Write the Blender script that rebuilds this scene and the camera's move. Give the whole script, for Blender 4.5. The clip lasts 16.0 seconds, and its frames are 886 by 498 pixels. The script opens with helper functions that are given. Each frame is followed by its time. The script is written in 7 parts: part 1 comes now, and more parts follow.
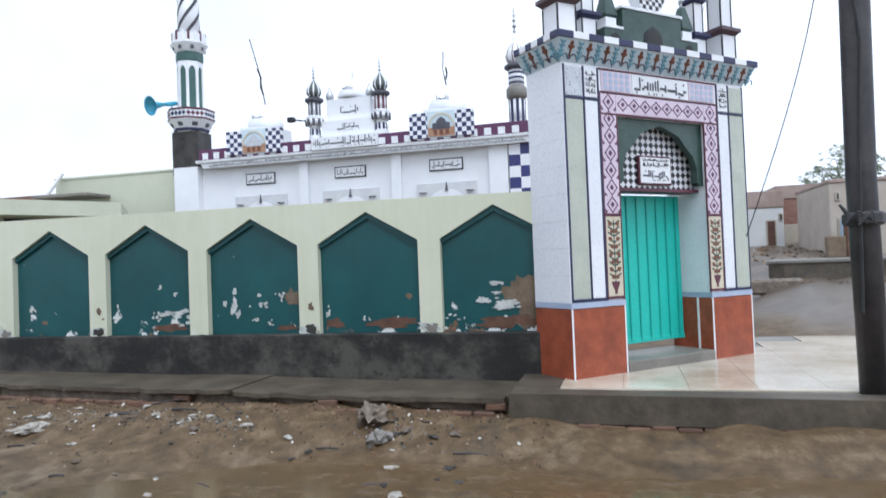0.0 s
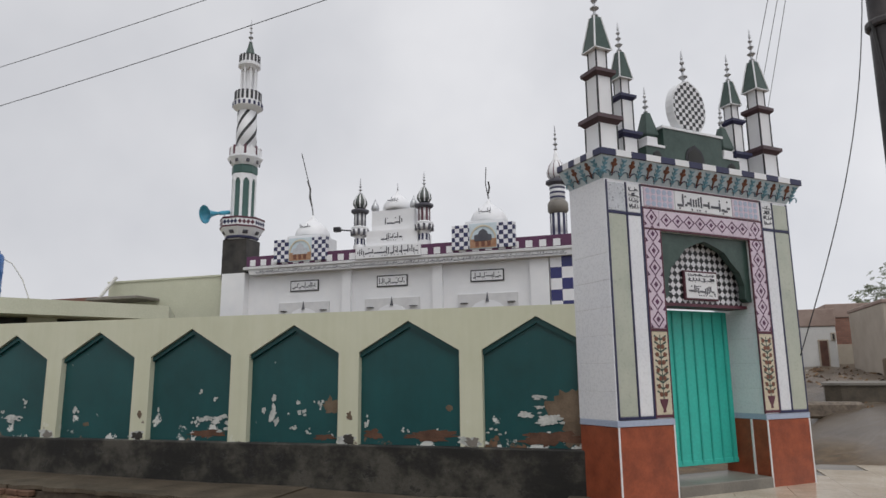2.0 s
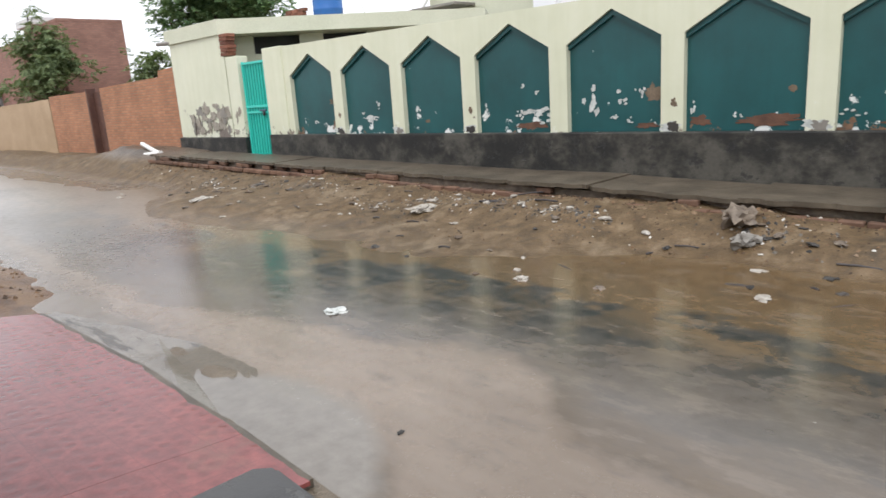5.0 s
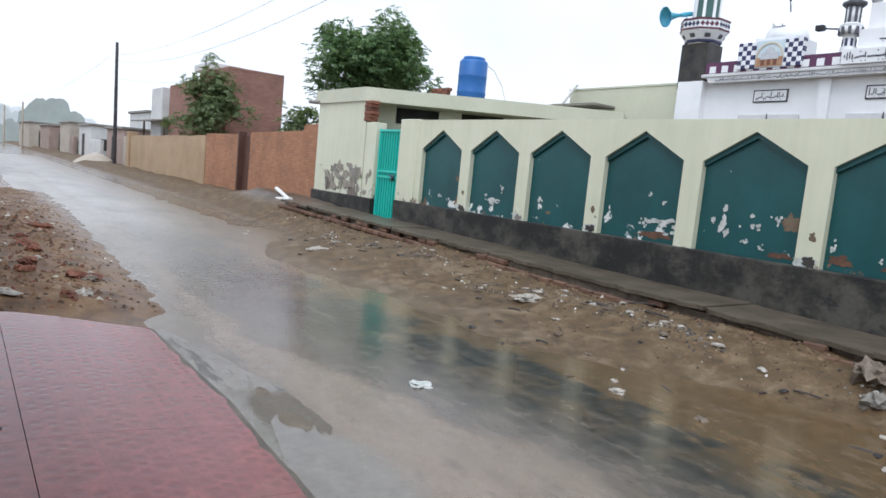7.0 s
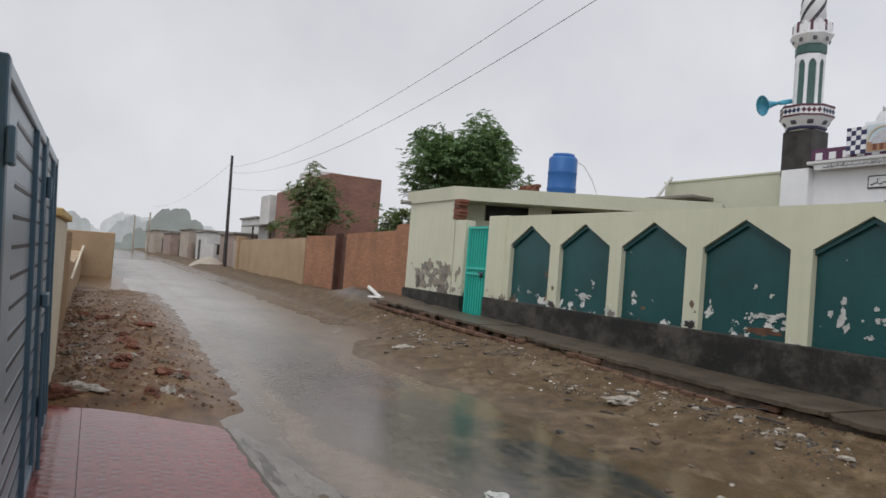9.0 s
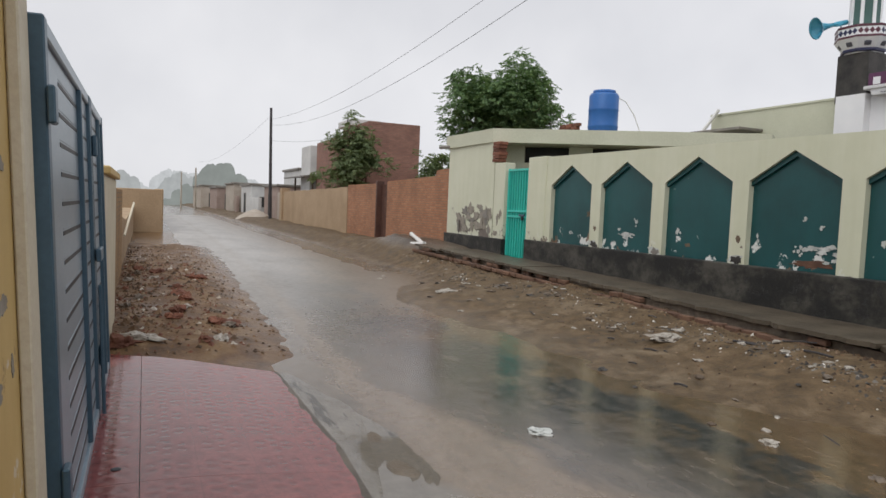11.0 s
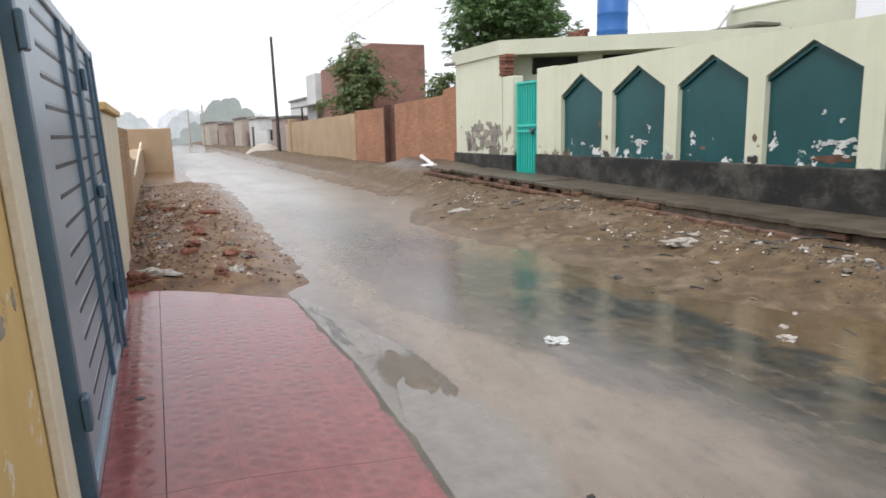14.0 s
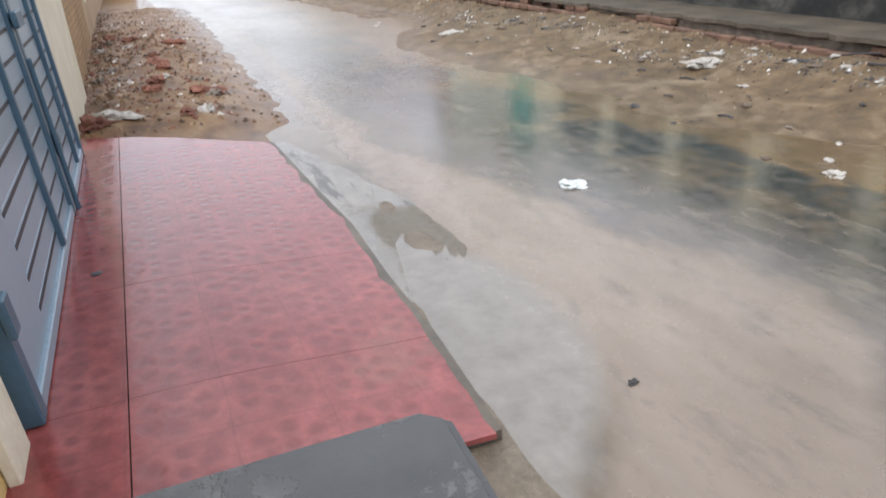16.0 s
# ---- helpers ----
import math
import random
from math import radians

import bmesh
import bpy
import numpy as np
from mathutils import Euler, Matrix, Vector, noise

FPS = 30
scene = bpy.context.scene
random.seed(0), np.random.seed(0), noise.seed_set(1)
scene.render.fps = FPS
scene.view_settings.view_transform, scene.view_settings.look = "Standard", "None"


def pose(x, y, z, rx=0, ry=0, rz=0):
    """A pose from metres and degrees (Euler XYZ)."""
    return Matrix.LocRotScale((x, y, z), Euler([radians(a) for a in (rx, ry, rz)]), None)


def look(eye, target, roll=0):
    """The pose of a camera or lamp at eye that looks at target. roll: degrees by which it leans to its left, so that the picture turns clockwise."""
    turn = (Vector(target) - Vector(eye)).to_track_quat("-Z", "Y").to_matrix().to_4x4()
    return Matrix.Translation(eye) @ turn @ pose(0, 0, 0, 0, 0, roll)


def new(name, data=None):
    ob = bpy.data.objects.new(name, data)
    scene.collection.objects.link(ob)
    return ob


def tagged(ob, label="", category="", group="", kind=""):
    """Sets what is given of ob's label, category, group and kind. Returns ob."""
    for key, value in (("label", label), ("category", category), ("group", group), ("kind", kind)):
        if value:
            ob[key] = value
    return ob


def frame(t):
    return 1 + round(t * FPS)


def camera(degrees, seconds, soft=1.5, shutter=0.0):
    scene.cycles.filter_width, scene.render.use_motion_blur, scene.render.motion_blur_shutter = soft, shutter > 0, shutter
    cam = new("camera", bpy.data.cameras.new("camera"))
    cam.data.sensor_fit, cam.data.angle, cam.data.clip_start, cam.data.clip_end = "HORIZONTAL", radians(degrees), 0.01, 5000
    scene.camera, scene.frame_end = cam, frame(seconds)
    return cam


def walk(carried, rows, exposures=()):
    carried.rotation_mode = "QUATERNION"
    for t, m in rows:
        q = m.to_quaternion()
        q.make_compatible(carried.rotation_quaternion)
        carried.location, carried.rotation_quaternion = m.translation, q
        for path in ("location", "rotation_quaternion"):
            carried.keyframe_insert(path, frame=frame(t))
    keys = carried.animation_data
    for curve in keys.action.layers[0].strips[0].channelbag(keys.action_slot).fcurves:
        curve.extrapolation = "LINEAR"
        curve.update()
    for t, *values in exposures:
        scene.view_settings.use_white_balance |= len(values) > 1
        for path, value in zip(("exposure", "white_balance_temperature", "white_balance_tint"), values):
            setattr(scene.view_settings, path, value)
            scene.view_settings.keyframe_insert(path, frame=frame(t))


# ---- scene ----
cam = camera(66.7, 16.0, shutter=0.25)
PATH = [
    (0, (0.871, 0.235, 1.779), (0.36, 2.168, 1.823), -2.2),
    (0.5, (0.887, 0.238, 1.798), (0.324, 2.141, 2.049), -1.3),
    (1, (0.84, 0.198, 1.788), (0.301, 2.096, 2.119), -0.9),
    (1.5, (0.83, 0.197, 1.771), (0.292, 2.091, 2.121), -0.7),
    (2, (0.829, 0.195, 1.775), (0.226, 2.066, 2.147), -0.6),
    (2.5, (0.826, 0.203, 1.775), (0.184, 2.065, 2.125), -0.8),
    (3, (0.818, 0.214, 1.756), (0.035, 2.041, 1.978), 0.0),
    (3.5, (0.799, 0.213, 1.682), (-0.105, 1.997, 1.653), -0.3),
    (4, (0.767, 0.244, 1.629), (-0.252, 1.947, 1.385), -0.8),
    (4.5, (0.751, 0.265, 1.602), (-0.429, 1.837, 1.232), -1.6),
    (5, (0.73, 0.299, 1.608), (-0.64, 1.683, 1.152), -3.8),
    (7.5, (0.608, 0.373, 1.604), (-1.0483, 1.4871, 1.474), 6.5),
    (8, (0.501, 0.539, 1.588), (-1.2395, 1.5237, 1.573), 4.6),
    (8.5, (0.505, 0.649, 1.577), (-1.2484, 1.6097, 1.636), 5.2),
    (9, (0.547, 0.623, 1.575), (-1.2283, 1.5422, 1.621), 4.5),
    (9.5, (0.531, 0.637, 1.595), (-1.2868, 1.4704, 1.603), 4.2),
    (12, (0.616, 0.652, 1.535), (-1.1936, 1.4853, 1.356), 1.9),
    (12.5, (0.613, 0.674, 1.524), (-1.1672, 1.5616, 1.313), 1.2),
    (13, (0.61, 0.725, 1.505), (-1.1071, 1.6865, 1.148), -1.2),
    (13.5, (0.598, 0.719, 1.504), (-1.1278, 1.6574, 1.131), -1.7),
    (14, (0.552, 0.722, 1.504), (-1.264, 1.483, 1.154), -1.3),
    (14.5, (0.379, 0.722, 1.482), (-1.418, 1.457, 1.0), 0.5),
    (15, (0.233, 0.697, 1.479), (-1.508, 1.51, 0.925), -0.5),
    (15.5, (0.084, 0.792, 1.465), (-1.64, 1.595, 0.846), -1.9),
    (16, (-0.045, 0.898, 1.436), (-1.717, 1.611, 0.602), -2.9)]
EXPOSURE = [(0, 0.85, 5600, 8), (0.5, 0.25, 6100, 9), (1, 0.05, 6350, 10), (2.5, 0.05, 6500, 10), (3, 0.0, 6600, 10), (3.5, 0.15, 6800, 10), (4, 0.45, 6900, 10), (4.5, 0.85, 6600, 10),
            (5, 1.1, 6300, 10), (6.2, 0.9, 6000, 9), (7.5, 0.65, 5800, 8), (8, 0.4, 6100, 9), (8.5, 0.2, 6300, 10), (9.5, 0.15, 6450, 10), (12, 0.4, 6500, 10), (12.5, 0.43, 6500, 10),
            (13, 0.7, 6450, 10), (13.5, 0.85, 6350, 10), (14, 0.95, 6300, 10), (14.5, 0.8, 6200, 10), (15, 1.0, 6100, 10), (15.5, 1.1, 6050, 10), (16, 1.35, 6000, 10)]
walk(cam, [(t, look(eye, target, roll)) for t, eye, target, roll in PATH], EXPOSURE)

# ---- world and light ----
world = bpy.data.worlds.new("overcast_sky")
scene.world = world
world.use_nodes = True
wn = world.node_tree
wn.nodes.clear()
w_out = wn.nodes.new("ShaderNodeOutputWorld")
w_bg = wn.nodes.new("ShaderNodeBackground")
w_sky = wn.nodes.new("ShaderNodeTexSky")
w_sky.sky_type = 'NISHITA'
w_sky.sun_disc = False
w_sky.sun_elevation = radians(48)
w_sky.sun_rotation = radians(150)
w_hsv = wn.nodes.new("ShaderNodeHueSaturation")
w_hsv.inputs["Saturation"].default_value = 0.10
w_hsv.inputs["Value"].default_value = 0.10
w_tc = wn.nodes.new("ShaderNodeTexCoord")
w_noise = wn.nodes.new("ShaderNodeTexNoise")
w_noise.inputs["Scale"].default_value = 2.2
w_noise.inputs["Detail"].default_value = 5.0
w_ramp = wn.nodes.new("ShaderNodeValToRGB")
w_ramp.color_ramp.elements[0].position = 0.32
w_ramp.color_ramp.elements[0].color = (0.57, 0.58, 0.62, 1)
w_ramp.color_ramp.elements[1].position = 0.70
w_ramp.color_ramp.elements[1].color = (0.79, 0.79, 0.815, 1)
w_mix = wn.nodes.new("ShaderNodeMixRGB")
w_mix.inputs["Fac"].default_value = 0.85
wn.links.new(w_sky.outputs["Color"], w_hsv.inputs["Color"])
wn.links.new(w_tc.outputs["Generated"], w_noise.inputs["Vector"])
wn.links.new(w_noise.outputs["Fac"], w_ramp.inputs["Fac"])
wn.links.new(w_hsv.outputs["Color"], w_mix.inputs["Color1"])
wn.links.new(w_ramp.outputs["Color"], w_mix.inputs["Color2"])
w_sep = wn.nodes.new("ShaderNodeSeparateXYZ")
wn.links.new(w_tc.outputs["Generated"], w_sep.inputs[0])
w_side = wn.nodes.new("ShaderNodeMath")
w_side.operation = 'MULTIPLY_ADD'
w_side.inputs[1].default_value, w_side.inputs[2].default_value = 0.15, 1.07
wn.links.new(w_sep.outputs[0], w_side.inputs[0])
w_dim = wn.nodes.new("ShaderNodeMixRGB")
w_dim.blend_type = 'MULTIPLY'
w_dim.inputs["Fac"].default_value = 1.0
wn.links.new(w_mix.outputs["Color"], w_dim.inputs["Color1"])
wn.links.new(w_side.outputs[0], w_dim.inputs["Color2"])
wn.links.new(w_dim.outputs["Color"], w_bg.inputs["Color"])
w_bg.inputs["Strength"].default_value = 1.0
wn.links.new(w_bg.outputs["Background"], w_out.inputs["Surface"])

sun_data = bpy.data.lights.new("sun", 'SUN')
sun_data.energy = 1.0
sun_data.angle = radians(40)
sun_data.color = (1.0, 0.97, 0.93)
sun = new("sun", sun_data)
sun.matrix_world = look((0, 0, 30), (-9, 14, 0))


# ---- materials ----
def nodes_of(name):
    m = bpy.data.materials.new(name)
    m.use_nodes = True
    nt = m.node_tree
    return m, nt, nt.nodes["Principled BSDF"]


def ramp(nt, fac, stops):
    r = nt.nodes.new("ShaderNodeValToRGB")
    els = r.color_ramp.elements
    while len(els) < len(stops):
        els.new(0.5)
    for e, (p, c) in zip(els, stops):
        e.position = p
        e.color = (*c, 1) if len(c) == 3 else c
    nt.links.new(fac, r.inputs["Fac"])
    return r.outputs["Color"]


def noise_of(nt, vec, scale, detail=4.0, rough=0.6):
    n = nt.nodes.new("ShaderNodeTexNoise")
    n.inputs["Scale"].default_value = scale
    n.inputs["Detail"].default_value = detail
    n.inputs["Roughness"].default_value = rough
    nt.links.new(vec, n.inputs["Vector"])
    return n.outputs["Fac"]


def blend(nt, fac, a, b, how='MIX'):
    m = nt.nodes.new("ShaderNodeMixRGB")
    m.blend_type = how
    for v, k in ((fac, "Fac"), (a, "Color1"), (b, "Color2")):
        if isinstance(v, (int, float)):
            m.inputs[k].default_value = v
        elif isinstance(v, tuple):
            m.inputs[k].default_value = (*v, 1)
        else:
            nt.links.new(v, m.inputs[k])
    return m.outputs["Color"]


def calc(nt, op, a, b=0.0, clamp=False):
    m = nt.nodes.new("ShaderNodeMath")
    m.operation = op
    m.use_clamp = clamp
    for v, k in ((a, 0), (b, 1)):
        if isinstance(v, (int, float)):
            m.inputs[k].default_value = v
        else:
            nt.links.new(v, m.inputs[k])
    return m.outputs[0]


def bump(nt, bsdf, height, strength=0.3, dist=0.02):
    b = nt.nodes.new("ShaderNodeBump")
    b.inputs["Strength"].default_value = strength
    b.inputs["Distance"].default_value = dist
    nt.links.new(height, b.inputs["Height"])
    nt.links.new(b.outputs["Normal"], bsdf.inputs["Normal"])


def place_of(nt):
    return nt.nodes.new("ShaderNodeNewGeometry").outputs["Position"]


def local_of(nt):
    return nt.nodes.new("ShaderNodeTexCoord").outputs["Object"]


def plain(name, c1, c2, scale=3.0, rough=0.6, strength=0.2, metal=0.0, fine=40.0, vary=0.0, grain=0.35):
    """Two tones in large blotches, with fine grain in tone, gloss and relief."""
    m, nt, b = nodes_of(name)
    v = place_of(nt)
    big, small = noise_of(nt, v, scale, 5), noise_of(nt, v, fine, 3)
    col = ramp(nt, big, [(0.3, c1), (0.7, c2)])
    col = blend(nt, grain, col, ramp(nt, small, [(0.25, (0.35, 0.35, 0.35)), (0.75, (0.68, 0.68, 0.68))]), 'OVERLAY')
    if vary:
        info = nt.nodes.new("ShaderNodeObjectInfo")
        col = blend(nt, vary, col, ramp(nt, info.outputs["Random"], [(0.0, (0.25, 0.25, 0.25)), (1.0, (0.75, 0.75, 0.75))]), 'OVERLAY')
    nt.links.new(col, b.inputs["Base Color"])
    b.inputs["Metallic"].default_value = metal
    nt.links.new(calc(nt, 'ADD', calc(nt, 'MULTIPLY', small, 0.25), rough - 0.12, True), b.inputs["Roughness"])
    bump(nt, b, small, strength, 0.01)
    return m


def peeling(name, paint1, paint2, low, high, under=(0.17, 0.11, 0.075), amount=0.5, gloss=0.45, white=0.5):
    """Wall paint that flakes off in a band between two heights: whitewash first, then mud-brown plaster."""
    m, nt, b = nodes_of(name)
    v = place_of(nt)
    z = nt.nodes.new("ShaderNodeSeparateXYZ")
    nt.links.new(v, z.inputs[0])
    height = nt.nodes.new("ShaderNodeMapRange")
    height.inputs["From Min"].default_value, height.inputs["From Max"].default_value = low, high
    height.inputs["To Min"].default_value, height.inputs["To Max"].default_value = 1.0, 0.0
    nt.links.new(z.outputs[2], height.inputs["Value"])
    band = height.outputs[0]
    col = ramp(nt, noise_of(nt, v, 1.3, 5), [(0.3, paint1), (0.7, paint2)])
    streak = nt.nodes.new("ShaderNodeMapping")
    streak.inputs["Scale"].default_value = (9, 9, 0.7)
    nt.links.new(v, streak.inputs["Vector"])
    runs = noise_of(nt, streak.outputs[0], 1.0, 4)
    col = blend(nt, 0.07, col, ramp(nt, runs, [(0.35, (0.2, 0.2, 0.17)), (0.62, (0.62, 0.62, 0.62))]), 'OVERLAY')
    flakes = noise_of(nt, v, 4.6, 7, 0.62)
    flakes2 = noise_of(nt, v, 2.4, 7, 0.66)
    edge = calc(nt, 'MULTIPLY', band, 0.34 * amount)
    wmask = ramp(nt, calc(nt, 'ADD', flakes, edge), [(0.725, (0, 0, 0)), (0.745, (1, 1, 1))])
    umask = ramp(nt, calc(nt, 'ADD', flakes2, edge), [(0.735, (0, 0, 0)), (0.755, (1, 1, 1))])
    col = blend(nt, calc(nt, 'MULTIPLY', wmask, white), col, (0.70, 0.71, 0.68))
    earth = ramp(nt, noise_of(nt, v, 14, 4), [(0.3, under), (0.7, tuple(c * 1.7 for c in under))])
    col = blend(nt, umask, col, earth)
    nt.links.new(col, b.inputs["Base Color"])
    b.inputs["Roughness"].default_value = gloss
    fine = noise_of(nt, v, 45, 3)
    h = calc(nt, 'SUBTRACT', calc(nt, 'MULTIPLY', fine, 0.3), calc(nt, 'MULTIPLY', umask, 0.8))
    bump(nt, b, h, 0.35, 0.012)
    return m


def chequer(name, c1, c2, size, rough=0.35, tilt=0.0):
    m, nt, b = nodes_of(name)
    v = local_of(nt)
    off = nt.nodes.new("ShaderNodeMapping")
    off.inputs["Location"].default_value = (0.0013, 0.0017, 0.0011)
    nt.links.new(v, off.inputs["Vector"])
    sep, joined = nt.nodes.new("ShaderNodeSeparateXYZ"), nt.nodes.new("ShaderNodeCombineXYZ")
    nt.links.new(off.outputs[0], sep.inputs[0])
    nt.links.new(sep.outputs[0], joined.inputs[0])
    nt.links.new(sep.outputs[2], joined.inputs[1])
    joined.inputs[2].default_value = 0.5 * size
    ch = nt.nodes.new("ShaderNodeTexChecker")
    ch.inputs["Scale"].default_value = 1.0 / size
    lean = nt.nodes.new("ShaderNodeMapping")
    lean.inputs["Rotation"].default_value = (0, 0, radians(tilt))
    nt.links.new(joined.outputs[0], lean.inputs["Vector"])
    nt.links.new(lean.outputs[0], ch.inputs["Vector"])
    col = blend(nt, ch.outputs["Fac"], c1, c2)
    col = blend(nt, 0.25, col, ramp(nt, noise_of(nt, v, 9, 4), [(0.3, (0.3, 0.3, 0.3)), (0.7, (0.65, 0.65, 0.65))]), 'OVERLAY')
    nt.links.new(col, b.inputs["Base Color"])
    b.inputs["Roughness"].default_value = rough
    return m


def brickwork(name, c1, c2, mortar, turn_x=True, w=0.23, h=0.075):
    m, nt, b = nodes_of(name)
    v = place_of(nt)
    sep, joined = nt.nodes.new("ShaderNodeSeparateXYZ"), nt.nodes.new("ShaderNodeCombineXYZ")
    nt.links.new(v, sep.inputs[0])
    nt.links.new(calc(nt, 'ADD', sep.outputs[0], sep.outputs[1]), joined.inputs[0])
    nt.links.new(sep.outputs[2], joined.inputs[1])
    t = nt.nodes.new("ShaderNodeTexBrick")
    t.inputs["Scale"].default_value = 1.0
    t.inputs["Brick Width"].default_value, t.inputs["Row Height"].default_value = w, h
    t.inputs["Mortar Size"].default_value = 0.008
    t.inputs["Color1"].default_value, t.inputs["Color2"].default_value = (*c1, 1), (*c2, 1)
    t.inputs["Mortar"].default_value = (*mortar, 1)
    nt.links.new(joined.outputs[0], t.inputs["Vector"])
    col = blend(nt, 0.5, t.outputs["Color"], ramp(nt, noise_of(nt, v, 1.1, 6), [(0.3, (0.3, 0.3, 0.3)), (0.7, (0.7, 0.7, 0.7))]), 'OVERLAY')
    nt.links.new(col, b.inputs["Base Color"])
    b.inputs["Roughness"].default_value = 0.85
    bump(nt, b, calc(nt, 'SUBTRACT', noise_of(nt, v, 30, 3), calc(nt, 'MULTIPLY', t.outputs["Fac"], 1.2)), 0.5, 0.015)
    return m


def ranged(nt, value, lo, hi):
    """0 at lo, 1 at hi, held beyond both."""
    r = nt.nodes.new("ShaderNodeMapRange")
    r.inputs["From Min"].default_value, r.inputs["From Max"].default_value = lo, hi
    nt.links.new(value, r.inputs["Value"])
    return r.outputs[0]


def line_of(nt, sep, points):
    """A smooth line y(x) through points, as a value."""
    curve = nt.nodes.new("ShaderNodeFloatCurve")
    cm = curve.mapping.curves[0]
    lo, hi = points[0][0], points[-1][0]
    while len(cm.points) < len(points):
        cm.points.new(0.5, 0.5)
    for p, (x, y) in zip(cm.points, points):
        p.location = ((x - lo) / (hi - lo), y / 10.0)
    curve.mapping.update()
    nt.links.new(ranged(nt, sep.outputs[0], lo, hi), curve.inputs["Value"])
    return calc(nt, 'MULTIPLY', curve.outputs[0], 10.0)


def between(nt, sep, warp, low, high, soft):
    """A stretch of the lane between two lines y(x), with edges as wide as soft."""
    y = calc(nt, 'ADD', sep.outputs[1], warp)
    a = ranged(nt, calc(nt, 'SUBTRACT', y, line_of(nt, sep, low)), -soft, soft)
    b = ranged(nt, calc(nt, 'SUBTRACT', line_of(nt, sep, high), y), -soft, soft)
    return calc(nt, 'MULTIPLY', a, b)


def wet_earth(name):
    """Wet village lane: brown mud, grey silted asphalt and stony banks, glossier where the wet stands."""
    m, nt, b = nodes_of(name)
    v = place_of(nt)
    sep = nt.nodes.new("ShaderNodeSeparateXYZ")
    nt.links.new(v, sep.inputs[0])
    stretch = nt.nodes.new("ShaderNodeMapping")
    stretch.inputs["Scale"].default_value = (0.35, 1.0, 1.0)
    nt.links.new(v, stretch.inputs["Vector"])
    big = noise_of(nt, stretch.outputs[0], 0.9, 6, 0.6)
    mid = noise_of(nt, v, 5.0, 6, 0.65)
    fine = noise_of(nt, v, 38, 4, 0.7)
    mud = ramp(nt, mid, [(0.25, (0.048, 0.031, 0.015)), (0.50, (0.108, 0.070, 0.034)), (0.78, (0.195, 0.136, 0.078))])
    tar = ramp(nt, mid, [(0.3, (0.050, 0.046, 0.042)), (0.7, (0.115, 0.10, 0.088))])
    worn = ramp(nt, big, [(0.50, (0, 0, 0)), (0.60, (1, 1, 1))])
    lane = nt.nodes.new("ShaderNodeMapRange")
    lane.inputs["From Min"].default_value, lane.inputs["From Max"].default_value = 5.2, 4.2
    nt.links.new(sep.outputs[1], lane.inputs["Value"])
    col = blend(nt, calc(nt, 'MULTIPLY', worn, calc(nt, 'MULTIPLY', lane.outputs[0], 0.75)), mud, tar)
    stain = noise_of(nt, v, 1.25, 7, 0.68)
    col = blend(nt, ramp(nt, stain, [(0.54, (0, 0, 0)), (0.66, (0.75, 0.75, 0.75))]), col, ramp(nt, mid, [(0.3, (0.130, 0.092, 0.052)), (0.7, (0.215, 0.162, 0.103))]))
    col = blend(nt, ramp(nt, stain, [(0.34, (0.45, 0.45, 0.45)), (0.44, (0, 0, 0))]), col, ramp(nt, mid, [(0.3, (0.040, 0.034, 0.027)), (0.7, (0.085, 0.070, 0.053))]))
    b.inputs["Specular IOR Level"].default_value = 0.35
    near = nt.nodes.new("ShaderNodeMapRange")
    near.inputs["From Min"].default_value, near.inputs["From Max"].default_value = 2.6, 2.2
    nt.links.new(sep.outputs[1], near.inputs["Value"])
    east = nt.nodes.new("ShaderNodeMapRange")
    east.inputs["From Min"].default_value, east.inputs["From Max"].default_value = -6.0, -5.2
    nt.links.new(sep.outputs[0], east.inputs["Value"])
    paleness = calc(nt, 'MULTIPLY', calc(nt, 'MULTIPLY', near.outputs[0], east.outputs[0]), ramp(nt, big, [(0.30, (1, 1, 1)), (0.62, (0.25, 0.25, 0.25))]))
    col = blend(nt, paleness, col, ramp(nt, mid, [(0.3, (0.115, 0.092, 0.066)), (0.7, (0.20, 0.170, 0.132))]))
    verge = calc(nt, 'MULTIPLY', ranged(nt, calc(nt, 'ADD', sep.outputs[1], calc(nt, 'MULTIPLY', mid, 0.5)), 2.75, 2.35), ranged(nt, sep.outputs[0], -5.3, -5.7))
    soil = ramp(nt, noise_of(nt, v, 3.2, 7, 0.68), [(0.30, (0.050, 0.028, 0.014)), (0.48, (0.130, 0.068, 0.030)), (0.60, (0.190, 0.112, 0.050)), (0.74, (0.225, 0.165, 0.105))])
    col = blend(nt, calc(nt, 'MULTIPLY', verge, 0.92), col, soil)
    upper = ramp(nt, sep.outputs[2], [(0.40, (0, 0, 0)), (0.60, (1, 1, 1))])
    col = blend(nt, calc(nt, 'MULTIPLY', upper, 0.8), col, ramp(nt, noise_of(nt, v, 0.7, 6), [(0.35, (0.075, 0.062, 0.050)), (0.65, (0.165, 0.135, 0.105))]))
    specks = ramp(nt, fine, [(0.25, (0.25, 0.25, 0.25)), (0.75, (0.72, 0.72, 0.72))])
    col = blend(nt, 0.55, col, specks, 'OVERLAY')
    nt.links.new(col, b.inputs["Base Color"])
    damp = ramp(nt, sep.outputs[2], [(0.02, (0.22, 0.22, 0.22)), (0.12, (0.58, 0.58, 0.58)), (0.36, (0.58, 0.58, 0.58)), (0.55, (0.24, 0.24, 0.24))])
    soaked = calc(nt, 'MULTIPLY', ranged(nt, sep.outputs[0], -12.0, -22.0), ranged(nt, sep.outputs[2], 0.16, 0.06))
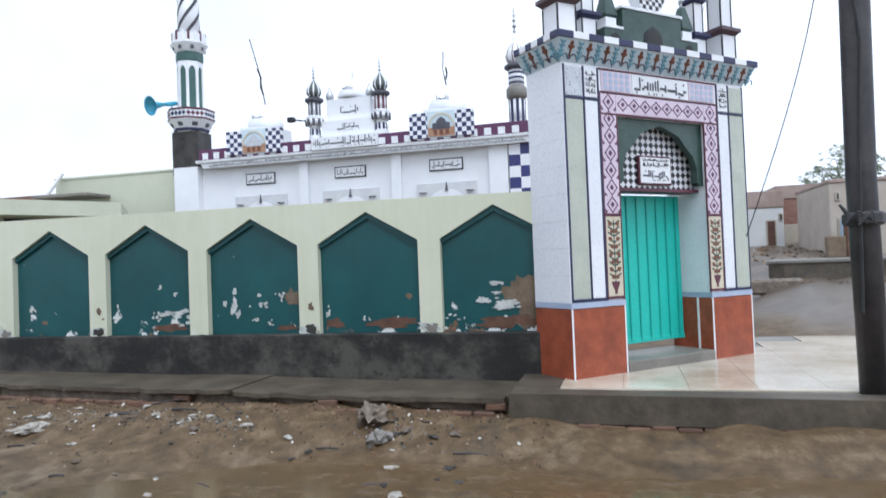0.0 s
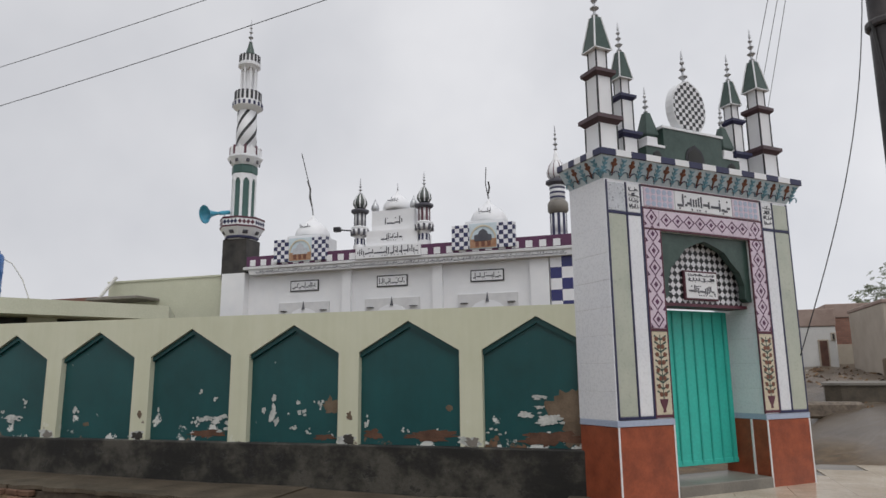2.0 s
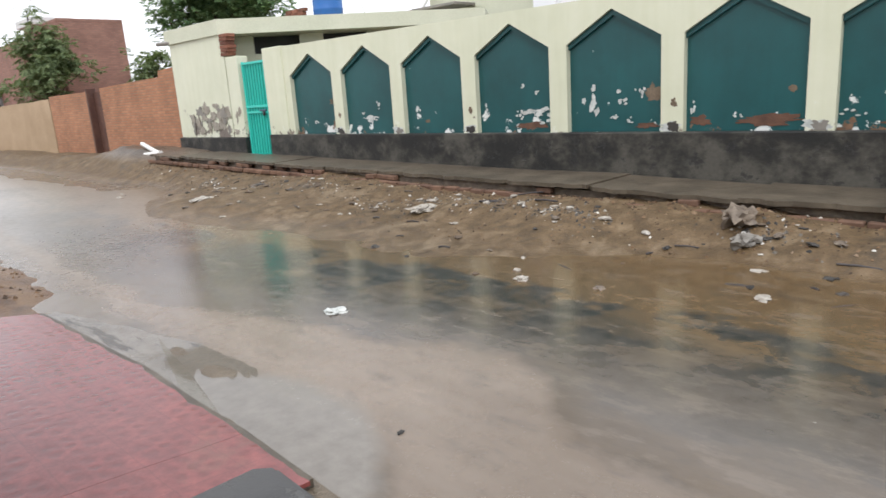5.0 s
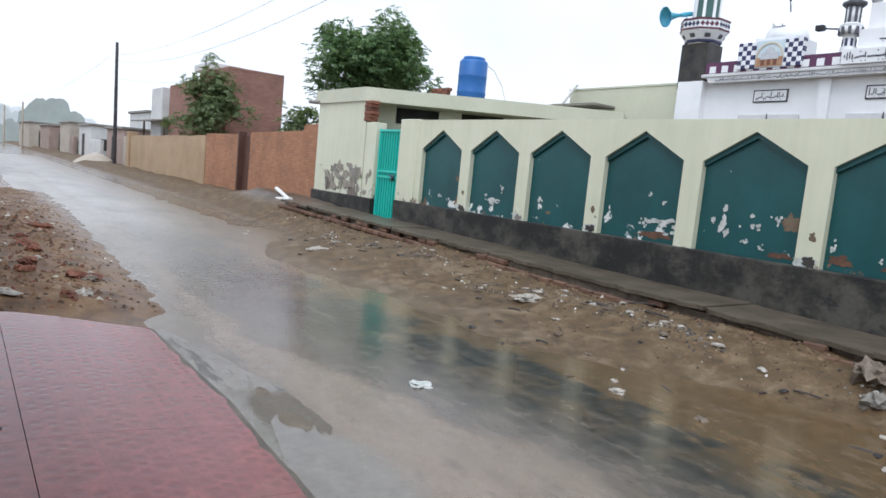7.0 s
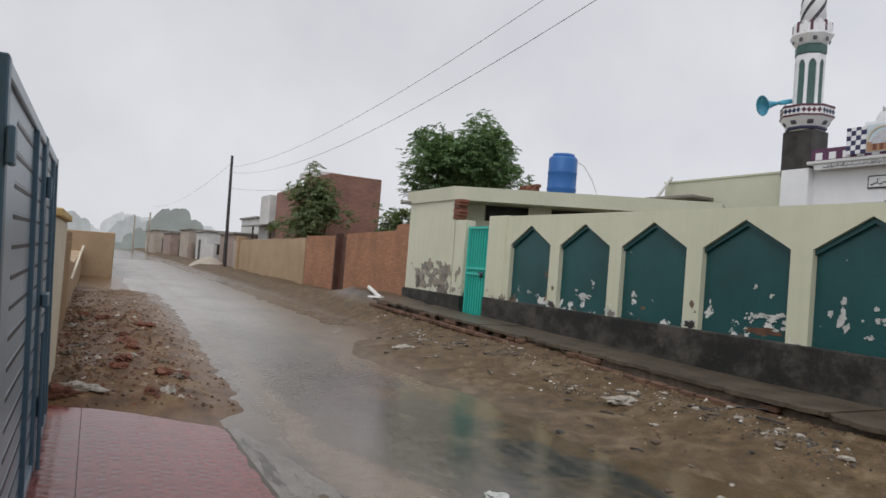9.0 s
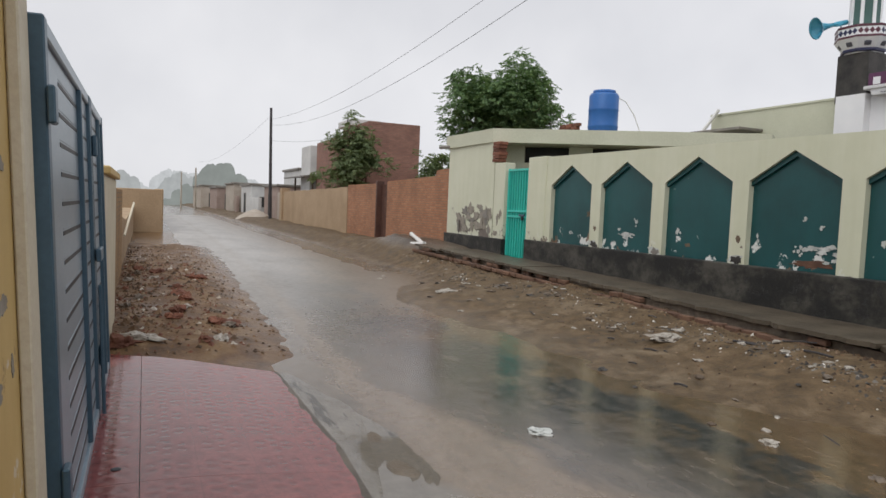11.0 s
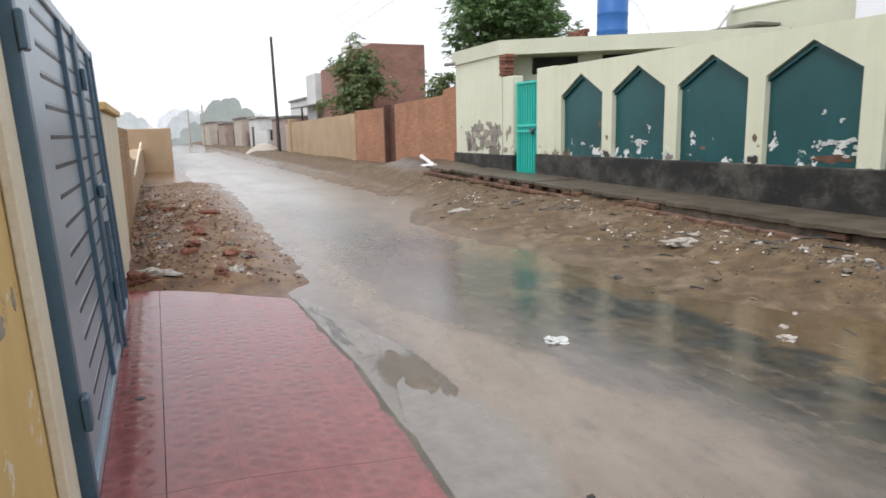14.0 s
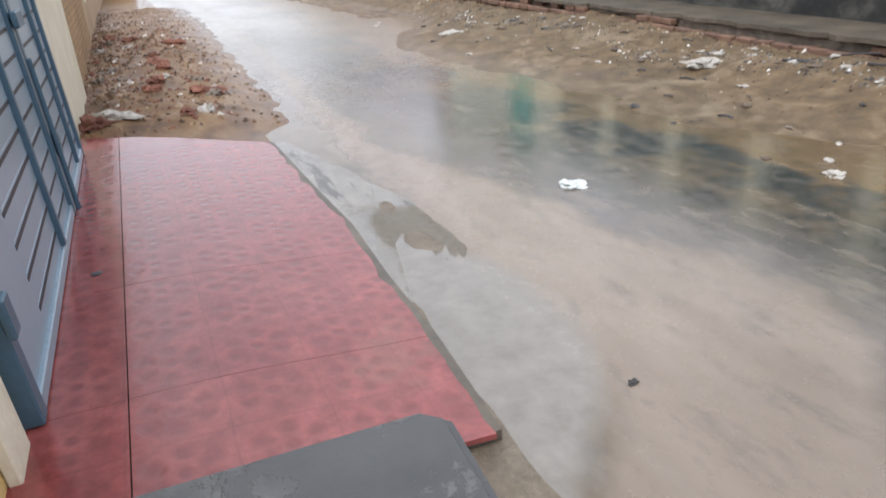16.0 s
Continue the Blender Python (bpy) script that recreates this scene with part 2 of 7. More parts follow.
    nt.links.new(calc(nt, 'SUBTRACT', calc(nt, 'ADD', damp, calc(nt, 'MULTIPLY', mid, 0.18)), calc(nt, 'MULTIPLY', soaked, 0.16), True), b.inputs["Roughness"])
    bump(nt, b, calc(nt, 'ADD', fine, calc(nt, 'MULTIPLY', mid, 2.0)), 0.45, 0.02)
    return m


def along(nt, sep, warp, points, width):
    """A soft band along the lane: its middle line runs through points (x, y)."""
    curve = nt.nodes.new("ShaderNodeFloatCurve")
    cm = curve.mapping.curves[0]
    lo, hi = points[0][0], points[-1][0]
    while len(cm.points) < len(points):
        cm.points.new(0.5, 0.5)
    for p, (x, y) in zip(cm.points, points):
        p.location = ((x - lo) / (hi - lo), y / 10.0)
    curve.mapping.update()
    t = nt.nodes.new("ShaderNodeMapRange")
    t.inputs["From Min"].default_value, t.inputs["From Max"].default_value = lo, hi
    nt.links.new(sep.outputs[0], t.inputs["Value"])
    nt.links.new(t.outputs[0], curve.inputs["Value"])
    off = calc(nt, 'SUBTRACT', calc(nt, 'ADD', sep.outputs[1], warp), calc(nt, 'MULTIPLY', curve.outputs[0], 10.0))
    d = calc(nt, 'DIVIDE', off, width)
    return calc(nt, 'SUBTRACT', 1.0, calc(nt, 'MULTIPLY', d, d), True)


def murky_water(name):
    """Thin silty rain water: a pale stream of silt, dark bare asphalt, olive-brown mud elsewhere, sheen painted in far
    off.
    """
    m, nt, b = nodes_of(name)
    v = place_of(nt)
    sep = nt.nodes.new("ShaderNodeSeparateXYZ")
    nt.links.new(v, sep.inputs[0])
    stretch = nt.nodes.new("ShaderNodeMapping")
    stretch.inputs["Scale"].default_value = (0.4, 1.0, 1.0)
    nt.links.new(v, stretch.inputs["Vector"])
    flow = noise_of(nt, stretch.outputs[0], 1.1, 6, 0.62)
    fine = noise_of(nt, v, 9.0, 5, 0.6)
    warp = calc(nt, 'MULTIPLY', calc(nt, 'SUBTRACT', flow, 0.5), 1.9)
    col = ramp(nt, flow, [(0.34, (0.052, 0.037, 0.021)), (0.5, (0.098, 0.067, 0.036)), (0.66, (0.150, 0.106, 0.062))])
    tar = along(nt, sep, warp, [(-14, 3.6), (-8, 3.7), (-5, 3.75), (-3, 3.95), (-1.5, 4.0), (0, 3.8), (6, 3.6)], 0.78)
    tar_mask = ramp(nt, calc(nt, 'MULTIPLY', tar, calc(nt, 'ADD', fine, 0.35)), [(0.22, (0, 0, 0)), (0.42, (1, 1, 1))])
    tar_mask = calc(nt, 'MULTIPLY', tar_mask, ramp(nt, noise_of(nt, v, 1.1, 6, 0.65), [(0.45, (0, 0, 0)), (0.50, (1, 1, 1))]))
    grey = between(nt, sep, warp, [(-14, 2.7), (-6, 2.6), (-2, 2.9), (6, 2.5)], [(-14, 3.6), (-6, 3.7), (-2, 3.9), (6, 3.7)], 0.3)
    col = blend(nt, calc(nt, 'MULTIPLY', calc(nt, 'MULTIPLY', grey, ramp(nt, flow, [(0.33, (0.3, 0.3, 0.3)), (0.55, (1, 1, 1))])), 0.85), col, ramp(nt, fine, [(0.3, (0.036, 0.035, 0.034)), (0.7, (0.066, 0.063, 0.059))]))
    shore = along(nt, sep, warp, [(-16, 5.6), (-8, 5.3), (-3, 5.3), (6, 5.4)], 1.15)
    col = blend(nt, calc(nt, 'MULTIPLY', ramp(nt, shore, [(0.05, (0, 0, 0)), (0.6, (1, 1, 1))]), 0.85), col, ramp(nt, fine, [(0.3, (0.095, 0.058, 0.025)), (0.7, (0.150, 0.096, 0.045))]))
    curl = calc(nt, 'MULTIPLY', calc(nt, 'SUBTRACT', noise_of(nt, v, 1.7, 7, 0.6), 0.5), 0.55)
    col = blend(nt, calc(nt, 'MULTIPLY', tar_mask, 0.9), col, ramp(nt, fine, [(0.3, (0.016, 0.016, 0.015)), (0.7, (0.050, 0.046, 0.040))]))
    silt = between(nt, sep, curl, [(-40, 2.9), (-11.6, 2.59), (-8.5, 2.40), (-6, 2.25), (-4.3, 2.15), (-3.0, 2.18), (-1.6, 2.10), (-0.8, 1.6), (0.5, 1.45), (6, 1.3)],
                   [(-40, 3.1), (-11.6, 2.80), (-8.5, 2.62), (-6, 2.50), (-4.6, 2.60), (-3.7, 2.88), (-2.5, 3.08), (-1.75, 3.30), (-1.25, 3.02), (-0.6, 2.55), (0.6, 2.85), (6, 2.6)], 0.09)
    cloud = between(nt, sep, calc(nt, 'MULTIPLY', curl, 2.2), [(-9, 2.6), (-4, 2.7), (-1.5, 3.0), (6, 2.4)], [(-9, 2.9), (-4, 3.3), (-1.5, 3.75), (6, 3.4)], 0.35)
    silt_mask = calc(nt, 'MAXIMUM', calc(nt, 'MULTIPLY', silt, ramp(nt, flow, [(0.25, (0.72, 0.72, 0.72)), (0.6, (1, 1, 1))])), calc(nt, 'MULTIPLY', cloud, 0.28))
    col = blend(nt, calc(nt, 'MULTIPLY', silt_mask, 0.92), col, ramp(nt, noise_of(nt, stretch.outputs[0], 2.6, 8, 0.62), [(0.28, (0.150, 0.110, 0.076)), (0.5, (0.200, 0.152, 0.110)), (0.72, (0.250, 0.197, 0.150))]))
    col = blend(nt, calc(nt, 'MULTIPLY', calc(nt, 'MULTIPLY', silt_mask, ranged(nt, calc(nt, 'ADD', sep.outputs[0], warp), -1.9, -0.5)), 0.6), col, (0.105, 0.079, 0.056))
    drift = noise_of(nt, stretch.outputs[0], 5.5, 7, 0.7)
    col = blend(nt, calc(nt, 'MULTIPLY', ramp(nt, drift, [(0.52, (0, 0, 0)), (0.62, (1, 1, 1))]), 0.35), col, (0.175, 0.140, 0.105))
    col = blend(nt, calc(nt, 'MULTIPLY', ramp(nt, drift, [(0.36, (1, 1, 1)), (0.46, (0, 0, 0))]), 0.40), col, (0.055, 0.044, 0.032))
    crack = between(nt, sep, calc(nt, 'MULTIPLY', curl, 0.5), [(-12, 2.52), (-8.5, 2.38), (-6, 2.26), (-4.3, 2.15)], [(-12, 2.535), (-8.5, 2.395), (-6, 2.275), (-4.3, 2.165)], 0.012)
    col = blend(nt, calc(nt, 'MULTIPLY', crack, calc(nt, 'MULTIPLY', ranged(nt, sep.outputs[0], -4.2, -4.6), 0.6)), col, (0.07, 0.045, 0.027))
    wash = along(nt, sep, calc(nt, 'MULTIPLY', warp, 0.3), [(-3.6, 1.2), (-2.9, 1.85), (-2.2, 2.0), (-1.7, 1.85), (-1.2, 1.4), (0.2, 0.6)], 0.46)
    col = blend(nt, ramp(nt, calc(nt, 'MULTIPLY', wash, calc(nt, 'ADD', flow, 0.4)), [(0.2, (0, 0, 0)), (0.6, (0.9, 0.9, 0.9))]), col, ramp(nt, fine, [(0.3, (0.145, 0.128, 0.106)), (0.7, (0.215, 0.195, 0.166))]))
    # Far water painted pale, standing for sky sheen and rain spray.
    far_sheen = calc(nt, 'MULTIPLY', ranged(nt, sep.outputs[0], -5.5, -16.0), ranged(nt, calc(nt, 'ADD', sep.outputs[1], warp), 6.6, 3.6))
    col = blend(nt, calc(nt, 'MULTIPLY', far_sheen, 0.8), col, ramp(nt, flow, [(0.3, (0.22, 0.20, 0.175)), (0.5, (0.35, 0.33, 0.30)), (0.7, (0.44, 0.42, 0.39))]))
    nt.links.new(col, b.inputs["Base Color"])
    b.inputs["IOR"].default_value = 1.6
    gloss = calc(nt, 'ADD', calc(nt, 'MULTIPLY', fine, 0.30), calc(nt, 'MULTIPLY', silt_mask, 0.08))
    far = nt.nodes.new("ShaderNodeMapRange")
    far.inputs["From Min"].default_value, far.inputs["From Max"].default_value = -5.0, -11.0
    nt.links.new(sep.outputs[0], far.inputs["Value"])
    nt.links.new(calc(nt, 'ADD', gloss, calc(nt, 'ADD', 0.035, calc(nt, 'MULTIPLY', far.outputs[0], 0.16))), b.inputs["Roughness"])
    bump(nt, b, calc(nt, 'ADD', noise_of(nt, v, 26, 3), calc(nt, 'MULTIPLY', flow, 1.5)), 0.06, 0.012)
    return m


def red_tile(name):
    """Wet red moulded tile: a round flower of dark hollows pressed into each 0.3 m square, worn and dirty."""
    m, nt, b = nodes_of(name)
    v = place_of(nt)
    sep = nt.nodes.new("ShaderNodeSeparateXYZ")
    nt.links.new(v, sep.inputs[0])
    shake = noise_of(nt, v, 6.0, 3)
    u = calc(nt, 'SUBTRACT', calc(nt, 'FRACT', calc(nt, 'ADD', calc(nt, 'DIVIDE', sep.outputs[0], 0.302), calc(nt, 'MULTIPLY', shake, 0.10))), 0.5)
    w = calc(nt, 'SUBTRACT', calc(nt, 'FRACT', calc(nt, 'ADD', calc(nt, 'DIVIDE', calc(nt, 'SUBTRACT', sep.outputs[1], 0.345), 0.302), calc(nt, 'MULTIPLY', shake, 0.10))), 0.5)
    r = calc(nt, 'SQRT', calc(nt, 'ADD', calc(nt, 'MULTIPLY', u, u), calc(nt, 'MULTIPLY', w, w)))
    ang = calc(nt, 'ARCTAN2', w, u)
    lobe = calc(nt, 'ADD', calc(nt, 'MULTIPLY', calc(nt, 'COSINE', calc(nt, 'MULTIPLY', ang, 6.0)), 0.5), 0.5)
    hollow = calc(nt, 'MULTIPLY', lobe, calc(nt, 'MULTIPLY', ranged(nt, r, 0.16, 0.24), ranged(nt, r, 0.44, 0.36)))
    hollow = calc(nt, 'MAXIMUM', hollow, ranged(nt, r, 0.10, 0.05))
    seam = calc(nt, 'MAXIMUM', ranged(nt, calc(nt, 'ABSOLUTE', u), 0.482, 0.495), ranged(nt, calc(nt, 'ABSOLUTE', w), 0.482, 0.495))
    big, mid, fine = noise_of(nt, v, 1.6, 6, 0.62), noise_of(nt, v, 8.5, 6, 0.68), noise_of(nt, v, 42, 4)
    col = ramp(nt, big, [(0.3, (0.180, 0.038, 0.034)), (0.7, (0.245, 0.072, 0.064))])
    worn = ramp(nt, mid, [(0.38, (0.15, 0.15, 0.15)), (0.58, (1, 1, 1))])
    col = blend(nt, calc(nt, 'MULTIPLY', calc(nt, 'MULTIPLY', hollow, worn), 0.62), col, (0.088, 0.020, 0.018))
    col = blend(nt, calc(nt, 'MULTIPLY', seam, 0.22), col, (0.07, 0.026, 0.022))
    col = blend(nt, 0.6, col, ramp(nt, mid, [(0.3, (0.26, 0.26, 0.26)), (0.7, (0.70, 0.70, 0.70))]), 'OVERLAY')
    col = blend(nt, 0.25, col, ramp(nt, fine, [(0.3, (0.3, 0.3, 0.3)), (0.7, (0.7, 0.7, 0.7))]), 'OVERLAY')
    dirt = ramp(nt, noise_of(nt, v, 1.1, 7, 0.7), [(0.60, (0, 0, 0)), (0.72, (0.6, 0.6, 0.6))])
    col = blend(nt, dirt, col, (0.17, 0.085, 0.06))
    nt.links.new(col, b.inputs["Base Color"])
    nt.links.new(calc(nt, 'ADD', calc(nt, 'MULTIPLY', big, 0.26), calc(nt, 'MULTIPLY', mid, 0.12)), b.inputs["Roughness"])
    bump(nt, b, calc(nt, 'SUBTRACT', calc(nt, 'MULTIPLY', mid, 0.5), calc(nt, 'MULTIPLY', hollow, 0.45)), 0.22, 0.010)
    return m


def stained(name):
    """Rain-soaked cement render: grey-brown with sooty stains, worn lighter patches and runs."""
    m, nt, b = nodes_of(name)
    v = place_of(nt)
    streak = nt.nodes.new("ShaderNodeMapping")
    streak.inputs["Scale"].default_value = (1.9, 1.9, 2.3)
    nt.links.new(v, streak.inputs["Vector"])
    big = noise_of(nt, v, 0.9, 4, 0.55)
    mid = noise_of(nt, streak.outputs[0], 1.2, 8, 0.66)
    fine = noise_of(nt, v, 24, 5, 0.7)
    col = ramp(nt, calc(nt, 'ADD', calc(nt, 'MULTIPLY', mid, 0.65), calc(nt, 'MULTIPLY', big, 0.35)), [(0.42, (0.0070, 0.0070, 0.0058)), (0.475, (0.0145, 0.0138, 0.0112)), (0.51, (0.031, 0.0288, 0.0228)), (0.58, (0.068, 0.063, 0.051))])
    scab = ramp(nt, noise_of(nt, v, 5.5, 7, 0.7), [(0.57, (0, 0, 0)), (0.61, (1, 1, 1))])
    col = blend(nt, calc(nt, 'MULTIPLY', scab, 0.7), col, (0.013, 0.012, 0.011))
    col = blend(nt, 0.5, col, ramp(nt, fine, [(0.25, (0.28, 0.28, 0.28)), (0.75, (0.72, 0.72, 0.72))]), 'OVERLAY')
    nt.links.new(col, b.inputs["Base Color"])
    b.inputs["Roughness"].default_value = 0.6
    bump(nt, b, calc(nt, 'ADD', fine, calc(nt, 'MULTIPLY', scab, -0.8)), 0.5, 0.012)
    return m


def leafage(name, c1, c2):
    m, nt, b = nodes_of(name)
    geo = nt.nodes.new("ShaderNodeNewGeometry")
    col = ramp(nt, geo.outputs["Random Per Island"], [(0.1, c1), (0.9, c2)])
    nt.links.new(col, b.inputs["Base Color"])
    b.inputs["Roughness"].default_value = 0.7
    thin = nt.nodes.new("ShaderNodeBsdfTranslucent")
    nt.links.new(blend(nt, 1.0, col, (1.0, 1.0, 0.6), 'MULTIPLY'), thin.inputs["Color"])
    both = nt.nodes.new("ShaderNodeMixShader")
    both.inputs["Fac"].default_value = 0.35
    nt.links.new(b.outputs[0], both.inputs[1])
    nt.links.new(thin.outputs[0], both.inputs[2])
    nt.links.new(both.outputs[0], nt.nodes["Material Output"].inputs["Surface"])
    return m


WHITE = plain("white_paint", (0.74, 0.75, 0.77), (0.82, 0.82, 0.83), 1.5, 0.45, 0.1, grain=0.12)
TILE_W = plain("white_glazed_tile", (0.72, 0.73, 0.77), (0.80, 0.81, 0.83), 1.2, 0.28, 0.05, grain=0.08)
CREAM = peeling("cream_wall_paint", (0.56, 0.57, 0.425), (0.62, 0.625, 0.48), 0.85, 1.45, (0.14, 0.115, 0.09), 0.62, 0.6, 0.35)
CREAM_HOUSE = peeling("cream_house_paint", (0.56, 0.57, 0.435), (0.62, 0.625, 0.49), 0.7, 2.0, (0.12, 0.10, 0.085), 0.80, 0.6, 0.12)
CREAM_PLAIN = plain("cream_roof_paint", (0.48, 0.49, 0.37), (0.56, 0.565, 0.44), 1.0, 0.6, 0.15)
TEAL = peeling("teal_niche_paint", (0.005, 0.055, 0.058), (0.009, 0.083, 0.087), 0.95, 1.45, (0.13, 0.075, 0.045), 0.50, 0.4, 0.95)
CEMENT_D = plain("dark_wet_cement", (0.008, 0.0075, 0.007), (0.060, 0.053, 0.046), 2.4, 0.55, 0.5, 0.0, 22)
CEMENT = plain("grey_cement", (0.14, 0.13, 0.115), (0.24, 0.22, 0.19), 2.0, 0.5, 0.4)
CEMENT_WET = plain("wet_pavement_cement", (0.050, 0.040, 0.028), (0.120, 0.097, 0.069), 2.6, 0.45, 0.5, 0.0, 16, grain=0.55)
KERB_WET = plain("muddy_kerb_cement", (0.046, 0.037, 0.026), (0.105, 0.085, 0.060), 3.2, 0.6, 0.8, 0.0, 14, grain=0.6)
MUD_BRICK = plain("muddy_red_brick", (0.085, 0.044, 0.027), (0.165, 0.092, 0.057), 5, 0.8, 0.6, 0.0, 30, 0.4)
RED_BRICK = plain("red_brick", (0.11, 0.040, 0.024), (0.22, 0.088, 0.052), 6, 0.8, 0.5, 0.0, 40, 0.5)
TURQ = plain("turquoise_door_paint", (0.035, 0.46, 0.38), (0.05, 0.54, 0.45), 1.2, 0.38, 0.08)
TURQ_D = plain("turquoise_rib_paint", (0.02, 0.33, 0.27), (0.028, 0.39, 0.32), 1.2, 0.4, 0.08)
RED_TILE = red_tile("red_moulded_tile")
GATE_RED = plain("terracotta_base_tile", (0.20, 0.044, 0.018), (0.35, 0.082, 0.034), 6, 0.35, 0.15)
GREY_BLUE = plain("grey_blue_band_paint", (0.36, 0.42, 0.55), (0.43, 0.48, 0.60), 2, 0.4, 0.1)
SAGE = plain("sage_marble_tile", (0.40, 0.43, 0.36), (0.48, 0.50, 0.42), 3.5, 0.3, 0.06, grain=0.10)
NAVY = plain("navy_paint", (0.016, 0.018, 0.060), (0.028, 0.031, 0.090), 3, 0.45, 0.1)
MAROON = plain("maroon_paint", (0.075, 0.018, 0.032), (0.115, 0.030, 0.048), 3, 0.45, 0.1)
PURPLE = plain("purple_paint", (0.075, 0.020, 0.060), (0.115, 0.032, 0.092), 3, 0.45, 0.1)
DGREEN = plain("dark_green_tile", (0.022, 0.050, 0.040), (0.045, 0.080, 0.066), 5, 0.35, 0.1)
MGREEN = plain("minaret_green_paint", (0.040, 0.098, 0.086), (0.055, 0.122, 0.107), 2, 0.5, 0.1)
PLUM = plain("dull_plum_paint", (0.060, 0.034, 0.040), (0.092, 0.052, 0.060), 3, 0.45, 0.1)
PINK = plain("pink_pattern_tile", (0.58, 0.47, 0.56), (0.68, 0.58, 0.66), 3, 0.3, 0.05)
SKYB = plain("pale_blue_tile", (0.50, 0.60, 0.66), (0.62, 0.70, 0.74), 3, 0.3, 0.05)
CYAN = plain("cyan_paint", (0.13, 0.30, 0.38), (0.20, 0.37, 0.45), 3, 0.4, 0.05)
BROWNP = plain("brown_paint", (0.13, 0.045, 0.025), (0.20, 0.075, 0.04), 3, 0.4, 0.05)
BLACK = plain("black_paint", (0.012, 0.012, 0.015), (0.025, 0.025, 0.03), 3, 0.5, 0.1)
INK = plain("grey_lettering_paint", (0.06, 0.06, 0.075), (0.10, 0.10, 0.12), 3, 0.5, 0.05)
CHQ_BW = chequer("black_white_chequer_tile", (0.72, 0.72, 0.74), (0.012, 0.012, 0.016), 0.052)
CHQ_DIAMOND = chequer("black_white_diamond_tile", (0.72, 0.72, 0.74), (0.012, 0.012, 0.016), 0.062, 0.35, 45.0)
CHQ_NAVY = chequer("navy_white_chequer_tile", (0.76, 0.76, 0.79), (0.02, 0.022, 0.085), 0.1125)
PICTURE = plain("painted_picture_brown", (0.30, 0.14, 0.07), (0.45, 0.28, 0.17), 9, 0.4, 0.05)
CHQ_NAVY_L = chequer("large_navy_white_chequer", (0.78, 0.78, 0.80), (0.025, 0.028, 0.14), 0.27)
STEEL_B = plain("blue_grey_gate_paint", (0.20, 0.262, 0.312), (0.26, 0.322, 0.372), 2, 0.33, 0.08, 0.2)
STEEL_D = plain("dark_blue_gate_paint", (0.045, 0.09, 0.13), (0.07, 0.125, 0.165), 2, 0.4, 0.08, 0.2)
POLE_D = plain("dark_iron_pole_paint", (0.035, 0.033, 0.035), (0.075, 0.068, 0.068), 4, 0.5, 0.3, 0.4)
WIRE = plain("black_cable", (0.015, 0.015, 0.016), (0.03, 0.03, 0.03), 5, 0.6, 0.1)
OCHRE = peeling("ochre_pillar_paint", (0.50, 0.34, 0.12), (0.60, 0.43, 0.18), 0.2, 1.9, (0.30, 0.20, 0.09), 0.45, 0.6, 0.5)
PALE = plain("pale_plaster_trim", (0.55, 0.48, 0.35), (0.64, 0.58, 0.45), 3, 0.6, 0.2)
TANK_B = plain("blue_plastic", (0.012, 0.09, 0.30), (0.02, 0.125, 0.38), 2, 0.4, 0.05)
BRICK_W = brickwork("fired_brick_wall", (0.40, 0.185, 0.095), (0.31, 0.135, 0.07), (0.22, 0.15, 0.10))
BRICK_F = brickwork("dark_red_brick_house", (0.30, 0.155, 0.115), (0.235, 0.12, 0.09), (0.20, 0.13, 0.105))
BRICK_O = brickwork("old_yellow_brown_brick", (0.36, 0.215, 0.095), (0.27, 0.155, 0.07), (0.20, 0.14, 0.085))
MUDW = plain("mud_plaster", (0.32, 0.225, 0.135), (0.42, 0.305, 0.195), 0.8, 0.9, 0.5, 0.0, 18, grain=0.5)
RUST = plain("rusty_brown_door_paint", (0.06, 0.025, 0.018), (0.11, 0.05, 0.032), 4, 0.6, 0.3)
EARTH = wet_earth("wet_mud_lane")
WATER = murky_water("muddy_rain_water")
CREAM_TILE = plain("wet_cream_floor_tile", (0.40, 0.33, 0.235), (0.68, 0.61, 0.50), 1.0, 0.17, 0.05)
LITTER = plain("white_litter_plastic", (0.20, 0.17, 0.135), (0.46, 0.43, 0.38), 18, 0.45, 0.2)
def stones(name, tones):
    m, nt, b = nodes_of(name)
    geo = nt.nodes.new("ShaderNodeNewGeometry")
    col = ramp(nt, geo.outputs["Random Per Island"], tones)
    col = blend(nt, 0.4, col, ramp(nt, noise_of(nt, place_of(nt), 60, 3), [(0.3, (0.3, 0.3, 0.3)), (0.7, (0.7, 0.7, 0.7))]), 'OVERLAY')
    nt.links.new(col, b.inputs["Base Color"])
    b.inputs["Roughness"].default_value = 0.8
    return m


# Distance haze is put into these three tones: paler and greyer.
HAZED_WHITE = plain("hazed_whitewash", (0.50, 0.50, 0.49), (0.62, 0.62, 0.60), 1.2, 0.7, 0.2)
HAZED_BRICK = plain("hazed_brick", (0.26, 0.19, 0.16), (0.36, 0.28, 0.24), 1.5, 0.8, 0.3)
HAZED_MUD = plain("hazed_mud_plaster", (0.36, 0.31, 0.255), (0.46, 0.41, 0.35), 1.1, 0.85, 0.3)
EARTHY = plain("bare_mud_plaster", (0.11, 0.078, 0.05), (0.19, 0.14, 0.095), 5, 0.8, 0.5)
BARE = plain("bare_grey_render", (0.20, 0.175, 0.14), (0.34, 0.31, 0.26), 8, 0.8, 0.4)
LIME = plain("bare_limewash", (0.34, 0.36, 0.34), (0.62, 0.63, 0.60), 9, 0.7, 0.3)
